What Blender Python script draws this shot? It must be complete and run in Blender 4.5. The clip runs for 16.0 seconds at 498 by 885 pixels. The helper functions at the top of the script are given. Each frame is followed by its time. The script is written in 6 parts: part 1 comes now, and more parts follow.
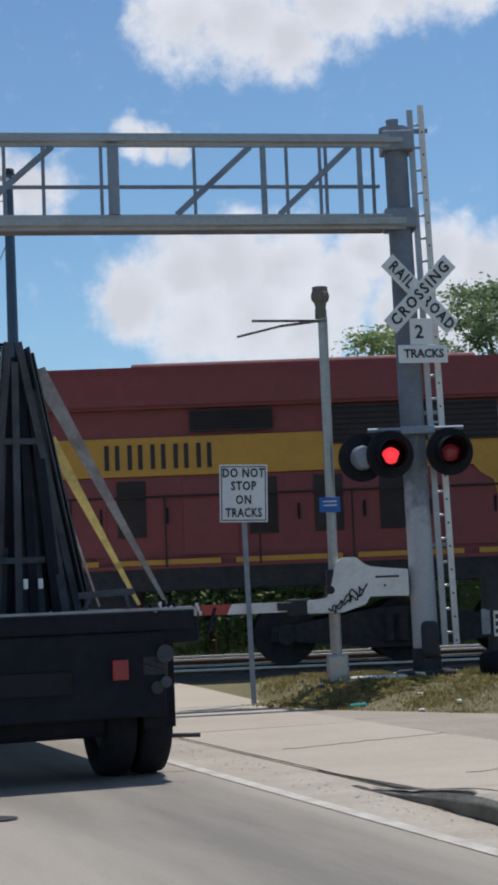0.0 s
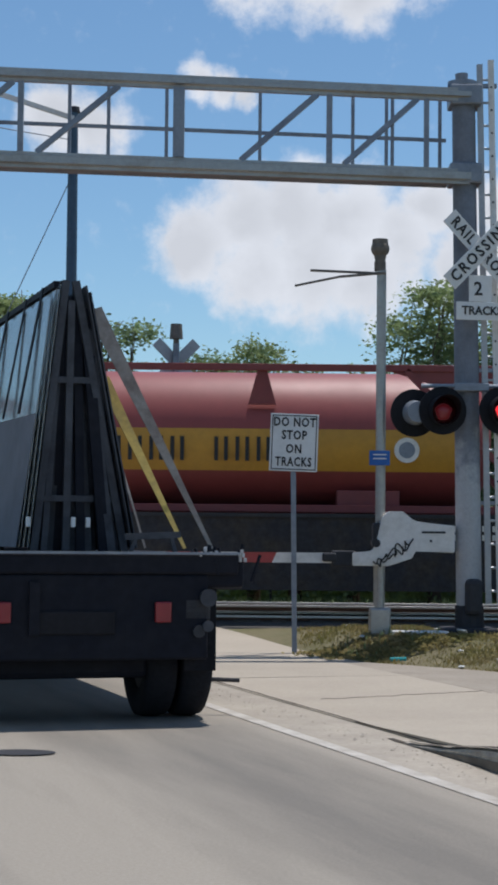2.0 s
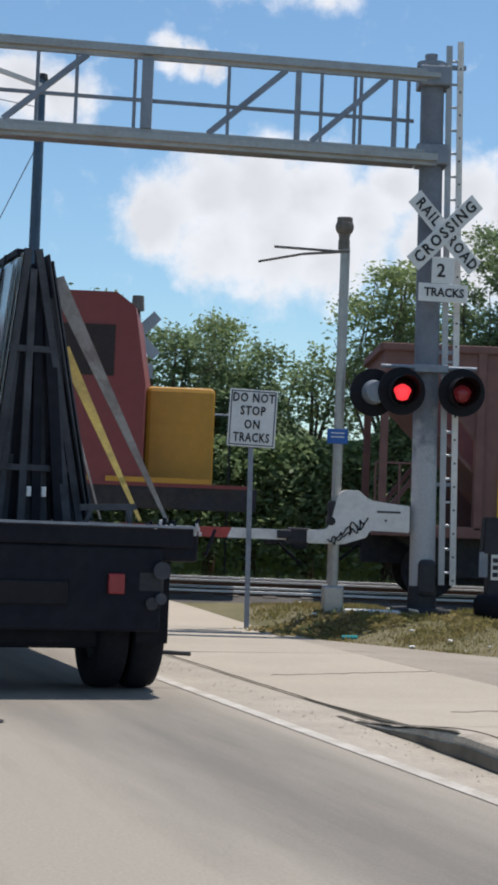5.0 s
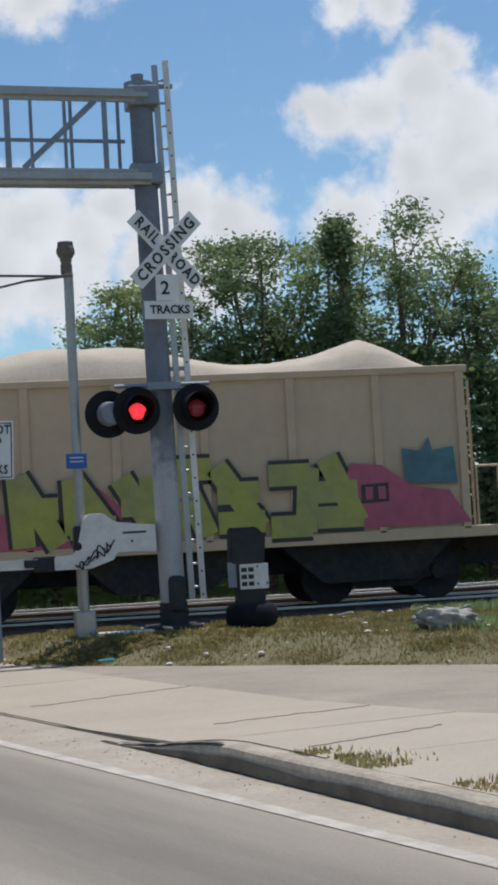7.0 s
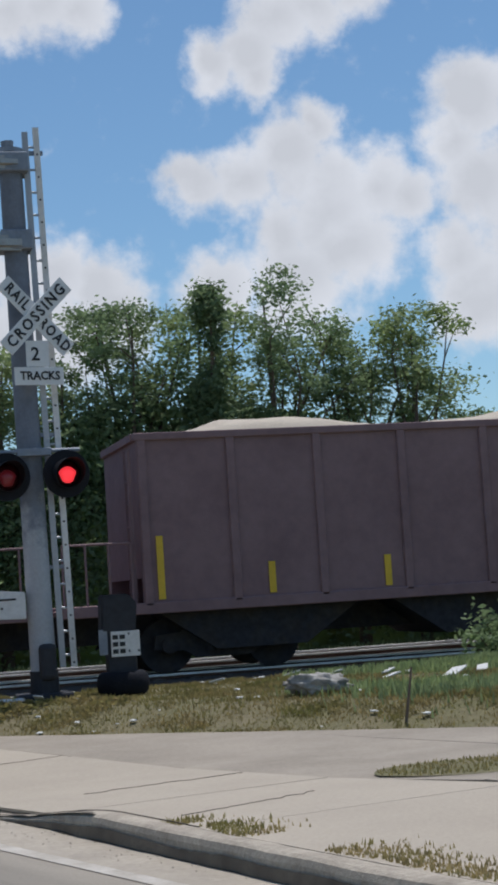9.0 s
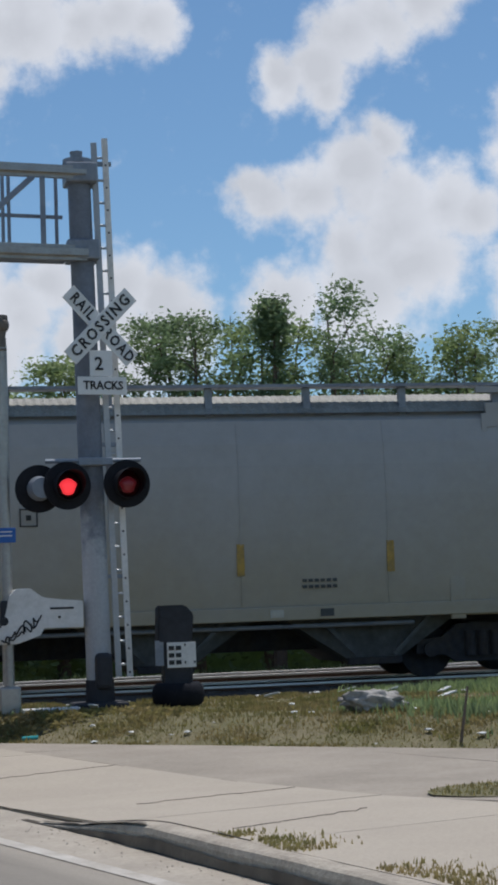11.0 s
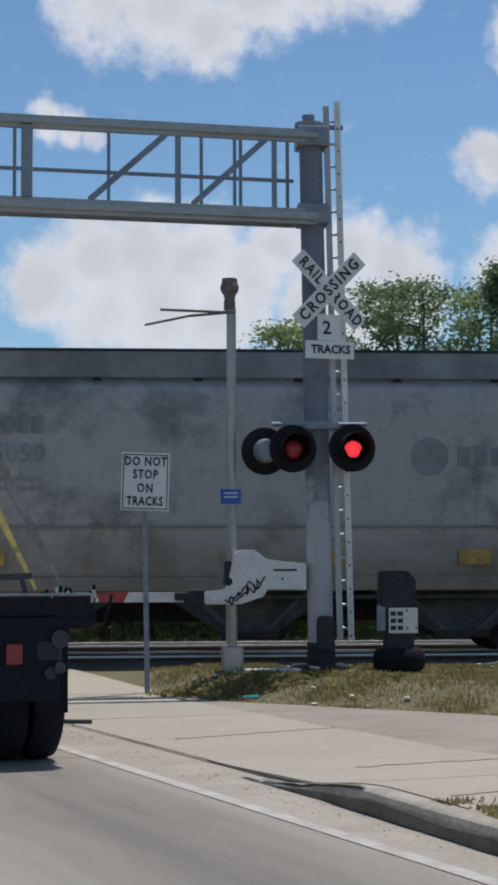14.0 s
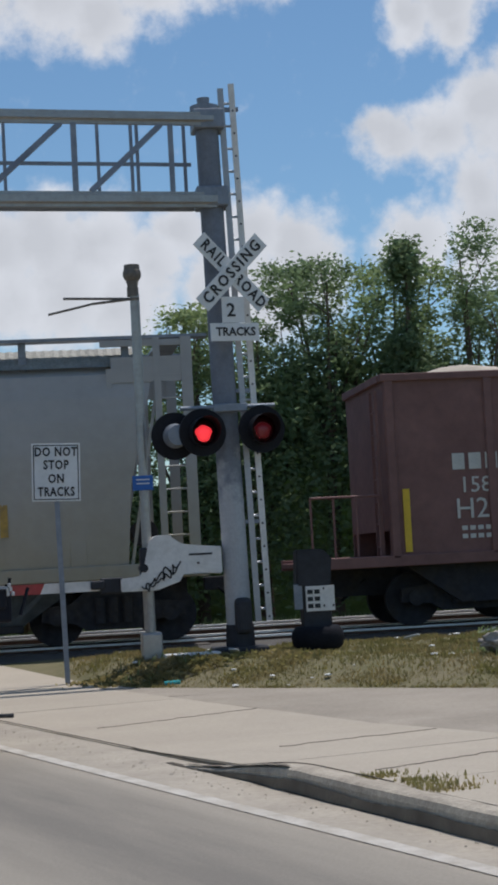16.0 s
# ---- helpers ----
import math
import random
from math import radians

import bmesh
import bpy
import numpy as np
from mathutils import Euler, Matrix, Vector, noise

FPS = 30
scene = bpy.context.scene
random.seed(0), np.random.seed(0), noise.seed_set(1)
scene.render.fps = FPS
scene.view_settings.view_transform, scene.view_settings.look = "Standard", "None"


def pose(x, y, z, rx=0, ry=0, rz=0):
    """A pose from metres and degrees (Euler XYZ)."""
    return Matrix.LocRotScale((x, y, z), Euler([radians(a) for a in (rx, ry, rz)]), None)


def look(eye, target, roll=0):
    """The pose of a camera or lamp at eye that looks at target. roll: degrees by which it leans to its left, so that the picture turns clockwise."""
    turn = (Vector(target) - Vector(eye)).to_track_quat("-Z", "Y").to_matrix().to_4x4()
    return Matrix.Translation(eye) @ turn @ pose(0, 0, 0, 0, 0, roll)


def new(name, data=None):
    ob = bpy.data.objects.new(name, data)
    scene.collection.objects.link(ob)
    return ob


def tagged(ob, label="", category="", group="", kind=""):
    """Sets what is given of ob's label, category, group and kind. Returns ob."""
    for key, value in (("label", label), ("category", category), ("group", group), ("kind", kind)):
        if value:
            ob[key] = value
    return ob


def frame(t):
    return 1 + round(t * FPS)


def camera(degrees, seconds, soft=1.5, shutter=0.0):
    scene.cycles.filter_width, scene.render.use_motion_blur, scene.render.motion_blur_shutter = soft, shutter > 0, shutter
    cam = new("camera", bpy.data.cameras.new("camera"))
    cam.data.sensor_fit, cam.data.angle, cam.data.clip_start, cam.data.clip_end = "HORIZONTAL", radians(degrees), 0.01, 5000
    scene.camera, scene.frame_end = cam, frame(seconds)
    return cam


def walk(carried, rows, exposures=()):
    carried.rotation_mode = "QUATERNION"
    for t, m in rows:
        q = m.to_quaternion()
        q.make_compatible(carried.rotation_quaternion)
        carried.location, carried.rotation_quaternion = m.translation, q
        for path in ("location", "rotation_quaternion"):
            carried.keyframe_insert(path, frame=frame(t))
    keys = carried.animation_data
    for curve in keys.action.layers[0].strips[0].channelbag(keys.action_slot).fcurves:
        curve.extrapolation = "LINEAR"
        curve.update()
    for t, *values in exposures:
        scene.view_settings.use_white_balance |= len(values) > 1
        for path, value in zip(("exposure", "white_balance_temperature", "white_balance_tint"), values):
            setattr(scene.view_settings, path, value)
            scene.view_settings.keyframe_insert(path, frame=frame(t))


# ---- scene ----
EYE = (0.0, 0.0, 1.45)
# seconds, yaw to the left of the track's normal, pitch, roll, in degrees
PATH = [
    (0.0, -1.51, 4.79, -2.29), (0.5, -0.79, 4.74, -1.05), (1.0, -0.27, 4.65, -0.53), (1.5, 0.07, 3.47, 0.07),
    (2.0, 0.21, 3.12, 0.57), (2.5, 0.16, 2.93, 1.14), (3.0, 0.17, 2.85, 1.1), (5.3, -1.29, 2.06, 2.31),
    (5.5, -1.43, 1.53, 1.74), (6.0, -1.79, 1.19, 0.87), (6.5, -5.94, 1.57, -2.24), (7.0, -9.73, 2.96, -3.13),
    (7.5, -11.26, 4.75, -3.28), (8.0, -13.81, 4.61, -3.72), (8.1, -13.91, 4.6, -3.86), (10.3, -13.49, 5.62, -2.38),
    (10.5, -12.66, 5.68, -2.38), (11.0, -12.1, 5.42, -2.07), (11.5, -9.88, 5.63, -0.82), (12.0, -5.82, 5.08, 0.14),
    (12.5, -5.5, 4.78, -0.93), (13.0, -6.12, 4.65, -0.84), (13.5, -5.78, 4.58, -0.31), (14.0, -4.67, 4.41, -0.23),
    (14.5, -4.67, 4.26, -0.68), (15.0, -4.78, 4.28, -1.36), (15.5, -6.83, 4.37, -3.93), (16.0, -7.61, 3.79, -3.06),
]


def aim(yaw, pitch):
    a, b = radians(yaw), radians(pitch)
    return (EYE[0] - math.sin(a) * math.cos(b), EYE[1] + math.cos(a) * math.cos(b), EYE[2] + math.sin(b))


cam = camera(16.196, 16.0, soft=3.4)
walk(cam, [(t, look(EYE, aim(yaw, pitch), roll)) for t, yaw, pitch, roll in PATH], [
    (0, 0.06, 6110, 12.5), (1, 0.06, 6110, 12.5), (2.5, 0.05, 6110, 12.5), (3.2, 0.1, 6160, 12.5), (5.4, 0.29, 6360, 12.5), (6.5, 0.29, 6410, 12.5),
    (7, 0.08, 6260, 12.5), (8, -0.06, 6110, 12.5), (11, -0.08, 6110, 12.5), (12.5, -0.05, 6110, 12.5), (16, -0.09, 6160, 12.5)])

# distance that the train has gone, in metres, along -x
GONE = [
    (0.0, 0.0), (0.5, 4.77), (1.0, 9.52), (1.5, 14.37), (2.0, 19.55), (2.5, 24.8), (3.0, 30.01), (4, 40.2), (5, 50.34),
    (5.5, 55.38), (6, 60.28), (6.5, 65.03), (7.0, 69.72), (7.5, 74.65), (8, 80.1), (9, 90.03), (10, 100.4),
    (10.5, 105.63), (11, 110.84), (11.5, 116.02), (12, 121.28), (12.5, 126.6), (13, 131.92), (13.5, 137.24),
    (14.0, 142.52), (14.5, 147.71), (15, 152.83), (15.5, 157.98), (16.0, 163.13),
]
TRACK_Y, RAIL_Z = 28.8, 0.22
SUN = Vector((0.21, 0.22, 0.95)).normalized()

# ---- sky, clouds and sun ----
CLOUDS = {
    "middle": [(-1.9, 9.6, 1.2), (-0.3, 10.1, 1.6), (1.3, 10.5, 1.6), (3.0, 10.4, 1.6), (4.5, 9.6, 1.5), (1.7, 8.9, 1.9),
               (-0.2, 8.8, 1.5), (3.5, 8.5, 1.6), (5.7, 10.9, 1.1), (7.0, 8.9, 1.4)],
    "middle_right": [(8.1, 10.5, 1.4), (9.4, 10.1, 1.4), (10.2, 9.2, 1.2), (8.6, 8.6, 1.6)],
    "high": [(-0.2, 18.5, 1.5), (1.9, 18.5, 1.7), (3.5, 17.7, 1.2), (5.1, 18.9, 1.5), (7.0, 18.9, 1.1), (9.2, 18.9, 1.0), (8.1, 19.0, 1.2)],
    "small_left": [(-2.1, 14.75, 0.62), (-1.1, 14.5, 0.6), (-0.2, 14.2, 0.45), (-5.3, 13.1, 1.1), (-6.5, 13.4, 1.2)],
    "right": [(13.1, 13.3, 1.0), (14.5, 13.4, 1.3), (16.1, 14.1, 1.4), (17.0, 15.0, 0.7), (17.2, 12.6, 1.7), (18.7, 12.9, 1.3),
              (19.8, 12.6, 1.0), (15.6, 11.6, 1.1), (17.9, 11.2, 1.6), (16.0, 10.2, 1.9), (13.4, 10.0, 1.2)],
    "high_right": [(13.7, 17.2, 0.9), (15.0, 17.2, 1.1), (15.9, 18.3, 1.3), (17.1, 18.6, 1.1), (15.2, 16.5, 0.7), (18.5, 19.6, 1.4)],
    "far_right": [(22.3, 15.5, 1.3), (21.4, 14.2, 1.1), (22.3, 12.8, 1.6), (21.4, 10.6, 1.2), (22.2, 9.2, 1.7), (24.0, 11.0, 2.0)],
}


def build_sky():
    world = bpy.data.worlds.new("world")
    scene.world = world
    world.use_nodes = True
    nt = world.node_tree
    N, L = nt.nodes, nt.links
    N.clear()
    out, bg = N.new("ShaderNodeOutputWorld"), N.new("ShaderNodeBackground")
    L.new(bg.outputs[0], out.inputs[0])
    sky = N.new("ShaderNodeTexSky")
    sky.sky_type, sky.sun_disc = "NISHITA", False
    sky.sun_elevation = math.asin(SUN.z)
    sky.sun_rotation = math.atan2(SUN.x, SUN.y)
    sky.air_density, sky.dust_density, sky.ozone_density = 1.0, 0.15, 4.0
    co = N.new("ShaderNodeTexCoord")

    def noise_tex(scale, detail, rough=0.6):
        n = N.new("ShaderNodeTexNoise")
        n.inputs["Scale"].default_value, n.inputs["Detail"].default_value, n.inputs["Roughness"].default_value = scale, detail, rough
        L.new(co.outputs["Generated"], n.inputs["Vector"])
        return n

    def calc(op, a, b=None, c=None):
        n = N.new("ShaderNodeMath")
        n.operation = op
        for k, v in enumerate((a, b, c)):
            if v is None:
                continue
            if isinstance(v, (int, float)):
                n.inputs[k].default_value = v
            else:
                L.new(v, n.inputs[k])
        return n.outputs[0]

    big, fine = noise_tex(22, 6, 0.55), noise_tex(70, 7, 0.6)
    # ragged directions
    shift = N.new("ShaderNodeVectorMath")
    shift.operation = "MULTIPLY_ADD"
    L.new(big.outputs["Color"], shift.inputs[0])
    shift.inputs[1].default_value, shift.inputs[2].default_value = (0.035,) * 3, (-0.0175,) * 3
    moved = N.new("ShaderNodeVectorMath")
    L.new(co.outputs["Generated"], moved.inputs[0])
    L.new(shift.outputs[0], moved.inputs[1])
    total = None
    for blobs in CLOUDS.values():
        for az, el, r in blobs:
            a, e = radians(az), radians(el)
            d = N.new("ShaderNodeVectorMath")
            d.operation = "DISTANCE"
            L.new(moved.outputs[0], d.inputs[0])
            d.inputs[1].default_value = (math.sin(a) * math.cos(e), math.cos(a) * math.cos(e), math.sin(e))
            m = calc("MULTIPLY_ADD", d.outputs["Value"], -1 / radians(r * 1.25), 1.0)
            total = m if total is None else calc("SMOOTH_MAX", total, m, 0.15)
    # the rest of the sky has scattered cumulus of the same kind
    wide = noise_tex(5, 5, 0.55)
    sep = N.new("ShaderNodeSeparateXYZ")
    L.new(co.outputs["Generated"], sep.inputs[0])
    out_view = calc("LESS_THAN", sep.outputs["Y"], 0.8)
    rest = calc("MULTIPLY", calc("MULTIPLY_ADD", wide.outputs["Fac"], 6.0, -3.3), out_view)
    total = calc("MAXIMUM", total, calc("MULTIPLY_ADD", rest, 1.0, -0.2))
    ragged = calc("ADD", total, calc("MULTIPLY_ADD", fine.outputs["Fac"], 0.95, -0.475))
    ramp = N.new("ShaderNodeMapRange")
    ramp.interpolation_type = "SMOOTHSTEP"
    L.new(ragged, ramp.inputs["Value"])
    ramp.inputs["From Min"].default_value, ramp.inputs["From Max"].default_value = -0.14, 0.52
    ramp.inputs["To Max"].default_value = 0.97
    # bright rims, slightly grey bodies
    body = N.new("ShaderNodeMapRange")
    L.new(calc("ADD", total, calc("MULTIPLY_ADD", big.outputs["Fac"], 1.6, -0.8)), body.inputs["Value"])
    body.inputs["From Min"].default_value, body.inputs["From Max"].default_value = 0.0, 0.9
    body.inputs["To Min"].default_value, body.inputs["To Max"].default_value = 1.02, 0.80
    white = N.new("ShaderNodeVectorMath")
    white.operation = "SCALE"
    white.inputs[0].default_value = (CLOUD_LIGHT * 0.97, CLOUD_LIGHT * 0.985, CLOUD_LIGHT)
    L.new(body.outputs[0], white.inputs["Scale"])
    dim = N.new("ShaderNodeVectorMath")
    dim.operation = "MULTIPLY"
    L.new(sky.outputs[0], dim.inputs[0])
    dim.inputs[1].default_value = (SKY_LIGHT * 0.95, SKY_LIGHT * 1.06, SKY_LIGHT * 1.02)
    mix = N.new("ShaderNodeMix")
    mix.data_type = "RGBA"
    L.new(ramp.outputs[0], mix.inputs[0])
    L.new(dim.outputs[0], mix.inputs[6])
    L.new(white.outputs[0], mix.inputs[7])
    L.new(mix.outputs[2], bg.inputs[0])
    bg.inputs[1].default_value = 1.0


SKY_LIGHT, CLOUD_LIGHT = 0.098, 0.80
build_sky()
lamp = new("sun", bpy.data.lights.new("sun", "SUN"))
lamp.data.energy, lamp.data.angle, lamp.data.color = 3.6, radians(0.53), (1.0, 0.94, 0.85)
lamp.matrix_world = look(SUN * 60, (0, 0, 0))

# ---- materials ----
def mat(name, col, rough=0.7, metal=0.0, var=0.18, grain=14.0, bump=0.15, col2=None, patch=1.6, amount=0.45, spread=0.12, spec=0.5, per_piece=0.0, low_tone=None, along=None, oil=None):
    """Base colour with fine grain, and worn patches of col2 on a larger scale."""
    m = bpy.data.materials.new(name)
    m.use_nodes = True
    nt = m.node_tree
    N, L = nt.nodes, nt.links
    b = N["Principled BSDF"]
    b.inputs["Metallic"].default_value = metal
    b.inputs["Specular IOR Level"].default_value = spec
    co = N.new("ShaderNodeTexCoord")

    def tex(scale, detail=5):
        n = N.new("ShaderNodeTexNoise")
        n.inputs["Scale"].default_value, n.inputs["Detail"].default_value = scale, detail
        n.inputs["Roughness"].default_value = 0.65
        L.new(co.outputs["Object"], n.inputs["Vector"])
        return n

    g, p = tex(grain), tex(patch, 6)
    if along is not None:  # wear drawn out along the road
        mp = N.new("ShaderNodeMapping")
        mp.vector_type = "TEXTURE"
        mp.inputs["Rotation"].default_value = (0, 0, radians(along))
        mp.inputs["Scale"].default_value = (1.0, 8.0, 1.0)
        L.new(co.outputs["Object"], mp.inputs["Vector"])
        L.new(mp.outputs[0], p.inputs["Vector"])
    mr = N.new("ShaderNodeMapRange")
    wear = p.outputs["Fac"]
    if oil is not None:  # oily band down the middle of the lane
        sx = N.new("ShaderNodeSeparateXYZ")
        L.new(mp.outputs[0], sx.inputs[0])
        off = N.new("ShaderNodeMath")
        off.operation = "SUBTRACT"
        L.new(sx.outputs["X"], off.inputs[0])
        off.inputs[1].default_value = oil
        ab = N.new("ShaderNodeMath")
        ab.operation = "ABSOLUTE"
        L.new(off.outputs[0], ab.inputs[0])
        band = N.new("ShaderNodeMapRange")
        L.new(ab.outputs[0], band.inputs["Value"])
        band.inputs["From Min"].default_value, band.inputs["From Max"].default_value = 0.0, 1.0
        band.inputs["To Min"].default_value, band.inputs["To Max"].default_value = 0.27, -0.10
        ad = N.new("ShaderNodeMath")
        L.new(wear, ad.inputs[0])
        L.new(band.outputs[0], ad.inputs[1])
        wear = ad.outputs[0]
    L.new(wear, mr.inputs["Value"])
    mr.inputs["From Min"].default_value, mr.inputs["From Max"].default_value = 1 - amount - spread, 1 - amount + spread
    mix = N.new("ShaderNodeMix")
    mix.data_type = "RGBA"
    L.new(mr.outputs[0], mix.inputs[0])
    mix.inputs[6].default_value = (*col, 1)
    mix.inputs[7].default_value = (*(col2 or tuple(c * (1 - var) for c in col)), 1)
    hsv = N.new("ShaderNodeHueSaturation")
    vr = N.new("ShaderNodeMapRange")
    L.new(g.outputs["Fac"], vr.inputs["Value"])
    vr.inputs["From Min"].default_value, vr.inputs["From Max"].default_value = 0.25, 0.75
    vr.inputs["To Min"].default_value, vr.inputs["To Max"].default_value = 1 - var, 1 + var
    val = vr.outputs[0]
    if per_piece:
        oi = N.new("ShaderNodeObjectInfo")
        pm = N.new("ShaderNodeMath")
        pm.operation = "MULTIPLY_ADD"
        L.new(oi.outputs["Random"], pm.inputs[0])
        pm.inputs[1].default_value, pm.inputs[2].default_value = 2 * per_piece, 1 - per_piece
        mm = N.new("ShaderNodeMath")
        mm.operation = "MULTIPLY"
        L.new(val, mm.inputs[0])
        L.new(pm.outputs[0], mm.inputs[1])
        val = mm.outputs[0]
    L.new(val, hsv.inputs["Value"])
    colour = mix.outputs[2]
    if low_tone:  # tone that thickens downwards, ragged above: road dirt, M_HOPPER's painted ground bounce, M_MAST's pale foot
        low, high, tone = low_tone
        sep = N.new("ShaderNodeSeparateXYZ")
        L.new(co.outputs["Object"], sep.inputs[0])
        wob = N.new("ShaderNodeMath")
        wob.operation = "MULTIPLY_ADD"
        L.new(p.outputs["Fac"], wob.inputs[0])
        wob.inputs[1].default_value = -2.2
        L.new(sep.outputs["Z"], wob.inputs[2])
        gr = N.new("ShaderNodeMapRange")
        L.new(wob.outputs[0], gr.inputs["Value"])
        gr.inputs["From Min"].default_value, gr.inputs["From Max"].default_value = low - 1.1, high - 1.1
        gr.inputs["To Min"].default_value, gr.inputs["To Max"].default_value = 0.85, 0.0
        mg = N.new("ShaderNodeMix")
        mg.data_type = "RGBA"
        L.new(gr.outputs[0], mg.inputs[0])
        L.new(colour, mg.inputs[6])
        mg.inputs[7].default_value = (*tone, 1)
        colour = mg.outputs[2]
    L.new(colour, hsv.inputs["Color"])
    L.new(hsv.outputs[0], b.inputs["Base Color"])
    rr = N.new("ShaderNodeMapRange")
    L.new(p.outputs["Fac"], rr.inputs["Value"])
    rr.inputs["To Min"].default_value, rr.inputs["To Max"].default_value = max(0.03, rough - 0.12), min(1.0, rough + 0.12)
    L.new(rr.outputs[0], b.inputs["Roughness"])
    if bump:
        bu = N.new("ShaderNodeBump")
        bu.inputs["Strength"].default_value, bu.inputs["Distance"].default_value = bump, 0.02
        L.new(g.outputs["Fac"], bu.inputs["Height"])
        L.new(bu.outputs[0], b.inputs["Normal"])
    return m


def leafy(m, share=0.52):
    """Lets light pass through thin leaves."""
    N, L = m.node_tree.nodes, m.node_tree.links
    b, out = N["Principled BSDF"], N["Material Output"]
    b.inputs["Specular IOR Level"].default_value = 0.25
    tr, mix = N.new("ShaderNodeBsdfTranslucent"), N.new("ShaderNodeMixShader")
    L.new(b.inputs["Base Color"].links[0].from_socket, tr.inputs["Color"])
    mix.inputs[0].default_value = share
    L.new(b.outputs[0], mix.inputs[1])
    L.new(tr.outputs[0], mix.inputs[2])
    L.new(mix.outputs[0], out.inputs["Surface"])
    return m


def glow(name, col, power):
    m = mat(name, col, 0.3)
    b = m.node_tree.nodes["Principled BSDF"]
    b.inputs["Emission Color"].default_value = (*col, 1)
    b.inputs["Emission Strength"].default_value = power
    return m


M_ASPHALT = mat("asphalt", (0.32, 0.285, 0.234), 0.92, var=0.12, grain=45, bump=0.3, col2=(0.185, 0.168, 0.144), patch=0.9, amount=0.42, spread=0.2, spec=0.25, along=17.8, oil=3.25)
M_CONCRETE = mat("concrete", (0.42, 0.365, 0.288), 0.92, var=0.12, grain=34, bump=0.25, col2=(0.365, 0.315, 0.25), patch=0.8, amount=0.45, spread=0.25, per_piece=0.05)
M_GUTTER = mat("dusty_gutter_concrete", (0.40, 0.35, 0.28), 0.92, var=0.14, grain=18, bump=0.25, col2=(0.315, 0.275, 0.22), patch=1.3, amount=0.5, spread=0.15)
M_KERB = mat("kerb_concrete", (0.45, 0.395, 0.315), 0.92, var=0.22, grain=26, bump=0.7, col2=(0.22, 0.185, 0.145), patch=2.6, amount=0.42, spread=0.22)
M_DIRT = mat("black_gutter_dirt", (0.06, 0.05, 0.038), 0.95, var=0.3, grain=22, bump=0.5, col2=(0.075, 0.06, 0.042), patch=4)
# for mud on the kerb's end, and for stains with painted shade on its face
M_GRIME_SHADE = mat("road_grime_shade", (0.15, 0.128, 0.1), 0.95, var=0.3, grain=20, bump=0.4, col2=(0.085, 0.072, 0.056), patch=5)
M_CHALK = mat("chalk_scrawl", (0.34, 0.265, 0.21), 0.9, var=0.25, grain=30, bump=0)
M_LINE = mat("road_paint", (0.50, 0.465, 0.41), 0.8, var=0.12, grain=50, bump=0.1, col2=(0.37, 0.33, 0.275), patch=3, amount=0.5)
M_SOIL = mat("dry_soil", (0.175, 0.145, 0.08), 0.95, var=0.35, grain=22, bump=0.6, col2=(0.12, 0.115, 0.045), patch=1.2, amount=0.5, spread=0.2)
M_GRASS = leafy(mat("grass", (0.20, 0.195, 0.062), 0.8, var=0.4, grain=9, bump=0, col2=(0.34, 0.27, 0.125), patch=1.9, amount=0.52, spread=0.14))
M_DRIVE = mat("old_drive_surface", (0.345, 0.298, 0.237), 0.93, var=0.16, grain=24, bump=0.35, col2=(0.255, 0.22, 0.175), patch=0.9, amount=0.5, spread=0.2)
M_CARD = mat("grey_packing_sheet", (0.155, 0.16, 0.18), 0.7, var=0.12, grain=6, bump=0.05, col2=(0.125, 0.13, 0.15), patch=1.2)
M_BAY = mat("dirty_outlet_paint", (0.085, 0.09, 0.088), 0.8, var=0.25, grain=8, bump=0.15, col2=(0.05, 0.052, 0.052), patch=1.6)
M_BALLAST = mat("ballast", (0.10, 0.092, 0.082), 0.95, var=0.4, grain=35, bump=0.9, col2=(0.06, 0.055, 0.05), patch=2)
M_STEEL_RAIL = mat("worn_rail_steel", (0.80, 0.79, 0.77), 0.42, 0.65, var=0.1, grain=20, bump=0.05)
M_RUST = mat("rusty_rail", (0.13, 0.075, 0.05), 0.85, 0.2, var=0.25, grain=20, bump=0.3)
M_WOOD_TIE = mat("sleeper_wood", (0.10, 0.085, 0.07), 0.9, var=0.3, grain=18, bump=0.4)
M_GALV = mat("galvanised_steel", (0.255, 0.28, 0.32), 0.5, 0.35, var=0.12, grain=25, bump=0.08, col2=(0.19, 0.21, 0.25), patch=3)
M_GALV_WARM = mat("weathered_truss_paint", (0.38, 0.37, 0.355), 0.36, 0.5, var=0.12, grain=18, bump=0.03, col2=(0.31, 0.29, 0.265), patch=2.5, amount=0.4)
M_MAST = mat("mast_paint", (0.185, 0.2, 0.235), 0.6, 0.2, var=0.12, grain=25, bump=0.08, col2=(0.145, 0.158, 0.19), patch=3, low_tone=(2.25, 2.75, (0.47, 0.475, 0.49)))
M_ALU = mat("aluminium", (0.42, 0.43, 0.45), 0.5, 0.5, var=0.1, grain=20, bump=0.05)
M_BELL = mat("weathered_bronze", (0.20, 0.175, 0.15), 0.7, 0.2, var=0.25, grain=14, bump=0.2)
M_TAR = mat("dark_coating", (0.026, 0.027, 0.033), 0.7, var=0.3, grain=12, bump=0.2)
M_BLACK = mat("black_paint", (0.017, 0.017, 0.021), 0.6, spec=0.15, var=0.25, grain=20, bump=0.1)
M_LENS = glow("dim_red_lens", (0.11, 0.010, 0.014), 0.3)
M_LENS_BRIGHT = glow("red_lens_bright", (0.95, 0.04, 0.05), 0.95)
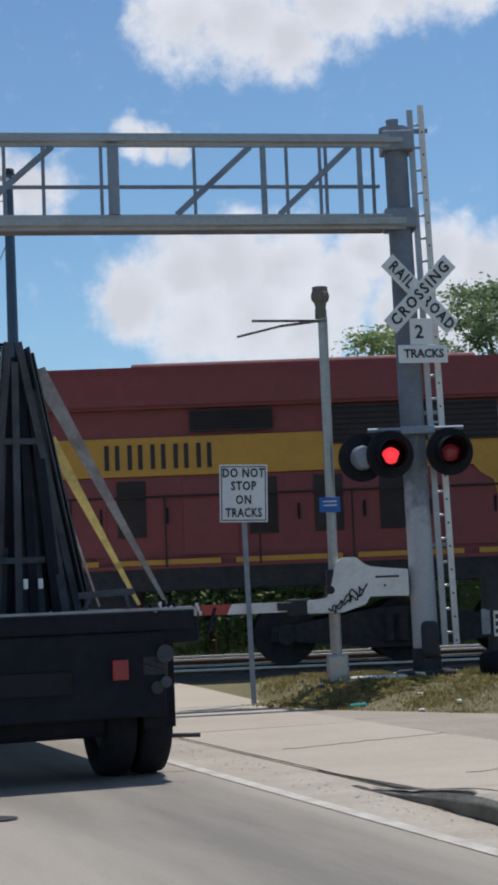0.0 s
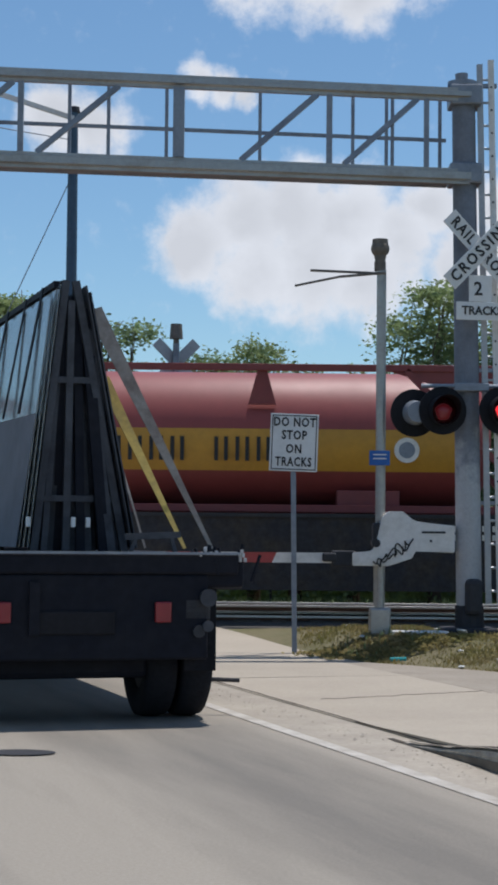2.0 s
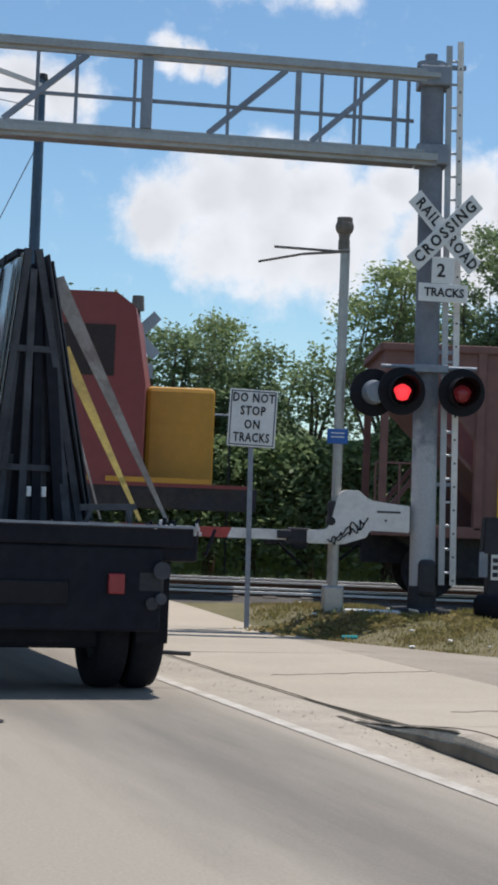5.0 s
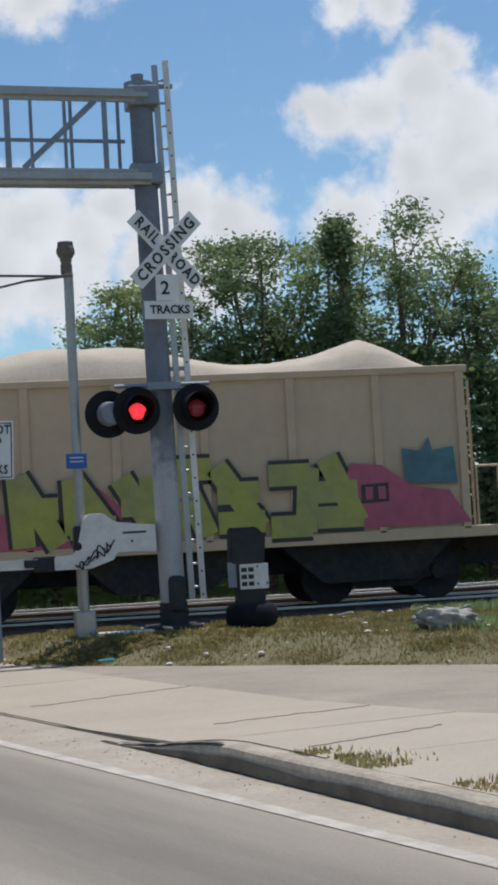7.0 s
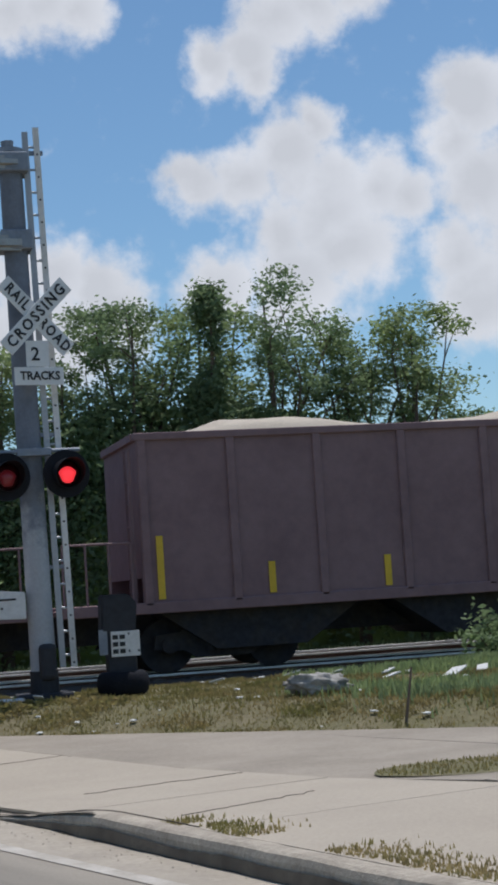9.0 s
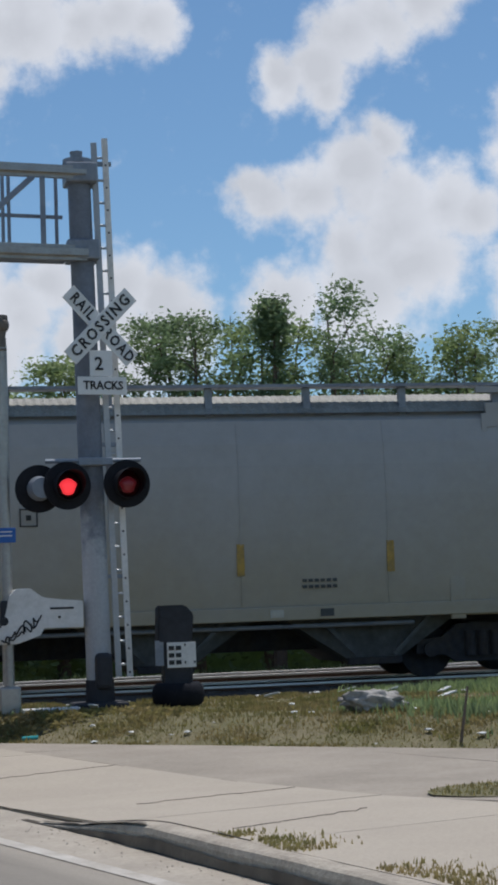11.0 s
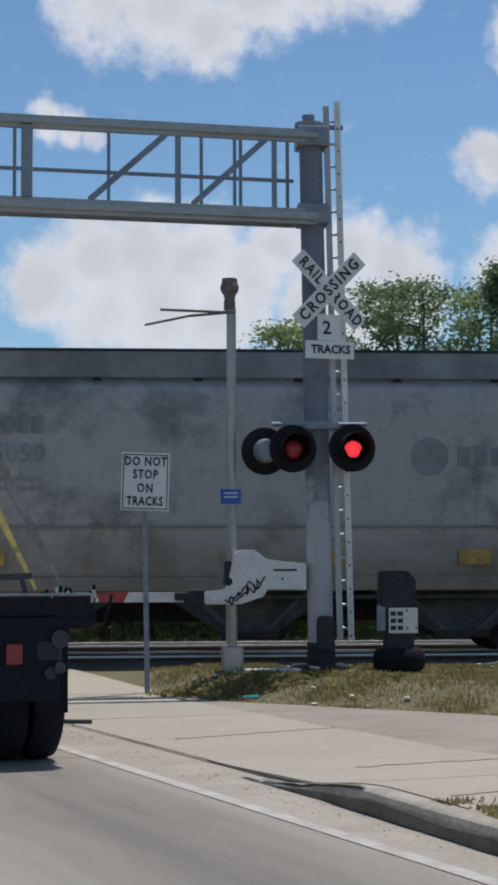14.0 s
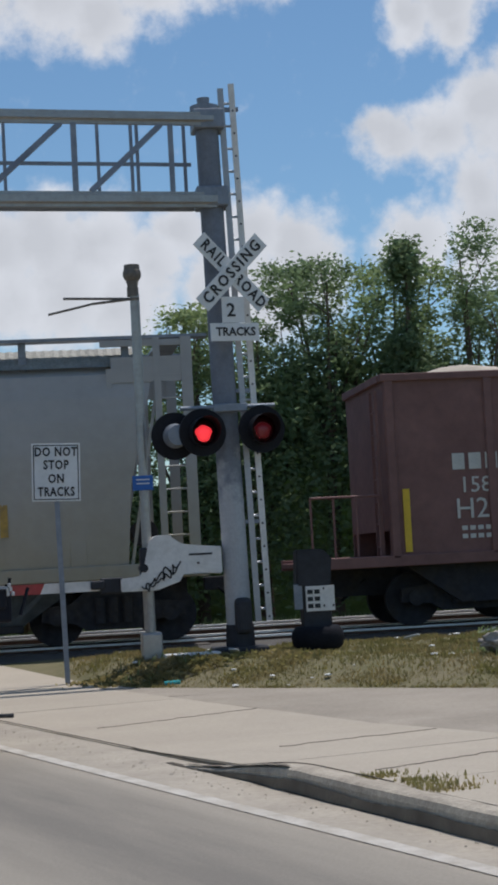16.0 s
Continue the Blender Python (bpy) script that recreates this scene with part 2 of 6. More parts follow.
M_LENS_RIM = mat("dark_red_glass", (0.05, 0.008, 0.011), 0.25, var=0.1, bump=0)
M_TAIL = mat("red_plastic", (0.26, 0.025, 0.032), 0.3, var=0.1, bump=0)
M_WHITE = mat("white_sign_sheet", (0.74, 0.74, 0.73), 0.5, var=0.05, grain=12, bump=0.03, col2=(0.62, 0.62, 0.60), patch=2, amount=0.4)
M_WHITE_OLD = mat("weathered_white_paint", (0.74, 0.72, 0.69), 0.6, var=0.1, grain=15, bump=0.06, col2=(0.60, 0.58, 0.54), patch=3, amount=0.42)
M_INK = mat("black_letters", (0.02, 0.02, 0.022), 0.6, var=0.1, bump=0)
M_BLUE = mat("blue_sign", (0.02, 0.12, 0.42), 0.5, var=0.1, bump=0)
M_ARM_RED = mat("red_reflective", (0.42, 0.055, 0.05), 0.5, var=0.15, grain=15, bump=0.05, col2=(0.30, 0.06, 0.05), patch=4)
M_RUBBER = mat("tyre_rubber", (0.017, 0.018, 0.023), 0.85, spec=0.12, var=0.25, grain=30, bump=0.25)
M_LOCO_RED = mat("dull_red_paint", (0.205, 0.046, 0.045), 0.55, var=0.12, grain=6, bump=0.05, col2=(0.22, 0.045, 0.045), patch=0.9, amount=0.45, spread=0.25)
M_LOCO_YELLOW = mat("yellow_paint", (0.52, 0.265, 0.03), 0.5, var=0.1, grain=7, bump=0.04, col2=(0.42, 0.225, 0.035), patch=1.2, amount=0.4, spread=0.2)
M_ROOF_RED = mat("faded_red_roof", (0.42, 0.22, 0.19), 0.7, var=0.15, grain=6)
M_UNDER = mat("sooty_underframe", (0.034, 0.035, 0.042), 0.85, spec=0.25, var=0.35, grain=9, bump=0.3, col2=(0.055, 0.047, 0.04), patch=2)
M_GRILLE = mat("dark_grille", (0.03, 0.02, 0.02), 0.7, var=0.3, grain=30, bump=0.2)
# low tone: sill dirt plus warm ground bounce painted into the lower side
M_HOPPER = mat("light_grey_car_paint", (0.385, 0.38, 0.38), 0.6, var=0.06, grain=5, bump=0.04, col2=(0.345, 0.34, 0.33), patch=0.7, amount=0.45, spread=0.3, low_tone=(1.0, 3.4, (0.34, 0.295, 0.205)))
M_HOPPER_DARK = mat("dirty_grey_car_paint", (0.255, 0.265, 0.285), 0.65, var=0.12, grain=4, bump=0.06, col2=(0.16, 0.17, 0.19), patch=0.8, amount=0.5, spread=0.10, low_tone=(1.6, 3.4, (0.22, 0.18, 0.125)))
M_HOPPER_STAIN = mat("stained_grey_car_paint", (0.37, 0.367, 0.355), 0.65, var=0.1, grain=6, bump=0.05, col2=(0.19, 0.19, 0.193), patch=0.9, amount=0.43, spread=0.08, low_tone=(1.2, 2.2, (0.20, 0.168, 0.125)))
M_BROWN = mat("oxide_brown_car_paint", (0.225, 0.115, 0.102), 0.75, var=0.14, grain=5, bump=0.08, col2=(0.155, 0.078, 0.07), patch=0.8, amount=0.45, spread=0.2)
M_PURPLE = mat("faded_purple_brown_paint", (0.255, 0.162, 0.168), 0.75, var=0.12, grain=5, bump=0.08, col2=(0.195, 0.12, 0.127), patch=0.8, amount=0.45, spread=0.2)
M_TAN = mat("tan_car_paint", (0.62, 0.465, 0.318), 0.7, var=0.08, grain=5, bump=0.06, col2=(0.50, 0.385, 0.27), patch=0.7, amount=0.45, spread=0.25)
M_STONE = mat("crushed_limestone", (0.50, 0.435, 0.35), 0.95, var=0.12, grain=30, bump=0.4, col2=(0.43, 0.37, 0.295), patch=1.5)
M_YELLOW_MARK = mat("yellow_reflector", (0.72, 0.47, 0.03), 0.5, var=0.1, bump=0)
M_DULL_MARK = mat("dirty_yellow_reflector", (0.46, 0.29, 0.06), 0.7, var=0.2, grain=12, bump=0, col2=(0.25, 0.18, 0.08), patch=5)
M_ROOF_STRIP = mat("galvanised_roof_sheet", (0.30, 0.30, 0.27), 0.6, 0.0, var=0.3, grain=26, bump=0.5)
M_STENCIL = mat("white_stencil", (0.60, 0.58, 0.54), 0.7, var=0.15, grain=30, bump=0)
M_GRAF_GREEN = mat("green_spray_paint", (0.40, 0.39, 0.09), 0.6, var=0.15, grain=5, bump=0, col2=(0.33, 0.32, 0.14), patch=1.5)
M_GRAF_PINK = mat("pink_spray_paint", (0.47, 0.11, 0.17), 0.6, var=0.15, grain=5, bump=0, col2=(0.36, 0.10, 0.16), patch=1.5)
M_GRAF_DARK = mat("black_spray_paint", (0.05, 0.045, 0.05), 0.6, var=0.2, grain=5, bump=0)
M_GRAF_TEAL = mat("teal_spray_paint", (0.09, 0.20, 0.24), 0.6, var=0.2, grain=5, bump=0)
M_TRUCK = mat("black_truck_paint", (0.0105, 0.012, 0.019), 0.6, spec=0.12, var=0.25, grain=14, bump=0.06, col2=(0.018, 0.019, 0.025), patch=2)
M_RACK = mat("grey_rack_steel", (0.065, 0.07, 0.082), 0.65, 0.0, spec=0.3, var=0.25, grain=12, bump=0.1, col2=(0.035, 0.037, 0.045), patch=2.5)
M_STRAP_Y = mat("yellow_webbing", (0.50, 0.36, 0.09), 0.8, var=0.2, grain=30, bump=0.15, col2=(0.33, 0.25, 0.09), patch=4)
M_STRAP_G = mat("grey_webbing", (0.30, 0.27, 0.24), 0.8, var=0.2, grain=30, bump=0.15, col2=(0.19, 0.15, 0.13), patch=4)
M_LEAF = leafy(mat("leaves", (0.25, 0.34, 0.15), 0.6, var=0.4, grain=1.6, bump=0, col2=(0.18, 0.24, 0.135), patch=0.6, amount=0.5, spread=0.2))
M_LEAF_LIGHT = leafy(mat("light_leaves", (0.32, 0.40, 0.155), 0.6, var=0.35, grain=1.6, bump=0, col2=(0.23, 0.285, 0.145), patch=0.6, amount=0.5, spread=0.2))
M_BARK = mat("bark", (0.16, 0.12, 0.09), 0.9, var=0.3, grain=12, bump=0.6)
M_LITTER = mat("pale_litter", (0.65, 0.65, 0.62), 0.7, var=0.1, bump=0)
M_WOODPOLE = mat("dark_painted_pole", (0.055, 0.105, 0.16), 0.6, var=0.2, grain=10, bump=0.1)
M_GLASS = mat("stacked_glass_sheet", (0.62, 0.66, 0.68), 0.12, 0.0, var=0.05, grain=3, bump=0, spec=0.5)
M_GLASS.node_tree.nodes["Principled BSDF"].inputs["Transmission Weight"].default_value = 0.8


# ---- mesh helpers ----
def link(me, name, material, parent=None, label=""):
    me.materials.append(material)
    ob = new(name, me)
    if parent is not None:
        ob.parent = parent
    if label:
        ob["label"] = label
    return ob


def part(name, bm, material, parent=None, label="", smooth=False):
    me = bpy.data.meshes.new(name)
    bmesh.ops.recalc_face_normals(bm, faces=bm.faces)
    bm.to_mesh(me)
    bm.free()
    if smooth:
        me.polygons.foreach_set("use_smooth", [True] * len(me.polygons))
    return link(me, name, material, parent, label)


def thing(name, label, category, m=None, group="", kind=""):
    ob = new(name)
    ob.empty_display_size = 0.2
    tagged(ob, label, category, group, kind)
    if m is not None:
        ob.matrix_basis = m
    return ob


def box(bm, x0, x1, y0, y1, z0, z1, bevel=0.0, m=None):
    r = bmesh.ops.create_cube(bm, size=1.0)
    vs = r["verts"]
    bmesh.ops.scale(bm, vec=(x1 - x0, y1 - y0, z1 - z0), verts=vs)
    bmesh.ops.translate(bm, vec=((x0 + x1) / 2, (y0 + y1) / 2, (z0 + z1) / 2), verts=vs)
    if bevel:
        es = list({e for v in vs for e in v.link_edges})
        r = bmesh.ops.bevel(bm, geom=es, offset=bevel, segments=2, affect="EDGES", profile=0.5)
        vs = list({v for f in r["faces"] for v in f.verts} | {v for v in vs if v.is_valid})
    if m is not None:
        bmesh.ops.transform(bm, matrix=m, verts=vs)
    return bm


def rod(bm, a, b, r0, r1=None, n=12, caps=True):
    a, b = Vector(a), Vector(b)
    q = (b - a).to_track_quat("Z", "Y").to_matrix().to_4x4()
    m = Matrix.Translation((a + b) / 2) @ q
    bmesh.ops.create_cone(bm, cap_ends=caps, segments=n, radius1=r0, radius2=r0 if r1 is None else r1, depth=(b - a).length, matrix=m)
    return bm


def plank(bm, a, b, w, h, side=(0, 1, 0)):
    """A bar of section w across (along side) by h, from a to b."""
    a, b, s = Vector(a), Vector(b), Vector(side).normalized()
    d = (b - a).normalized()
    u = d.cross(s).normalized()
    s = u.cross(d).normalized()
    vs = [bm.verts.new(p + s * (w / 2 * i) + u * (h / 2 * j)) for p in (a, b) for i, j in ((-1, -1), (1, -1), (1, 1), (-1, 1))]
    for f in ((0, 1, 2, 3), (7, 6, 5, 4), (0, 4, 5, 1), (1, 5, 6, 2), (2, 6, 7, 3), (3, 7, 4, 0)):
        bm.faces.new([vs[k] for k in f])
    return bm


def slab(bm, outline, y0, y1):
    """A plate with an outline in x and z, from y0 to y1."""
    front, back = [bm.verts.new((x, y0, z)) for x, z in outline], [bm.verts.new((x, y1, z)) for x, z in outline]
    n = len(outline)
    bm.faces.new(front)
    bm.faces.new(back[::-1])
    for k in range(n):
        bm.faces.new((front[k], front[(k + 1) % n], back[(k + 1) % n], back[k]))
    return bm


def B():
    return bmesh.new()


def words(text, size, m, material, parent, name="lettering", label="", squeeze=1.0, bold=0.0, space=1.0):
    """Flat lettering in the plane x, z of its parent, centred on m."""
    cu = bpy.data.curves.new(name, "FONT")
    cu.body, cu.size, cu.extrude, cu.align_x, cu.align_y, cu.offset = text, size, 0.003, "CENTER", "CENTER", bold
    cu.resolution_u, cu.space_character = 2, space
    ob = bpy.data.objects.new(name, cu)
    me = bpy.data.meshes.new_from_object(ob)
    bpy.data.objects.remove(ob)
    me.transform(m @ pose(0, 0, 0, 90) @ Matrix.Diagonal((squeeze, 1, 1, 1)))
    me.materials.clear()
    return link(me, name, material, parent, label)


def bars(count, w, h, gap, x, y, z, material, parent, name="lettering_bar", seed=1):
    """Plain upright bars in place of lettering."""
    bm = B()
    box(bm, x, x + w, y - 0.004, y + 0.004, z, z + h)
    first = part(name, bm, material, parent)
    for k in range(1, count):
        ob = first.copy()
        scene.collection.objects.link(ob)
        ob.location.x = k * (w + gap)
    return first


def smooth(a, b, x):
    k = min(1.0, max(0.0, (x - a) / (b - a)))
    return k * k * (3 - 2 * k)


# ---- ground, road, pavement, track bed ----
ROAD_TURN = 17.8
FWD, SIDE = Vector((-0.3057, 0.9521, 0)), Vector((0.9521, 0.3057, 0))
EDGE0 = Vector((-0.37, 15.2, 0))


def beyond_grass_edge(x, y):
    return (x - 1.2) * 0.685 + (y - 20.75) * 0.729


def on_road(x, y):
    """Distance to the right of the road's edge line."""
    return (Vector((x, y, 0)) - EDGE0).dot(SIDE)


def height(x, y):
    bed = 0.10 * smooth(22.0, 26.5, y) * (1 - smooth(31.5, 34, y))
    d = beyond_grass_edge(x, y)
    mound = 0.27 * smooth(0.0, 1.25, d) * smooth(3.1, 3.9, on_road(x, y)) * (1 - 0.75 * smooth(23.2, 26.0, y))
    rough = 0.03 * noise.noise((x * 1.3, y * 1.3, 0)) * smooth(0.0, 0.8, d)
    return max(bed, mound + bed * 0.4) + rough


def build_ground():
    bm = B()
    xs = [-900, -300, -120, -60, -30] + [-15 + 0.35 * k for k in range(115)] + [30, 60, 120, 300, 900]
    ys = [-600, -200, -60, -20, -5, 0] + [4 + 0.35 * k for k in range(96)] + [40, 50, 70, 110, 200, 500, 1500]
    rows = []
    for y in ys:
        rows.append([bm.verts.new((x, y, height(x, y) - 0.03 if -16 < x < 26 and 3 < y < 38 else -0.03)) for x in xs])
    for a, b in zip(rows, rows[1:]):
        for k in range(len(xs) - 1):
            bm.faces.new((a[k], a[k + 1], b[k + 1], b[k]))
    tagged(part("ground", bm, M_SOIL, smooth=True), "dry sandy soil with thin grass beside the tracks", "ground", kind="structure")


def strip(name, s0, s1, a0, a1, z, material, label, category, n=60, parent=None):
    """A sheet along the road, between two distances to the right of its edge line."""
    bm = B()
    left, right = [], []
    for k in range(n + 1):
        a = a0 + (a1 - a0) * k / n
        for s, row in ((s0, left), (s1, right)):
            p = EDGE0 + FWD * a + SIDE * s
            row.append(bm.verts.new((p.x, p.y, 0.10 * smooth(22.0, 26.5, p.y) * (1 - smooth(31.5, 34, p.y)) + z)))
    for k in range(n):
        bm.faces.new((left[k], right[k], right[k + 1], left[k + 1]))
    ob = part(name, bm, material, parent, smooth=True)
    if parent is None:
        tagged(ob, label, category, kind="structure")
    return ob


build_ground()
strip("road", -9.5, 0.52, -40, 60, 0.0, M_ASPHALT, "sun-bleached grey asphalt road with worn patches", "road", 160)
strip("edge_line", -0.062, 0.055, -30, 6.2, 0.005, M_LINE, "worn white edge line on the asphalt", "road marking")
strip("gutter", 0.057, 0.715, -40, 3.6, 0.004, M_GUTTER, "dusty concrete gutter beside the road", "gutter", 80)
strip("crossing_apron", 0.1, 3.25, 3.6, 19, 0.004, M_CONCRETE, "pale concrete apron beside the level crossing", "pavement", 80)

# concrete slabs of the pavement, each with its joints
pavement = thing("pavement", "pale concrete pavement slabs with cracked joints", "pavement", kind="structure")


def build_pavement():
    rnd = random.Random(4)
    for i in range(9):
        for s0, s1, paint in ((0.0, 2.945, M_CONCRETE), (2.955, 5.39, M_DRIVE), (5.40, 7.8, M_DRIVE)):
            a0 = -14.5 + i * 2.15 + (0.35 if paint is M_DRIVE else 0.0)
            a1 = a0 + 2.146
            pts = [EDGE0 + FWD * a + SIDE * s for a, s in ((a0, s0 or kerb_line(a0) + 0.172), (a0, s1), (a1, s1), (a1, s0 or kerb_line(a1) + 0.172))]
            keep = []
            for p in pts:
                d = beyond_grass_edge(p.x, p.y)
                keep.append(p - Vector((0.685, 0.729, 0)) * max(0.0, d + 0.02))
            if (keep[0] - keep[2]).length < 0.5 or all(beyond_grass_edge(p.x, p.y) > -0.05 for p in pts):
                continue
            z1 = 0.012 + rnd.uniform(-0.002, 0.002)
            bm = B()
            zz = [kerb_rise((p - EDGE0).dot(FWD)) + z1 + rnd.uniform(-0.002, 0.002) for p in keep]
            top = [bm.verts.new((p.x, p.y, z)) for p, z in zip(keep, zz)]
            low = [bm.verts.new((p.x, p.y, -0.1)) for p in keep]
            bm.faces.new(top)
            for k in range(4):
                bm.faces.new((top[k], top[(k + 1) % 4], low[(k + 1) % 4], low[k]))
            part("slab", bm, paint, pavement)


def kerb_rise(a):
    """Height of the kerb's top at a distance along the road: dropped towards the crossing."""
    return 0.135 * (1 - smooth(-4.9, -3.0, a))


def kerb_line(a):
    """Distance of the kerb's foot to the right of the edge line: it bends towards the road."""
    return 0.545 - 0.05 * max(0.0, -4.0 - a) if a > -8.0 else 0.345


def pave_z(x, y):
    """Height of the pavement slabs, which slope evenly from joint to joint."""
    a = (Vector((x, y, 0)) - EDGE0).dot(FWD)
    k = math.floor((a + 14.5) / 2.15)
    a0 = -14.5 + 2.15 * k
    f = (a - a0) / 2.15
    return kerb_rise(a0) * (1 - f) + kerb_rise(a0 + 2.15) * f


build_pavement()


CRACKS = [(-2.75, 1.45, -2.6, 2.9), (-5.1, 0.95, -4.7, 2.2), (0.2, 1.1, 0.7, 2.9)]


def build_kerb():
    bm = B()
    prof = lambda h, w: ((0.0, 0.0), (0.004, h * 0.7), (0.016, h * 0.92), (0.045, h), (w - 0.05, h + 0.004), (w + 0.01, h - 0.004), (w + 0.02, -0.05))  # noqa: E731
    rows = []
    for k in range(150):
        a = -34 + 31.0 * k / 149
        foot = kerb_line(a)
        h = kerb_rise(a) + 0.014 + 0.006 * noise.noise((a * 2.0, 3, 0))
        rows.append([bm.verts.new((*(EDGE0 + FWD * a + SIDE * (foot + s + 0.012 * noise.noise((a * 2.5, s, 5)))).xy, z + 0.006 * noise.noise((a * 6, s * 9, 2)))) for s, z in prof(h, 0.16)])
    for p, q in zip(rows, rows[1:]):
        for k in range(6):
            bm.faces.new((p[k], p[k + 1], q[k + 1], q[k]))
    bm.faces.new(rows[-1])
    tagged(part("kerb", bm, M_KERB), "weathered concrete kerb dropping to the driveway", "kerb", kind="structure")
    # dirt washed along the foot of the kerb
    bm = B()
    left, right = [], []
    for k in range(61):
        a = -7.2 + 4.5 * k / 60
        w = 0.035 * math.sin(math.pi * k / 60) ** 0.5 * (0.6 + 0.9 * noise.noise((a * 4, 1, 0)))
        for e, row in ((kerb_line(a) - w, left), (kerb_line(a) + 0.05, right)):
            q = EDGE0 + FWD * a + SIDE * e
            row.append(bm.verts.new((q.x, q.y, 0.009)))
    for k in range(60):
        bm.faces.new((left[k], right[k], right[k + 1], left[k + 1]))
    tagged(part("kerb_dirt", bm, M_DIRT), "dark dirt washed along the foot of the kerb", "dirt", kind="structure")
    bm = B()
    left, right = [], []
    for k in range(41):
        a = -4.75 + 1.7 * k / 40
        top = kerb_rise(a) + 0.026
        edge = 0.045 + 0.075 * math.sin(math.pi * k / 40) * (0.8 + 0.7 * noise.noise((a * 6, 2, 4)))
        for e, row in ((kerb_line(a) + 0.012, left), (kerb_line(a) + max(0.02, edge), right)):
            q = EDGE0 + FWD * a + SIDE * e
            row.append(bm.verts.new((q.x, q.y, top)))
    for k in range(40):
        bm.faces.new((left[k], right[k], right[k + 1], left[k + 1]))
    tagged(part("kerb_mud", bm, M_GRIME_SHADE), "dried brown mud on the end of the kerb", "dirt", kind="structure")
    # dark strip on the kerb's road face: stains, and its shade painted in
    bm = B()
    low, high = [], []
    for k in range(161):
        a = -11.5 + 8.2 * k / 160
        h = kerb_rise(a) + 0.014
        up = h * min(0.68, max(0.08, 0.52 + 0.18 * noise.noise((a * 1.1, 4, 6)) + 0.06 * noise.noise((a * 14, 1, 6))))
        for z, row in ((0.006, low), (up, high)):
            q = EDGE0 + FWD * a + SIDE * (kerb_line(a) - 0.012 + 0.004 * z / h + 0.012 * noise.noise((a * 2.5, 0.0, 5)))
            row.append(bm.verts.new((q.x, q.y, z)))
    for k in range(160):
        bm.faces.new((low[k], low[k + 1], high[k + 1], high[k]))
    tagged(part("kerb_stain", bm, M_GRIME_SHADE), "dark stains and painted shade along the road face of the kerb", "dirt", kind="structure")
    # hairline cracks across the pavement
    bm = B()
    for a0, s0, a1, s1 in CRACKS:
        p0, p1 = EDGE0 + FWD * a0 + SIDE * s0, EDGE0 + FWD * a1 + SIDE * s1
        n = 24
        pts = []
        for k in range(n + 1):
            q = p0.lerp(p1, k / n)
            q = q + FWD * (0.09 * noise.noise((k * 0.45, a0, 3)) + 0.02 * noise.noise((k * 1.7, a0, 5))) + SIDE * (0.05 * noise.noise((k * 0.35, s0, 8)))
            pts.append(Vector((q.x, q.y, pave_z(q.x, q.y) + 0.018)))
        for k, (p, q) in enumerate(zip(pts, pts[1:])):
            plank(bm, p, q, 0.005 * (0.5 + 0.8 * abs(noise.noise((k * 0.6, a0, 1)))), 0.004, FWD)
    tagged(part("pavement_cracks", bm, M_DIRT), "thin dark cracks across the pavement", "crack", kind="structure")
    # dirty seam between gutter and pavement, running on as a crack behind the kerb
    bm = B()
    for k in range(90):
        a, b = -5.9 + 8.6 * k / 90, -5.9 + 8.6 * (k + 1) / 90
        w = lambda v: 0.012 * noise.noise((v * 3, 0, 7)) + kerb_line(v) + 0.172  # noqa: E731
        z = lambda v: kerb_rise(v) + 0.021  # noqa: E731
        wide = 0.008 * (0.55 + 0.9 * max(0.0, noise.noise((a * 2.2, 5, 1)) + 0.3))
        plank(bm, EDGE0 + FWD * a + SIDE * w(a) + Vector((0, 0, z(a))), EDGE0 + FWD * b + SIDE * w(b) + Vector((0, 0, z(b))), wide, 0.006, SIDE)
    tagged(part("gutter_seam", bm, M_DIRT), "dark dirt-filled seam between gutter and pavement", "seam", kind="structure")


build_kerb()


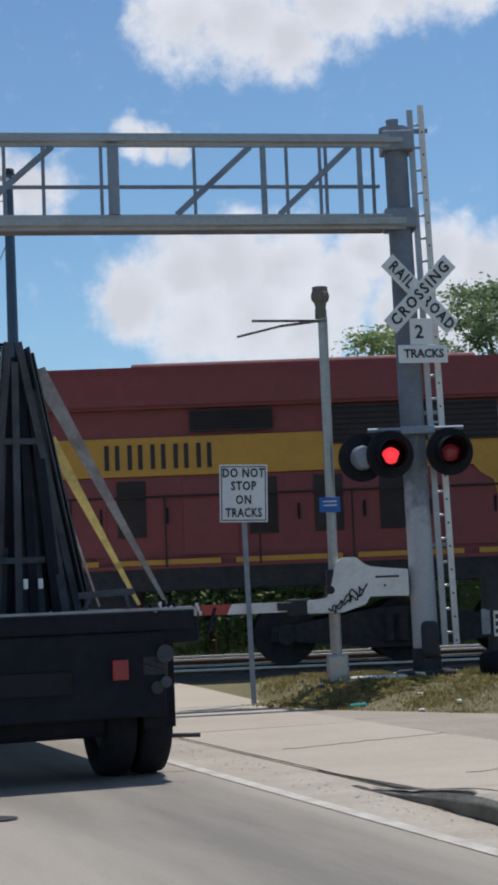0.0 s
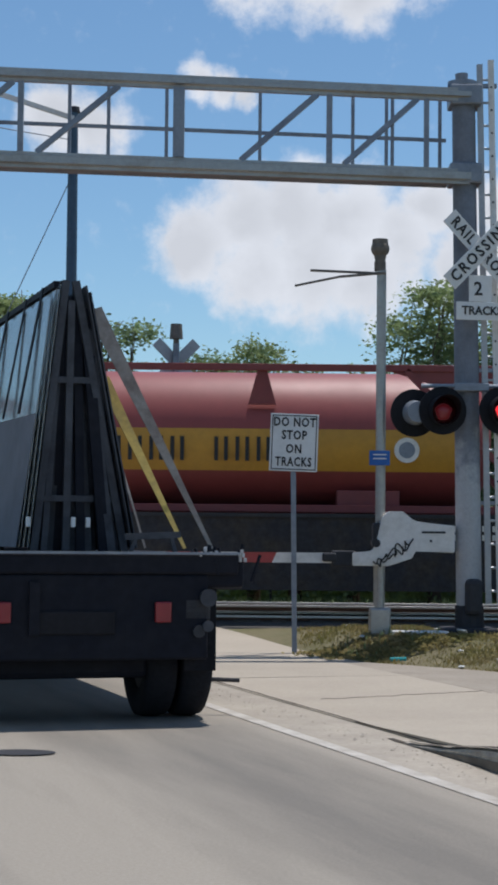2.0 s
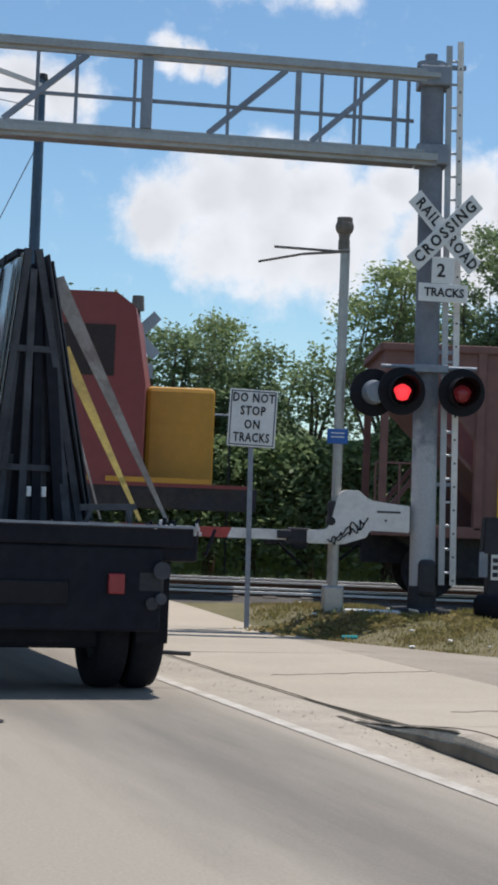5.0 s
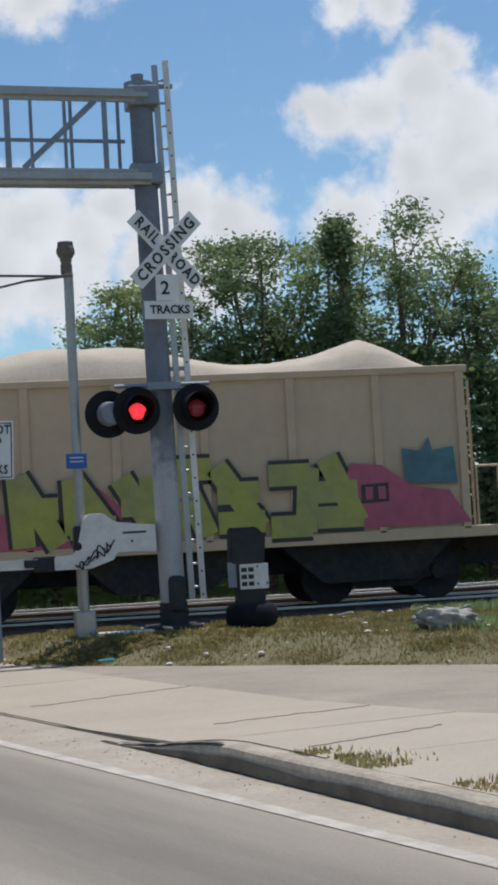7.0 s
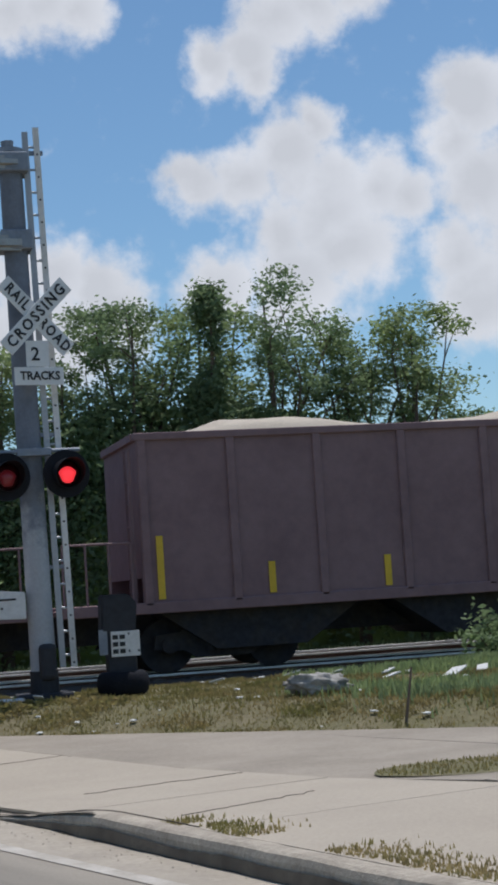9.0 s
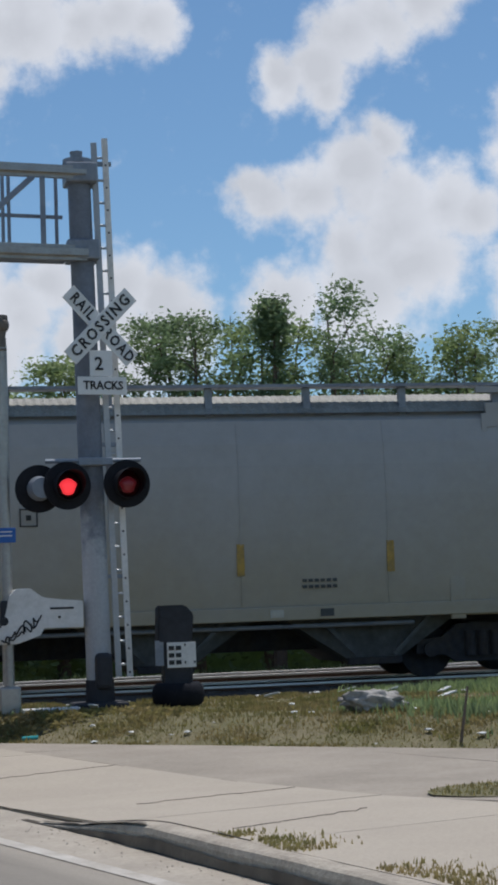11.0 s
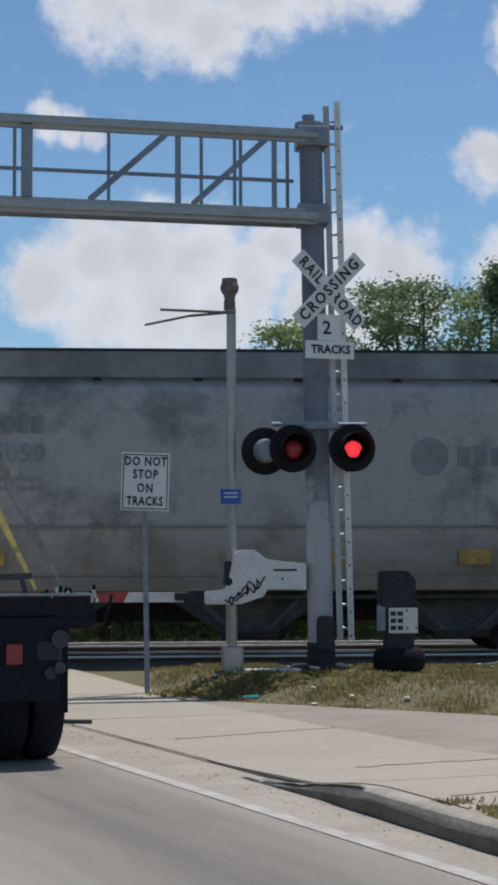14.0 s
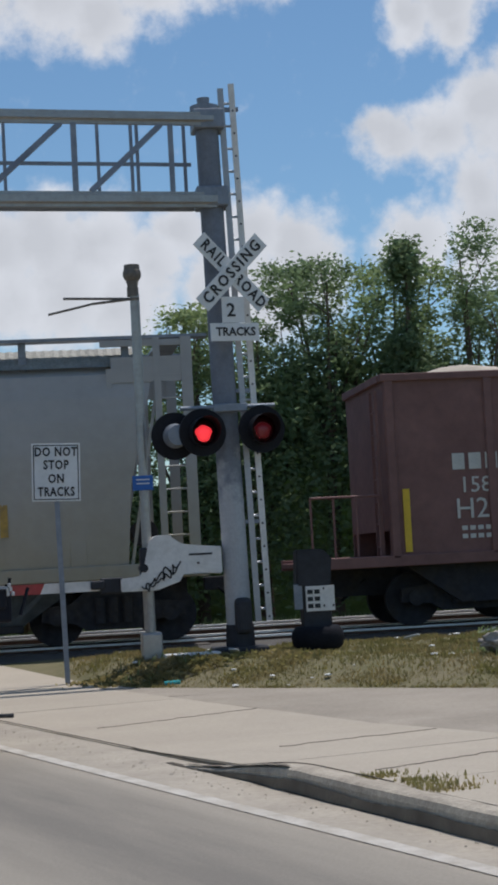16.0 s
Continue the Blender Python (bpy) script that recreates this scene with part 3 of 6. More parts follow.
def build_track():
    bm = B()
    xs = [-70 + 1.0 * k for k in range(141)]
    prof = ((-2.3, 0.06), (-1.5, 0.135), (1.5, 0.135), (2.3, 0.06))
    rows = [[bm.verts.new((x, TRACK_Y + dy, z + 0.015 * noise.noise((x, dy, 1)))) for dy, z in prof] for x in xs]
    for a, b in zip(rows, rows[1:]):
        for k in range(3):
            bm.faces.new((a[k], a[k + 1], b[k + 1], b[k]))
    tagged(part("track_bed", bm, M_BALLAST), "grey crushed-stone bed of the railway track", "track bed", kind="structure")
    for side in (-1, 1):
        r = thing("rail", "steel rail polished bright on top by wheels", "rail", group="rails of the track")
        y = TRACK_Y + side * 0.75
        bm = B()
        box(bm, -70, 70, y - 0.07, y + 0.07, 0.10, 0.12)
        box(bm, -70, 70, y - 0.012, y + 0.012, 0.12, 0.18)
        part("web", bm, M_RUST, r)
        bm = B()
        box(bm, -70, 70, y - 0.036, y + 0.036, 0.18, RAIL_Z, 0.006)
        part("head", bm, M_STEEL_RAIL, r, "polished rail head")
    bm = B()
    rows = [[bm.verts.new((x, TRACK_Y + 4.3 + dy, z - 0.02 + 0.015 * noise.noise((x, dy, 4)))) for dy, z in ((-2.2, 0.10), (-1.5, 0.135), (1.5, 0.135), (2.3, 0.02))] for x in xs]
    for a, b in zip(rows, rows[1:]):
        for k in range(3):
            bm.faces.new((a[k], a[k + 1], b[k + 1], b[k]))
    tagged(part("far_track_bed", bm, M_BALLAST), "grey stone bed of the second track", "track bed", kind="structure")
    for side in (-1, 1):
        r = thing("rail", "steel rail of the second track", "rail", group="rails of the track")
        y = TRACK_Y + 4.3 + side * 0.75
        bm = B()
        box(bm, -70, 70, y - 0.03, y + 0.03, 0.08, 0.18)
        part("web", bm, M_RUST, r)
        bm = B()
        box(bm, -70, 70, y - 0.036, y + 0.036, 0.18, RAIL_Z, 0.006)
        part("head", bm, M_STEEL_RAIL, r, "polished rail head")
    sleepers = thing("sleepers", "dark timber sleepers half sunk in stone", "sleeper", kind="structure")
    bm = B()
    box(bm, -0.11, 0.11, TRACK_Y - 1.3, TRACK_Y + 1.3, 0.05, 0.155, 0.01)
    first = part("sleeper", bm, M_WOOD_TIE, sleepers)
    for k in range(1, 70):
        o = first.copy()
        scene.collection.objects.link(o)
        o.location.x = 4 + (-0.6 if k % 2 else 0.6) * ((k + 1) // 2)
        o.parent = sleepers


build_track()


# ---- grass and weeds ----
def blades(name, spots, material, label, hmin, hmax, width=0.012, seed=2):
    rnd = random.Random(seed)
    vs, fs = [], []
    for x, y, z in spots:
        a, h, lean = rnd.uniform(0, 6.3), rnd.uniform(hmin, hmax), rnd.uniform(0, 0.6)
        dx, dy = math.cos(a), math.sin(a)
        n = len(vs)
        w = width * rnd.uniform(0.6, 1.6)
        vs += [(x - dy * w, y + dx * w, z), (x + dy * w, y - dx * w, z), (x + dx * lean * h * 0.5 + dy * w * 0.6, y + dy * lean * h * 0.5 - dx * w * 0.6, z + h * 0.6),
               (x + dx * lean * h, y + dy * lean * h, z + h)]
        fs += [(n, n + 1, n + 2), (n, n + 2, n + 3)]
    me = bpy.data.meshes.new(name)
    me.from_pydata(vs, [], fs)
    return tagged(link(me, name, material), label, "grass", kind="stuff")


def leaf_cloud(spots, size, seed, flat=0.5):
    """Many small pointed leaves round the given spots."""
    rng = np.random.default_rng(seed)
    p = np.array(spots, float)
    n = len(p)
    u = rng.normal(0, 1, (n, 3)) * (1, 1, flat)
    u /= np.linalg.norm(u, axis=1, keepdims=True)
    v = np.cross(u, rng.normal(0, 1, (n, 3)))
    v /= np.linalg.norm(v, axis=1, keepdims=True)
    s = size * rng.uniform(0.5, 1.5, (n, 1))
    vs = np.stack([p - u * s, p + v * s * 0.45, p + u * s, p - v * s * 0.45], 1).reshape(-1, 3)
    me = bpy.data.meshes.new("leaves")
    me.from_pydata(vs.tolist(), [], np.arange(4 * n).reshape(-1, 4).tolist())
    return me


def build_grass():
    rnd = random.Random(8)
    spots = []
    while len(spots) < 210000:
        x, y = rnd.uniform(0.6, 17), rnd.uniform(12.5, 27.5)
        d = beyond_grass_edge(x, y)
        if d < 0.02 + 0.12 * noise.noise((x * 2, y * 2, 3)) or on_road(x, y) < 3.3 or (y > 26.2):
            continue
        if noise.noise((x * 0.9, y * 0.9, 11)) < rnd.uniform(-0.75, 0.35) - (0.25 if d < 0.5 else 0):
            continue
        spots.append((x, y, height(x, y) - 0.035))
        if noise.noise((x * 1.7, y * 1.7, 5)) > 0.12:  # thicker clumps
            spots += [(x + rnd.gauss(0, 0.03), y + rnd.gauss(0, 0.03), height(x, y) - 0.02 + 0.02 * rnd.random()) for _ in range(2)]
    blades("grass", spots, M_GRASS, "short sparse dry grass on the raised verge", 0.012, 0.055, 0.008)
    weeds = []
    for k in range(5200):
        a = rnd.uniform(-13.5, -5.3)
        s = kerb_line(a) + 0.19 + abs(rnd.gauss(0, 0.17)) + 0.05 * noise.noise((a * 2, 0, 0))
        if noise.noise((a * 1.1, 4, 9)) < -0.12:
            continue
        p = EDGE0 + FWD * a + SIDE * s
        weeds.append((p.x, p.y, pave_z(p.x, p.y) + 0.008))
    for _ in range(1500):
        a, r = rnd.uniform(0, 6.3), math.sqrt(rnd.random())
        x, y = 4.85 + 1.0 * r * math.cos(a), 12.15 + 0.75 * r * math.sin(a)
        weeds.append((x, y, pave_z(x, y) + 0.015))
    bm = B()
    rim = []
    for k in range(40):
        a = 2 * math.pi * k / 40
        q = 1 + 0.22 * noise.noise((math.cos(a) * 1.5, math.sin(a) * 1.5, 8))
        x, y = 4.75 + 1.0 * q * math.cos(a), 12.15 + 0.75 * q * math.sin(a)
        rim.append(bm.verts.new((x, y, pave_z(x, y) + 0.019)))
    bm.faces.new(rim)
    tagged(part("bare_patch", bm, M_SOIL), "bare soil patch breaking up the pavement", "soil", kind="structure")
    blades("kerb_weeds", weeds, M_GRASS, "low weeds growing behind the kerb", 0.01, 0.042, 0.007, 5)
    far = []
    while len(far) < 7000:
        x, y = rnd.uniform(-14, 22), rnd.uniform(35.3, 37.6)
        far.append((x, y, height(x, y) - 0.04))
    blades("far_grass", far, M_LEAF, "green grass beyond the railway track", 0.05, 0.26, 0.014, 6)
    tuft = []
    for cx, cy, n, r in ((6.6, 22.6, 900, 0.5), (7.6, 22.6, 1800, 0.6), (8.3, 22.3, 2400, 0.8), (9.0, 23.4, 3000, 0.9), (10.3, 23.0, 3000, 1.0), (1.2, 21.6, 40, 0.45), (2.0, 21.6, 40, 0.5), (6.1, 18.6, 500, 0.7), (6.6, 17.9, 700, 0.8), (5.9, 19.6, 400, 0.7), (6.9, 18.9, 700, 0.9), (7.4, 17.6, 500, 0.8)):
        for _ in range(n):
            x, y = rnd.gauss(cx, r * 0.5), rnd.gauss(cy, r * 0.5)
            if beyond_grass_edge(x, y) < 0.03:
                continue
            tuft.append((x, y, height(x, y) - 0.03))
    blades("weed_tufts", tuft, M_LEAF_LIGHT, "green weed tufts on the verge", 0.03, 0.17, 0.013, 7)
    low = []
    for cx, cy, n, r in ((1.2, 21.4, 450, 0.5), (1.8, 21.25, 600, 0.55), (2.3, 21.2, 300, 0.5), (0.85, 21.9, 200, 0.3), (3.2, 20.6, 200, 0.6)):
        for _ in range(n):
            x, y = rnd.gauss(cx, r * 0.5), rnd.gauss(cy, r * 0.4)
            if beyond_grass_edge(x, y) > -0.05:
                low.append((x, y, height(x, y) - 0.01 + 0.05 * rnd.random()))
    tagged(link(leaf_cloud(low, 0.035, 44), "low_weeds", M_GRASS), "low broad-leaved weeds at the verge's edge", "weeds", kind="stuff")


build_grass()


def tree(x, y, h, w, seed, leaves=4200, material=None, size=0.06, base=0.35, slim=False, label="leafy green tree with an open ragged crown"):
    rnd = random.Random(seed)
    t = thing("tree", label, "tree", pose(x, y, 0), group="trees behind the railway")
    bm = B()
    tips = []
    rod(bm, (0, 0, -0.1), (rnd.uniform(-0.1, 0.1), 0, h * 0.45), 0.16, 0.10, 8)
    for k in range(9 if not slim else 5):
        a = rnd.uniform(0, 6.28)
        z0 = h * rnd.uniform(0.18, 0.5)
        reach = w * rnd.uniform(0.45, 0.95)
        end = Vector((math.cos(a) * reach, math.sin(a) * reach * 0.7, min(h * 0.97, z0 + h * rnd.uniform(0.22, 0.5))))
        rod(bm, (0, 0, z0), end, 0.06, 0.02, 6)
        tips.append(end)
        for _ in range(2):
            e2 = end + Vector((rnd.uniform(-0.5, 0.5) * w, rnd.uniform(-0.4, 0.4) * w, rnd.uniform(0.0, 0.22) * h))
            e2.z = min(e2.z, h)
            rod(bm, end, e2, 0.02, 0.008, 5)
            tips.append(e2)
    rod(bm, (0, 0, h * 0.4), (rnd.uniform(-0.2, 0.2), 0, h * 0.93), 0.09, 0.02, 6)
    tips += [Vector((rnd.uniform(-0.25, 0.25) * w, rnd.uniform(-0.2, 0.2) * w, h * q)) for q in (0.6, 0.75, 0.86, 0.96)]
    part("trunk", bm, M_BARK, t)
    spots = []
    clumps = []
    for tip in tips:
        for _ in range(2):
            c = tip + Vector((rnd.gauss(0, 0.22 * w), rnd.gauss(0, 0.22 * w), rnd.gauss(0, 0.05 * h)))
            if c.z > base * h * rnd.uniform(0.7, 1.0):
                c.z = min(c.z, h * rnd.uniform(0.93, 1.0))
                clumps.append((c, rnd.uniform(0.12, 0.27)))
    for _ in range(leaves):
        c, r = rnd.choice(clumps)
        spots.append((c.x + rnd.gauss(0, r), c.y + rnd.gauss(0, r), min(c.z + rnd.gauss(0, r * 0.75), h + rnd.gauss(-0.15, 0.15))))
    link(leaf_cloud(spots, size, seed), "crown", material or M_LEAF, t)
    return t


def build_trees():
    spec = [(-8.5, 39, 6.6, 2.0), (-5.4, 38, 6.8, 1.7), (-3.5, 38.4, 6.3, 0.9), (-1.0, 38, 5.5, 0.75), (0.0, 39, 5.9, 0.6), (0.9, 38.5, 5.2, 0.6), (2.2, 39, 4.9, 0.8),
            (3.9, 38.0, 7.1, 1.0), (5.4, 38.6, 7.0, 1.3), (6.9, 38.2, 8.1, 1.4), (8.6, 38.6, 8.2, 1.2), (10.3, 38.3, 8.7, 1.5), (12.1, 38.4, 7.8, 1.3), (13.5, 38.2, 7.9, 1.3),
            (15.2, 39, 5.4, 1.0), (17.5, 40, 5.6, 1.8)]
    for k, (x, y, h, w) in enumerate(spec):
        tree(x, y, h, w, 20 + k, 7600 if h > 6.5 else 4300, M_LEAF_LIGHT if k % 3 == 1 else M_LEAF)
    tree(8.5, 37.2, 8.25, 0.26, 77, 8000, M_LEAF, 0.07, 0.1, True, "tall narrow vine-covered tree trunk")
    bush = thing("bush", "low green bush beside the track", "bush", pose(9.7, 24.2, 0))
    rb = random.Random(31)
    bm = B()
    stems = []
    for k in range(9):
        e = Vector((rb.gauss(0, 0.4), rb.gauss(0, 0.3), rb.uniform(0.45, 1.0)))
        rod(bm, (0, 0, 0.05), e, 0.015, 0.005, 5)
        stems.append(e)
    part("stems", bm, M_BARK, bush)
    pts = []
    for _ in range(1500):
        e = rb.choice(stems) * rb.uniform(0.5, 1.0)
        pts.append((e.x + rb.gauss(0, 0.14), e.y + rb.gauss(0, 0.14), max(0.1, e.z + rb.gauss(0, 0.1))))
    link(leaf_cloud(pts, 0.055, 32), "crown", M_LEAF, bush)
    # thicket under the trees
    rnd = random.Random(3)
    spots = []
    for _ in range(150000):
        x = rnd.uniform(-14, 24)
        top = 3.15 + 0.7 * noise.noise((x * 0.5, 0, 2)) + 1.6 * smooth(3.0, 6.0, x) * (1 - smooth(12, 14, x)) + 0.9 * smooth(3.4, 5.0, x) * (1 - smooth(9.5, 12.5, x))
        z = top * math.sqrt(rnd.random())
        spots.append((x, 38.2 + rnd.gauss(0, 0.5) - 0.9 * (1 - z / 5), z))
    tagged(link(leaf_cloud(spots, 0.08, 9), "thicket", M_LEAF), "dense dark green thicket behind the railway", "bushes", kind="stuff")
    for k, x in enumerate((-13, -6, 1, 8, 15, 22)):
        bm = B()
        bmesh.ops.create_icosphere(bm, subdivisions=4, radius=1.0)
        for v in bm.verts:
            v.co = Vector((v.co.x * 4.2, v.co.y * 0.9, v.co.z * (4.6 if 5 < x < 11 else 2.9))) * (1 + 0.25 * noise.noise(v.co * 2.5 + Vector((k, 0, 0))))
        bm.transform(pose(x, 40.2, 0.4))
        tagged(part("hedge", bm, M_LEAF, smooth=True), "dark dense hedge behind the trees", "hedge", group="hedges behind the trees")


build_trees()


# ---- level crossing: cantilever signal, gate, signs ----
PY = 22.4


FLASHERS = []


def signal_head(parent, x, y, z, turn, lens, odd=False, name="signal_head", back=False):
    """A round lamp with a black backboard and hood."""
    m = pose(x, y, z, 0, 0, turn)
    h = new(name)
    h.parent, h.matrix_basis = parent, m
    bm = B()
    rod(bm, (0, 0.0, 0), (0, 0.03, 0), 0.305, n=36)
    if back:
        part("backboard", bm, M_BLACK, h)
        bm = B()
        rod(bm, (0, -0.02, 0), (0, -0.2, 0), 0.16, 0.13, n=24)
        part("housing", bm, M_GALV, h, "pale grey lamp housing")
        return h
    part("backboard", bm, M_BLACK, h)
    bm = B()
    n = 24
    for k in range(n):
        a0, a1 = (math.pi * 2 * (k + d) / n for d in (0, 1))
        deep = lambda a: 0.10 + 0.22 * max(0.0, math.sin(a) * 0.5 + 0.5)  # noqa: E731
        q = [(0.19 * math.cos(a), -d, 0.19 * math.sin(a)) for a, d in ((a0, 0.0), (a1, 0.0), (a1, deep(a1)), (a0, deep(a0)))]
        bm.faces.new([bm.verts.new(p) for p in q])
    bmesh.ops.remove_doubles(bm, verts=bm.verts[:], dist=0.0005)
    bmesh.ops.solidify(bm, geom=bm.faces[:], thickness=0.006)
    part("hood", bm, M_BLACK, h)
    bm = B()
    bmesh.ops.create_uvsphere(bm, u_segments=20, v_segments=10, radius=0.165)
    for v in bm.verts:
        v.co.y = -abs(v.co.y) * 0.25 - 0.035
    part("lens", bm, M_LENS_RIM, h, "dark red lens", smooth=True)
    # added turning core imitates the flasher: one half glows bright, the other dim
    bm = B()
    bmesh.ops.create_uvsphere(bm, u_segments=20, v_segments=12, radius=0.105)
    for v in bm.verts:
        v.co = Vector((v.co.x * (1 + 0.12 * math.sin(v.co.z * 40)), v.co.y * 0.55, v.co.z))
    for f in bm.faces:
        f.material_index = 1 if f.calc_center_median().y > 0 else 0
    core = part("lamp", bm, lens, h, "red lamp core, turned to imitate flashing", smooth=True)
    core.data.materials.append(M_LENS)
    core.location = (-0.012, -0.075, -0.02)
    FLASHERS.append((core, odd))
    return h


def build_cantilever():
    c = thing("cantilever_signal", "grey steel cantilever signal mast with truss arm over the road", "crossing signal", pose(2.72, PY, 0))
    bm = B()
    rod(bm, (0.03, 0, 0.2), (-0.07, 0, 7.36), 0.165, 0.150, 28)
    part("mast", bm, M_MAST, c, "grey mast with paler lower half")
    bm = B()
    rod(bm, (-0.085, 0, 7.31), (-0.085, 0, 7.37), 0.19, n=28)
    rod(bm, (-0.09, 0, 7.36), (-0.095, 0, 7.48), 0.075, 0.085, n=16)
    part("cap", bm, M_GALV, c, "flanged steel cap")
    bm = B()
    box(bm, -0.34, 0.36, -0.3, 0.3, 0.15, 0.34, 0.03)
    rod(bm, (0.03, 0, 0.3), (0.028, 0, 0.62), 0.19, 0.18, 20)
    part("base", bm, M_TAR, c, "dark stained base")
    bm = B()
    box(bm, -0.05, 0.17, -0.26, -0.1, 0.5, 0.96, 0.06)
    part("cable_box", bm, M_TAR, c)
    for z0 in (6.02, 7.04):
        bm = B()
        box(bm, -0.26, 0.15, -0.22, 0.22, z0, z0 + 0.26, 0.02)
        part("clamp", bm, M_GALV, c)
    # truss arm, nearer to the camera towards its tip
    a = Vector((0.05, 0, 0))
    d = Vector((-1, -0.14, 0)).normalized()
    back = Vector((-d.y, d.x, 0)) * -0.0 + Vector((0, 0.85, 0))
    length = 11.5
    for off, zs, th in ((Vector((0, -0.16, 0)), ((6.10, 0.20), (7.16, 0.17)), 0.17),):
        for z, hgt in zs:
            bm = B()
            s, e = a + off + Vector((0, 0, z)), a + off + d * length + Vector((0, 0, z))
            plank(bm, s, e, th, hgt, (0, 1, 0))
            bmesh.ops.bevel(bm, geom=bm.edges[:], offset=0.055, segments=3, affect="EDGES")
            part("chord", bm, M_GALV_WARM, c)

    def at(x, z, dy=-0.16):
        k = (x - 2.72 - a.x) / d.x
        return a + Vector((0, dy, z)) + d * k

    posts = [(2.15, 0.065), (0.9, 0.075), (-1.0, 0.14), (-2.95, 0.07), (-4.2, 0.075), (-6.1, 0.14), (-8.0, 0.07)]
    for x, w in posts:
        bm = B()
        plank(bm, at(x, 6.2), at(x, 7.08), w, w, (1, 0, 0))
        part("post", bm, M_GALV, c)
    for x0, x1 in ((-0.22, 0.74), (1.09, 2.03), (-2.75, -1.75), (-4.0, -3.05), (-5.3, -4.35), (-7.2, -6.3)):
        bm = B()
        plank(bm, at(x0, 6.2), at(x1, 7.08), 0.06, 0.07, (0, 1, 0))
        part("brace", bm, M_GALV, c)
    # walkway rail behind the arm
    for x in (2.42, 1.78, 1.70, 1.25, 0.02, -1.2, -1.95, -2.45, -3.6, -4.9, -6.3, -7.5):
        bm = B()
        plank(bm, at(x, 6.15, 0.75), at(x, 7.40, 0.75), 0.045, 0.045, (1, 0, 0))
        part("rail_post", bm, M_GALV, c)
    for z in (6.77,):
        bm = B()
        plank(bm, at(2.5, z, 0.75), at(-8.2, z, 0.75), 0.04, 0.045, (0, 1, 0))
        part("handrail", bm, M_GALV, c)
    bm = B()
    plank(bm, at(2.5, 6.12, 0.42), at(-8.2, 6.12, 0.42), 0.3, 0.05, (0, 1, 0))
    part("walkway", bm, M_GALV, c)
    # ladder on the mast
    for dx in (0.0, 0.145):
        bm = B()
        plank(bm, (0.27 + dx, -0.02, 0.64), (0.135 + dx, -0.02, 7.66 if dx else 7.60), 0.05, 0.075, (0, 1, 0))
        part("ladder_rail", bm, M_ALU if dx == 0 else M_WHITE_OLD, c)
    for k in range(23):
        z = 0.8 + 0.3 * k
        x = 0.27 - 0.135 * (z - 0.64) / 7.0
        bm = B()
        rod(bm, (x, -0.02, z), (x + 0.145, -0.02, z), 0.017, n=6)
        part("rung", bm, M_ALU, c)
        bm = B()
        rod(bm, (x + 0.145, -0.040, z - 0.1), (x + 0.145, -0.049, z - 0.1), 0.014, n=8)
        part("bolt_hole", bm, M_TAR, c)
    for z in (1.9, 3.6, 5.3, 7.3):
        bm = B()
        box(bm, 0.05, 0.36, -0.03, 0.03, z, z + 0.05)
        part("ladder_bracket", bm, M_GALV, c)
    # lamp crossarm
    bm = B()
    rod(bm, (-0.62, -0.24, 3.40), (0.60, -0.24, 3.40), 0.028, n=10)
    rod(bm, (-0.355, -0.24, 3.40), (-0.355, -0.24, 3.16), 0.03, n=8)
    rod(bm, (0.405, -0.24, 3.40), (0.405, -0.24, 3.16), 0.03, n=8)
    box(bm, -0.2, 0.24, -0.27, -0.12, 3.34, 3.44, 0.01)
    part("crossarm", bm, M_GALV, c)
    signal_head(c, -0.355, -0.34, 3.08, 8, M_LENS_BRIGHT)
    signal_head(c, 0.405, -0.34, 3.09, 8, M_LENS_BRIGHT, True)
    signal_head(c, -0.70, -0.16, 3.06, 8, M_LENS, back=True)
    # crossed boards
    for k, (text, tilt) in enumerate((("RAIL ROAD", 45), ("CROSSING", -45))):
        m = pose(0.115, -0.36 - 0.03 * k, 5.115, 0, 0, 16) @ pose(0, 0, 0, 0, tilt, 0)
        bm = B()
        box(bm, -0.61, 0.61, -0.008, 0.008, -0.115, 0.115, 0.004)
        bm.transform(m)
        blade = part("crossbuck_blade", bm, M_WHITE, c, "white reflective board with black letters")
        for word, dx in ((("RAIL", -0.345), ("ROAD", 0.34)) if k == 0 else (("CROSSING", 0.0),)):
            words(word, 0.20, m @ pose(dx, -0.014, 0), M_INK, blade, squeeze=0.80 if k == 0 else 0.93, bold=0.005, space=1.25 if k == 0 else 1.3)
    m = pose(0.11, -0.36, 4.60, 0, 0, 10)
    bm = B()
    box(bm, -0.15, 0.15, -0.008, 0.008, -0.135, 0.2, 0.004)
    bm.transform(m)
    plate = part("number_plate", bm, M_WHITE, c)
    words("2", 0.24, m @ pose(-0.03, -0.013, 0.02), M_INK, plate, bold=0.004)
    m = pose(0.12, -0.36, 4.345, 0, 0, 10)
    bm = B()
    box(bm, -0.325, 0.325, -0.008, 0.008, -0.115, 0.115, 0.004)
    bm.transform(m)
    plate = part("tracks_plate", bm, M_WHITE, c)
    words("TRACKS", 0.15, m @ pose(0.01, -0.013, 0), M_INK, plate, squeeze=0.95, bold=0.004)


build_cantilever()


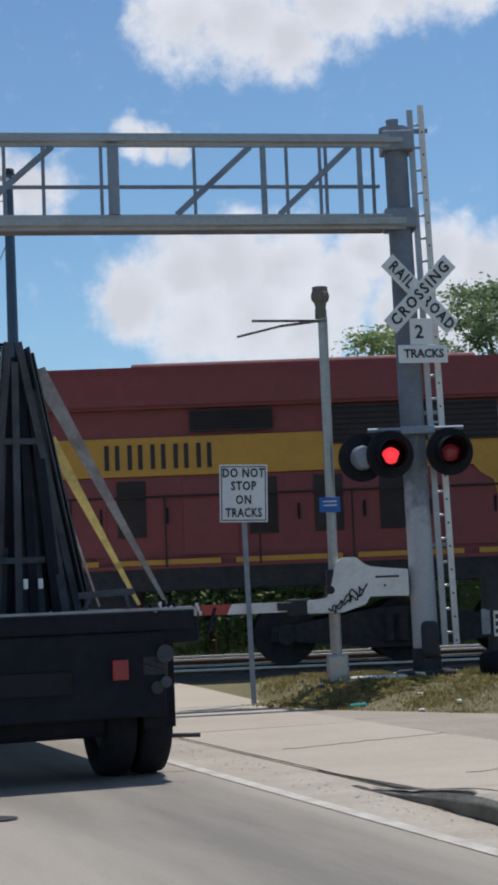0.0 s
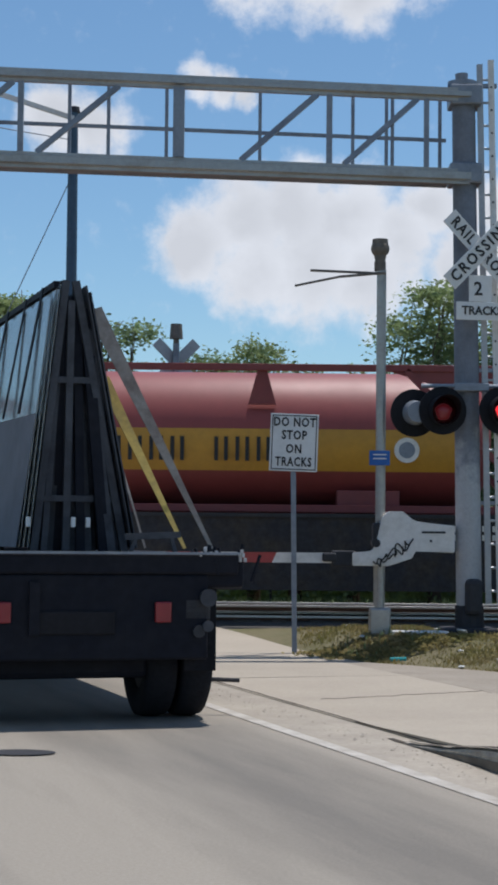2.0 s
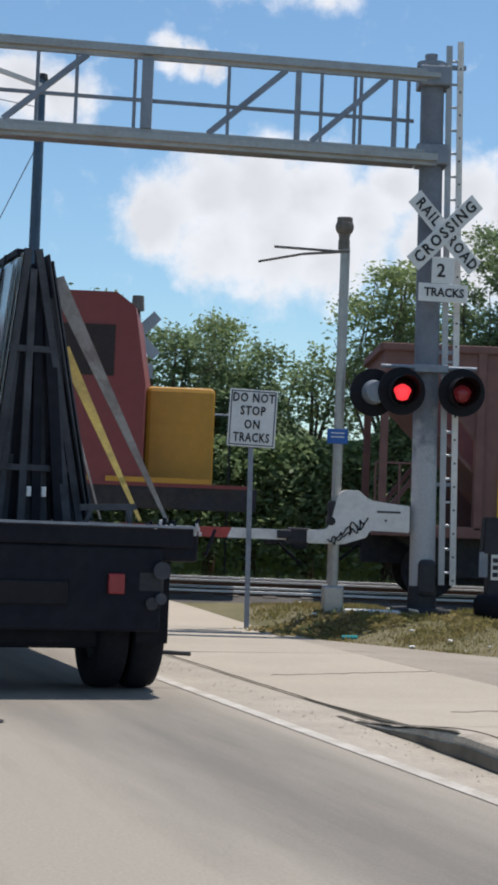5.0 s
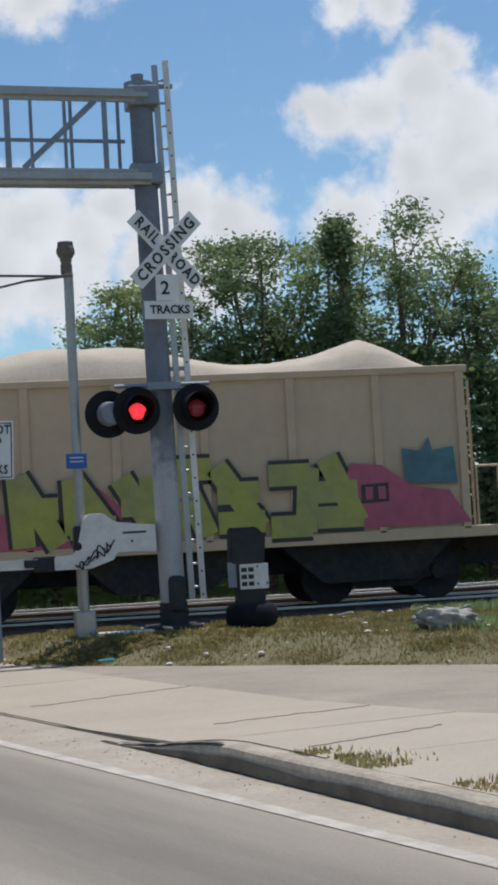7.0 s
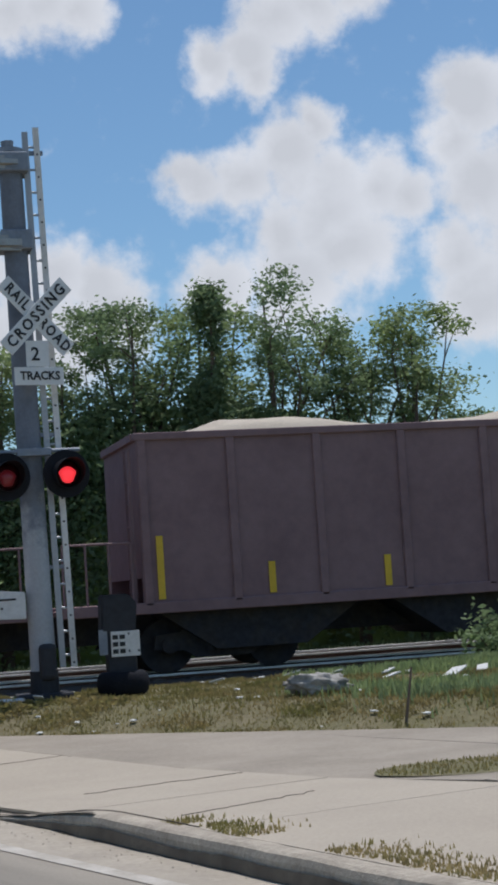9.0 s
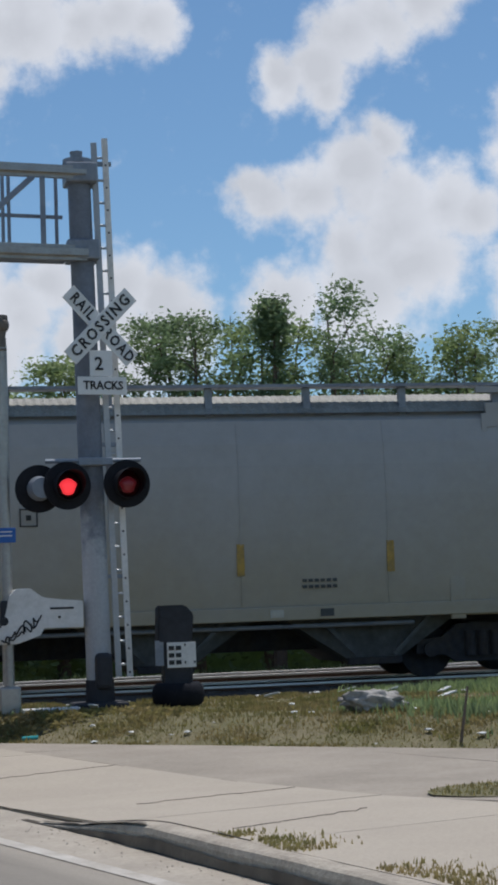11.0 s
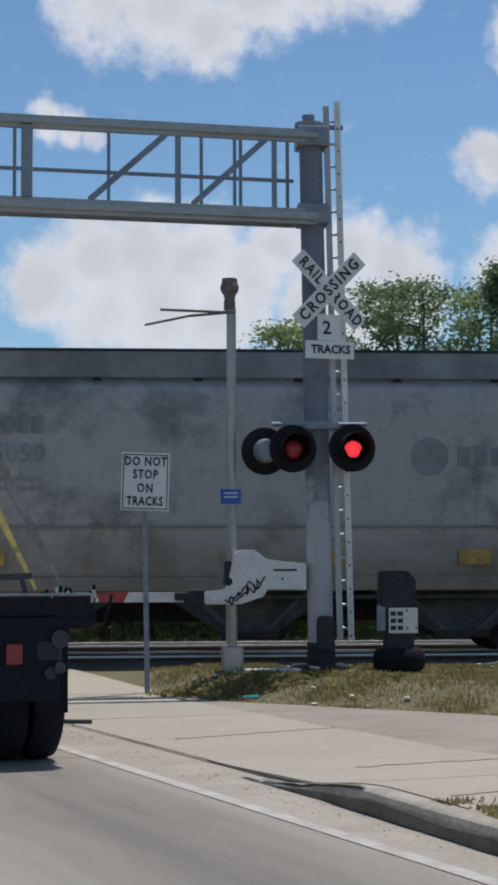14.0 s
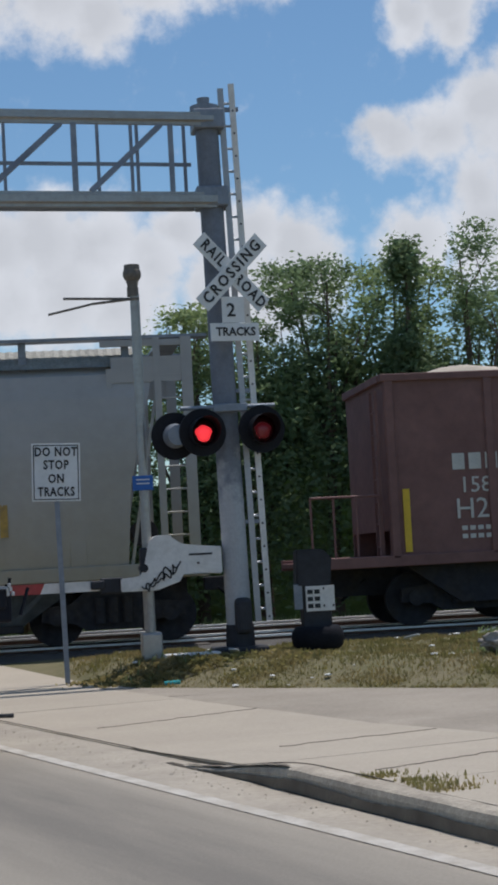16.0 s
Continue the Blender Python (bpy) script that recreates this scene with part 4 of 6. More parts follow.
def build_gate():
    g = thing("crossing_gate", "grey gate mast with lowered red and white barrier arm", "crossing gate", pose(1.605, PY, 0))
    bm = B()
    rod(bm, (0, 0, 0.3), (0, 0, 4.92), 0.065, 0.062, 18)
    rod(bm, (-0.06, 0, 0.6), (-0.06, 0, 1.2), 0.022, n=8)
    part("mast", bm, M_GALV_WARM, g)
    bm = B()
    box(bm, -0.135, 0.135, -0.135, 0.135, 0.22, 0.58, 0.03)
    part("base", bm, M_GALV_WARM, g, "grey concrete base block")
    bm = B()
    rod(bm, (-0.02, 0, 4.9), (-0.02, 0, 5.02), 0.075, n=16)
    rod(bm, (-0.02, 0, 5.0), (-0.02, 0, 5.10), 0.06, 0.08, n=16)
    bmesh.ops.create_uvsphere(bm, u_segments=16, v_segments=10, radius=0.12, matrix=pose(-0.02, 0, 5.19))
    rod(bm, (-0.02, 0, 5.19), (-0.02, 0, 5.31), 0.105, 0.10, n=16)
    part("bell", bm, M_BELL, g, "weathered grey-brown bell")
    bm = B()
    rod(bm, (0.05, -0.05, 4.86), (-0.92, -0.10, 4.885), 0.017, n=8)
    rod(bm, (0.05, -0.05, 4.87), (-0.55, -0.14, 4.80), 0.017, n=8)
    rod(bm, (-0.55, -0.14, 4.80), (-1.12, -0.2, 4.67), 0.015, n=8)
    part("bent_crossarm", bm, M_BELL, g, "bent thin weathered rods")
    bm = B()
    box(bm, -0.15, 0.115, -0.085, -0.07, 2.39, 2.58, 0.008)
    blue = part("blue_plate", bm, M_BLUE, g, "small blue notice plate")
    for k in range(2):
        bm = B()
        box(bm, -0.10, 0.07, -0.092, -0.086, 2.47 + 0.05 * k, 2.485 + 0.05 * k)
        part("notice_bar", bm, M_WHITE, blue)
    # barrier mechanism
    body = [(-0.36, 1.11), (-0.36, 1.28), (-0.10, 1.29), (-0.05, 1.45), (0.015, 1.73), (0.10, 1.805), (0.285, 1.805), (0.39, 1.70), (0.456, 1.67), (0.94, 1.63),
            (0.94, 1.285), (0.437, 1.31), (0.40, 1.21), (0.10, 1.11)]
    bm = B()
    slab(bm, body, -0.14, 0.10)
    bmesh.ops.bevel(bm, geom=bm.edges[:], offset=0.012, segments=2, affect="EDGES")
    mech = part("counterweight_plate", bm, M_WHITE_OLD, g, "white painted counterweight plate with black scrawl")
    bm = B()
    for x0, z0, w, n, size in ((-0.10, 1.14, 0.50, 60, 0.06), (-0.05, 1.12, 0.40, 40, 0.045)):
        pts = []
        for k in range(n + 1):
            f = k / n
            turn = 2 * math.pi * 4.3 * f
            grow = size * (0.65 + 0.35 * math.sin(7 * f + n))
            pts.append((x0 + w * f + grow * 0.55 * math.sin(turn), z0 + 0.6 * w * f + grow * math.cos(turn * 1.37 + 0.6)))
        for p, q in zip(pts, pts[1:]):
            plank(bm, (p[0], -0.145, p[1]), (q[0], -0.145, q[1]), 0.012, 0.019)
    part("scrawl", bm, M_INK, mech, "unreadable black scrawl")
    bm = B()
    for x, z, w in ((0.52, 1.53, 0.3), (0.62, 1.42, 0.03)):
        box(bm, x, x + w, -0.147, -0.14, z, z + 0.025)
    part("bolt_slot", bm, M_TAR, mech)
    bm = B()
    rod(bm, (-0.06, -0.15, 1.40), (-0.06, 0.16, 1.40), 0.055, n=16)
    box(bm, -0.10, 0.0, -0.12, 0.12, 1.30, 1.66, 0.03)
    part("motor_housing", bm, M_TAR, g)
    # arm
    arm = thing("barrier_arm", "red and white striped barrier arm lowered across the road", "barrier arm", pose(1.605, PY, 0))
    bm = B()
    box(bm, -0.62, -0.32, -0.10, 0.02, 1.10, 1.30, 0.02)
    box(bm, -0.74, -0.56, -0.13, 0.05, 1.16, 1.27, 0.02)
    part("arm_clamp", bm, M_TAR, arm)
    x = -0.62
    k = 0
    for w, m in ((0.76, M_WHITE_OLD), (0.44, M_ARM_RED), (0.52, M_WHITE_OLD), (0.46, M_ARM_RED), (0.5, M_WHITE_OLD), (0.46, M_ARM_RED), (0.5, M_WHITE_OLD),
                 (0.46, M_ARM_RED), (0.5, M_WHITE_OLD), (0.46, M_ARM_RED)):
        bm = B()
        sh = 0.0 if k == 0 else 0.06
        slab(bm, [(x - w, 1.14), (x, 1.14), (x + sh, 1.27), (x - w + 0.06, 1.27)], -0.06, -0.03)
        part("stripe", bm, m, arm)
        x -= w
        k += 1


build_gate()


def build_sign():
    s = thing("regulatory_sign", "white sign with black letters on a leaning grey steel post", "road sign", pose(0.51, 22.2, 0))
    bm = B()
    plank(bm, (0.01, 0.04, -0.05), (-0.035, 0.04, 2.98), 0.065, 0.04, (1, 0, 0))
    part("post", bm, M_GALV, s)
    m = pose(-0.02, 0, 2.665, 0, 1.6, 2)
    bm = B()
    box(bm, -0.305, 0.305, -0.006, 0.006, -0.365, 0.365, 0.003)
    bm.transform(m)
    plate = part("plate", bm, M_WHITE, s)
    bm = B()
    for x0, x1, z0, z1 in ((-0.285, 0.285, 0.335, 0.347), (-0.285, 0.285, -0.347, -0.335), (-0.285, -0.273, -0.335, 0.335), (0.273, 0.285, -0.335, 0.335)):
        box(bm, x0, x1, -0.010, -0.006, z0, z1)
    bm.transform(m)
    part("border", bm, M_INK, plate, "thin black border line")
    for text, z, sq in (("DO NOT", 0.255, 0.92), ("STOP", 0.09, 0.92), ("ON", -0.085, 0.92), ("TRACKS", -0.25, 0.86)):
        words(text, 0.158, m @ pose(0, -0.011, z), M_INK, plate, squeeze=sq * 0.84, bold=0.004, space=1.14)


build_sign()


def build_tyre_post():
    t = thing("old_tyre", "worn black car tyre lying on the verge", "tyre", pose(3.72, 22.2, height(3.72, 22.2)))
    for z, dx in ((0.02, 0.0),):
        bm = B()
        n, k = 36, 10
        ring = []
        for i in range(n):
            a = 2 * math.pi * i / n
            ring.append([bm.verts.new(((0.24 + 0.10 * math.cos(b)) * math.cos(a), (0.24 + 0.10 * math.cos(b)) * math.sin(a), 0.11 + z + 0.17 * math.sin(b) * (1 if abs(math.sin(b)) < 0.9 else 0.93)))
                         for b in (2 * math.pi * j / k for j in range(k))])
        for i in range(n):
            for j in range(k):
                bm.faces.new((ring[i][j], ring[(i + 1) % n][j], ring[(i + 1) % n][(j + 1) % k], ring[i][(j + 1) % k]))
        part("casing", bm, M_RUBBER, t, smooth=True)
    p = thing("relay_post", "dark post-mounted box with small white notices standing in a tyre", "equipment box", pose(3.70, 22.2, height(3.72, 22.2)))
    bm = B()
    box(bm, -0.17, 0.20, -0.12, 0.14, 0.0, 0.80, 0.02)
    part("pedestal", bm, M_TAR, p)
    bm = B()
    slab(bm, [(-0.24, 0.78), (0.20, 0.78), (0.23, 1.14), (0.12, 1.26), (-0.22, 1.26)], -0.14, 0.16)
    bmesh.ops.bevel(bm, geom=bm.edges[:], offset=0.02, segments=2, affect="EDGES")
    part("hood", bm, M_TAR, p)
    bm = B()
    box(bm, -0.13, 0.24, -0.15, -0.135, 0.47, 0.79, 0.004)
    plate = part("white_plate", bm, M_WHITE_OLD, p)
    for i in range(3):
        for j in range(2):
            bm = B()
            box(bm, -0.11 + 0.09 * j, -0.04 + 0.09 * j, -0.156, -0.15, 0.51 + 0.09 * i, 0.565 + 0.09 * i)
            part("notice_bar", bm, M_INK, plate)
    for x, z in ((0.09, 0.52), (0.09, 0.74), (0.21, 0.52)):
        bm = B()
        box(bm, x, x + 0.02, -0.156, -0.15, z, z + 0.03)
        part("bolt", bm, M_INK, plate)
    bm = B()
    box(bm, -0.28, -0.17, -0.13, -0.115, 0.50, 0.82, 0.004)
    part("side_plate", bm, M_GALV, p)


build_tyre_post()


def build_far_side():
    f = thing("far_crossing_signal", "crossing signal seen from behind with crossed boards and lit lamp", "crossing signal", pose(-1.68, 36.5, 0))
    bm = B()
    rod(bm, (0, 0, -0.1), (0, 0, 5.5), 0.075, 0.07, 14)
    part("mast", bm, M_GALV, f)
    bm = B()
    rod(bm, (0, 0, 5.45), (0, 0, 5.65), 0.06, n=12)
    rod(bm, (0, 0, 5.6), (0, 0, 5.91), 0.14, 0.12, n=16)
    part("bell", bm, M_BELL, f)
    for tilt in (45, -45):
        bm = B()
        box(bm, -0.61, 0.61, -0.01, 0.01, -0.115, 0.115)
        bm.transform(pose(0, 0.10, 5.11, 0, 0, 14) @ pose(0, 0, 0, 0, tilt, 0))
        part("crossbuck_blade", bm, M_ALU, f, "bare metal back of a crossed board")
    bm = B()
    box(bm, -0.36, 0.36, 0.08, 0.1, 4.2, 4.5)
    part("plate", bm, M_ALU, f)
    bm = B()
    rod(bm, (-0.6, 0, 3.15), (0.6, 0, 3.15), 0.025, n=8)
    part("crossarm", bm, M_GALV, f)
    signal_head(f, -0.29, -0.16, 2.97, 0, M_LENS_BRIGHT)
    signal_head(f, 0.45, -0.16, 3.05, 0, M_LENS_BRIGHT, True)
    gate = thing("far_rail_post", "thin grey pipe guard beyond the railway", "guard rail", pose(-1.55, 36.8, 0))
    bm = B()
    rod(bm, (0, 0, 3.52), (1.9, 0, 3.50), 0.024, n=8)
    part("pipe", bm, M_GALV, gate)
    for x in (0.0, 1.9):
        bm = B()
        rod(bm, (x, 0, -0.1), (x, 0, 3.52), 0.024, n=8)
        part("post", bm, M_TAR, gate)
    p = thing("utility_pole", "tall dark painted utility pole beyond the road", "pole", pose(-3.94, 37, 0))
    bm = B()
    rod(bm, (0.0, 0, -0.1), (-0.02, 0, 10.55), 0.15, 0.10, 16)
    part("pole", bm, M_WOODPOLE, p)
    bm = B()
    rod(bm, (0, 0, 10.5), (0, 0, 10.62), 0.125, 0.105, n=12)
    part("cap", bm, M_TAR, p)
    for nm, a, b in (("guy_wire", (0, 0, 9.2), (-2.8, 0, 3.0)), ("cable", (0, 0, 9.9), (-9, 3, 12.0))):
        bm = B()
        rod(bm, a, b, 0.012, n=5)
        part(nm, bm, M_GALV, p)
    bm = B()
    plank(bm, (0, -0.1, 10.35), (-3.4, -0.1, 11.45), 0.08, 0.1)
    part("bracket_arm", bm, M_WHITE_OLD, p, "pale bracket arm")


build_far_side()


def build_litter():
    rnd = random.Random(12)
    bm = B()
    box(bm, 1.72, 2.42, 21.75, 22.05, 0.26, 0.315, 0.012, None)
    tagged(part("concrete_slab", bm, M_WHITE_OLD), "pale broken concrete slab on the verge", "slab")
    bm = B()
    bmesh.ops.create_icosphere(bm, subdivisions=4, radius=1.0)
    for v in bm.verts:
        v.co = Vector((v.co.x * 0.36, v.co.y * 0.17, v.co.z * 0.13)) * (1 + 0.45 * noise.noise(v.co * 3.5))
    bm.transform(pose(5.40, 19.1, 0.36, 0, 4, 0))
    tagged(part("sandbag", bm, mat("grey_sacking", (0.34, 0.32, 0.29), 0.9, var=0.4, grain=9, bump=0.8, col2=(0.17, 0.16, 0.145), patch=5), smooth=True), "grey torn rubbish sack lying by the track", "sack")
    bm = B()
    rod(bm, (5.70, 17.0, -0.05), (5.81, 17.0, 0.59), 0.018, 0.012, 6)
    tagged(part("stake", bm, M_BARK), "thin leaning wooden stake in the weeds", "stake")
    for k in range(70):
        while True:
            x, y = rnd.uniform(1.2, 11), rnd.uniform(16, 24.5)
            if beyond_grass_edge(x, y) > 0.05 and on_road(x, y) > 3.4:
                break
        s = rnd.uniform(0.015, 0.05)
        bm = B()
        bmesh.ops.create_icosphere(bm, subdivisions=1, radius=s)
        for v in bm.verts:
            v.co = Vector((v.co.x * rnd.uniform(0.8, 1.8), v.co.y, v.co.z * 0.35))
        bm.transform(pose(x, y, height(x, y) + 0.01, 0, 0, rnd.uniform(0, 180)))
        tagged(part("litter", bm, M_LITTER), "small pale scrap of litter in the grass", "litter", group="litter on the verge")
    for x, y, s in ((5.9, 21.4, 0.16), (6.9, 21.0, 0.13), (7.6, 20.6, 0.2), (6.2, 23.2, 0.12), (6.5, 22.4, 0.18), (7.2, 22.0, 0.1), (8.2, 21.2, 0.14), (5.1, 22.9, 0.1), (2.6, 21.9, 0.12)):
        bm = B()
        box(bm, -s, s, -s * 0.5, s * 0.5, 0, 0.02, 0.004)
        bm.transform(pose(x, y, height(x, y) + 0.03, 8, 12, 30 * x))
        tagged(part("paper_scrap", bm, M_LITTER), "flattened white packaging scrap on the verge", "litter", group="packaging on the verge")
    bm = B()
    for _ in range(260):
        a, sd = rnd.uniform(-8.5, 3.0), rnd.triangular(0.1, 0.55, 0.5)
        q = EDGE0 + FWD * a + SIDE * sd
        r = rnd.uniform(0.003, 0.009)
        vs = [bm.verts.new((q.x + r * dx, q.y + r * dy, 0.006 + r * dz)) for dx, dy, dz in ((-1, -0.6, 0), (1, -0.7, 0), (0.1, 1, 0), (0, 0, 0.9))]
        for f in ((0, 1, 3), (1, 2, 3), (2, 0, 3)):
            bm.faces.new([vs[i] for i in f])
    tagged(part("gravel", bm, M_GUTTER), "loose gravel and grit lying in the gutter", "gravel", kind="stuff")
    bm = B()
    rod(bm, (1.62, 20.75, 0.03), (1.8, 20.7, 0.04), 0.03, 0.03, 10)
    tagged(part("bottle", bm, mat("teal_plastic", (0.05, 0.35, 0.36), 0.3, bump=0)), "flattened teal plastic bottle by the kerb", "bottle")
    bm = B()
    n = 24
    vs = [bm.verts.new((-1.55 + 0.24 * math.cos(2 * math.pi * k / n) * (1 + 0.3 * noise.noise((k, 0, 0))), 11.75 + 0.16 * math.sin(2 * math.pi * k / n), 0.010)) for k in range(n)]
    bm.faces.new(vs)
    tagged(part("tar_patch", bm, M_TAR), "dark tar patch on the asphalt", "road patch", kind="structure")


build_litter()


# ---- glazier's flatbed truck waiting at the crossing ----
def build_truck():
    t = thing("flatbed_truck", "black flatbed truck with an A-frame glass rack, seen from behind", "truck", pose(-1.3, 13.4, 0, 0, 0, ROAD_TURN))
    bm = B()
    box(bm, -1.24, 1.24, 0.0, 6.3, 1.16, 1.32, 0.02)
    part("deck", bm, M_TRUCK, t)
    bm = B()
    plank(bm, (-1.24, -0.012, 1.325), (1.24, -0.012, 1.325), 0.03, 0.02, (0, 1, 0))
    part("deck_edge", bm, M_GALV, t, "bare metal deck edge")
    bm = B()
    box(bm, -1.1, 1.0, 0.02, 0.16, 0.50, 1.16, 0.02)
    box(bm, -0.7, 0.6, 0.3, 0.6, 0.34, 0.9, 0.05)
    box(bm, -0.42, -0.34, -0.02, 0.02, 0.7, 1.1)
    part("rear_panel", bm, M_TRUCK, t)
    bm = B()
    box(bm, -0.35, 0.25, 0.0, 0.03, 0.70, 0.88, 0.01)
    part("plate_recess", bm, M_BLACK, t)
    for x in (-0.62, 0.63):
        bm = B()
        box(bm, x - 0.065, x + 0.065, -0.015, 0.03, 0.79, 0.95, 0.012)
        part("tail_light", bm, M_TAIL, t, "red tail light")
    for x in (-0.45, 0.45):
        bm = B()
        box(bm, x - 0.06, x + 0.06, 0.15, 8.2, 0.72, 1.0, 0.01)
        part("frame_rail", bm, M_TRUCK, t)
    for x in (-1.0, -0.71, 0.71, 1.0):
        w = new("wheel")
        w.parent = t
        w.location = (x, 0.72, 0.46)
        bm = B()
        prof = ((0.24, -0.11), (0.40, -0.13), (0.445, -0.11), (0.46, -0.05), (0.46, 0.05), (0.445, 0.11), (0.40, 0.13), (0.24, 0.11))
        n = 40
        ring = [[bm.verts.new((px, r * math.cos(2 * math.pi * k / n), r * math.sin(2 * math.pi * k / n))) for r, px in prof] for k in range(n)]
        for k in range(n):
            for j in range(len(prof)):
                bm.faces.new((ring[k][j], ring[(k + 1) % n][j], ring[(k + 1) % n][(j + 1) % len(prof)], ring[k][(j + 1) % len(prof)]))
        part("tyre", bm, M_RUBBER, w, smooth=True)
        bm = B()
        rod(bm, (-0.08, 0, 0), (0.08, 0, 0), 0.24, n=24)
        part("rim", bm, M_TAR, w)
    for x in (-0.95, 0.95):
        w = new("wheel")
        w.parent = t
        w.location = (x, 5.9, 0.46)
        bm = B()
        rod(bm, (-0.12, 0, 0), (0.12, 0, 0), 0.46, n=32)
        part("tyre", bm, M_RUBBER, w)
    bm = B()
    rod(bm, (-0.9, 0.72, 0.46), (0.9, 0.72, 0.46), 0.08, n=12)
    part("axle", bm, M_TRUCK, t)
    for x in (-0.98, 0.98):
        bm = B()
        box(bm, x - 0.13, x + 0.13, 0.17, 0.19, 0.40, 1.12, 0.005)
        part("mud_flap", bm, M_RUBBER, t)
    bm = B()
    box(bm, 0.80, 1.02, 0.02, 0.10, 0.80, 0.98, 0.02)
    rod(bm, (0.92, -0.01, 0.72), (0.92, 0.06, 0.72), 0.05, n=16)
    part("reversing_light", bm, M_TAR, t, "cloudy grey lamp")
    bm = B()
    rod(bm, (0.9, 0.80, 0.30), (1.46, 0.66, 0.28), 0.018, n=8)
    part("exhaust_rod", bm, M_TAR, t)
    bm = B()
    box(bm, -1.05, 1.05, 6.5, 8.4, 0.55, 2.05, 0.12)
    box(bm, -0.95, 0.95, 6.55, 7.8, 1.95, 2.45, 0.15)
    part("cab", bm, M_TRUCK, t)
    # clutter at the deck's right corner
    rnd = random.Random(31)
    for _ in range(26):
        bm = B()
        x, y = rnd.uniform(0.92, 1.36), rnd.uniform(0.0, 0.5)
        rod(bm, (x, y, rnd.uniform(1.1, 1.26)), (x + rnd.uniform(-0.08, 0.08), y, rnd.uniform(1.26, 1.40)), 0.014, n=5)
        part("hook", bm, M_TRUCK, t)
    bm = B()
    box(bm, 0.9, 1.3, 0.05, 0.6, 1.05, 1.3, 0.03)
    part("winch_box", bm, M_TRUCK, t)
    bm = B()
    plank(bm, (0.35, 0.15, 1.45), (0.80, 0.15, 1.47), 0.04, 0.05)
    plank(bm, (0.40, 0.15, 1.33), (0.45, 0.15, 1.47), 0.03, 0.03)
    plank(bm, (0.76, 0.15, 1.33), (0.72, 0.15, 1.47), 0.03, 0.03)
    part("stake_rail", bm, M_RACK, t)
    for _ in range(12):
        bm = B()
        x, y, z = rnd.uniform(0.86, 1.34), rnd.uniform(-0.02, 0.06), rnd.uniform(1.24, 1.40)
        box(bm, x - 0.012, x + 0.012, y - 0.01, y + 0.01, z - 0.012, z + 0.02, 0.003)
        part("buckle", bm, M_ALU, t, "small bare metal buckle")
    for z, r0 in ((0.98, 0.07), (0.76, 0.045)):
        bm = B()
        rod(bm, (0.99, -0.02, z), (0.99, 0.03, z), r0, r0 * 0.9, 18)
        part("round_lamp", bm, M_RACK, t, "cloudy dark round lamp")
    # A-frame rack
    r = new("glass_rack")
    r.parent = t
    r["label"] = "dark steel A-frame rack with upright bars"
    for y in (0.62, 2.2, 3.8, 5.4):
        bm = B()
        plank(bm, (-0.28, y, 1.32), (-0.05, y, 3.5), 0.06, 0.06)
        plank(bm, (0.46, y, 1.32), (0.03, y, 3.5), 0.06, 0.06)
        plank(bm, (-0.22, y, 1.75), (0.38, y, 1.75), 0.05, 0.05)
        plank(bm, (-0.18, y, 2.7), (0.18, y, 2.7), 0.05, 0.05)
        part("rack_frame", bm, M_RACK, r)
    for k in range(13):
        f = -1 + 2 * k / 12
        bm = B()
        x0, x1 = 0.10 + 0.36 * f, 0.04 + 0.13 * f + 0.02 * rnd.uniform(-1, 1)
        plank(bm, (x0, 0.6 + rnd.uniform(-0.06, 0.2), 1.33), (x1, 0.6 + rnd.uniform(0, 0.2), 3.42 - abs(f) * 0.25 + rnd.uniform(-0.1, 0.08)), rnd.uniform(0.05, 0.085), 0.05, (1, 0, 0))
        part("upright", bm, M_RACK if k % 3 else M_TRUCK, r)
    bm = B()
    slab(bm, [(-0.26, 1.34), (0.43, 1.34), (0.10, 3.25), (-0.06, 3.25)], 0.80, 0.84)
    part("backing_panel", bm, M_TRUCK, r)
    for k, x in enumerate((-0.36, 0.0, 0.12)):
        bm = B()
        box(bm, x, x + 0.035, 0.50, 0.53, 1.52, 1.60, 0.004)
        part("white_tag", bm, M_WHITE, r)
    for side, n in ((-1, 3), (1, 2)):
        for k in range(n):
            d = 0.05 + 0.035 * k
            bm = B()
            b0 = 0.28 if side < 0 else 0.46
            vs = [(side * (b0 + d), 0.55, 1.36), (side * (0.05 + d), 0.55, 3.46 - 0.05 * k), (side * (0.05 + d), 5.5, 3.46 - 0.05 * k), (side * (b0 + d), 5.5, 1.36)]
            out = [(x + side * 0.012, y, z) for x, y, z in vs]
            a, b = [bm.verts.new(v) for v in vs], [bm.verts.new(v) for v in out]
            bm.faces.new(a)
            bm.faces.new(b[::-1])
            for j in range(4):
                bm.faces.new((a[j], a[(j + 1) % 4], b[(j + 1) % 4], b[j]))
            part("glass_sheet", bm, M_GLASS if side < 0 else M_RACK, r, "tall leaning sheet of glass" if side < 0 else "dark leaning sheet")
    bm = B()
    vs = [(-0.43, 0.545, 1.36), (-0.285, 0.545, 2.42), (-0.30, 5.5, 2.5), (-0.445, 5.5, 1.36)]
    a, b = [bm.verts.new(v) for v in vs], [bm.verts.new((x - 0.006, y, z)) for x, y, z in vs]
    bm.faces.new(a)
    bm.faces.new(b[::-1])
    for j in range(4):
        bm.faces.new((a[j], a[(j + 1) % 4], b[(j + 1) % 4], b[j]))
    part("packing_sheet", bm, M_CARD, r, "dull grey sheet over the lower glass")
    bm = B()
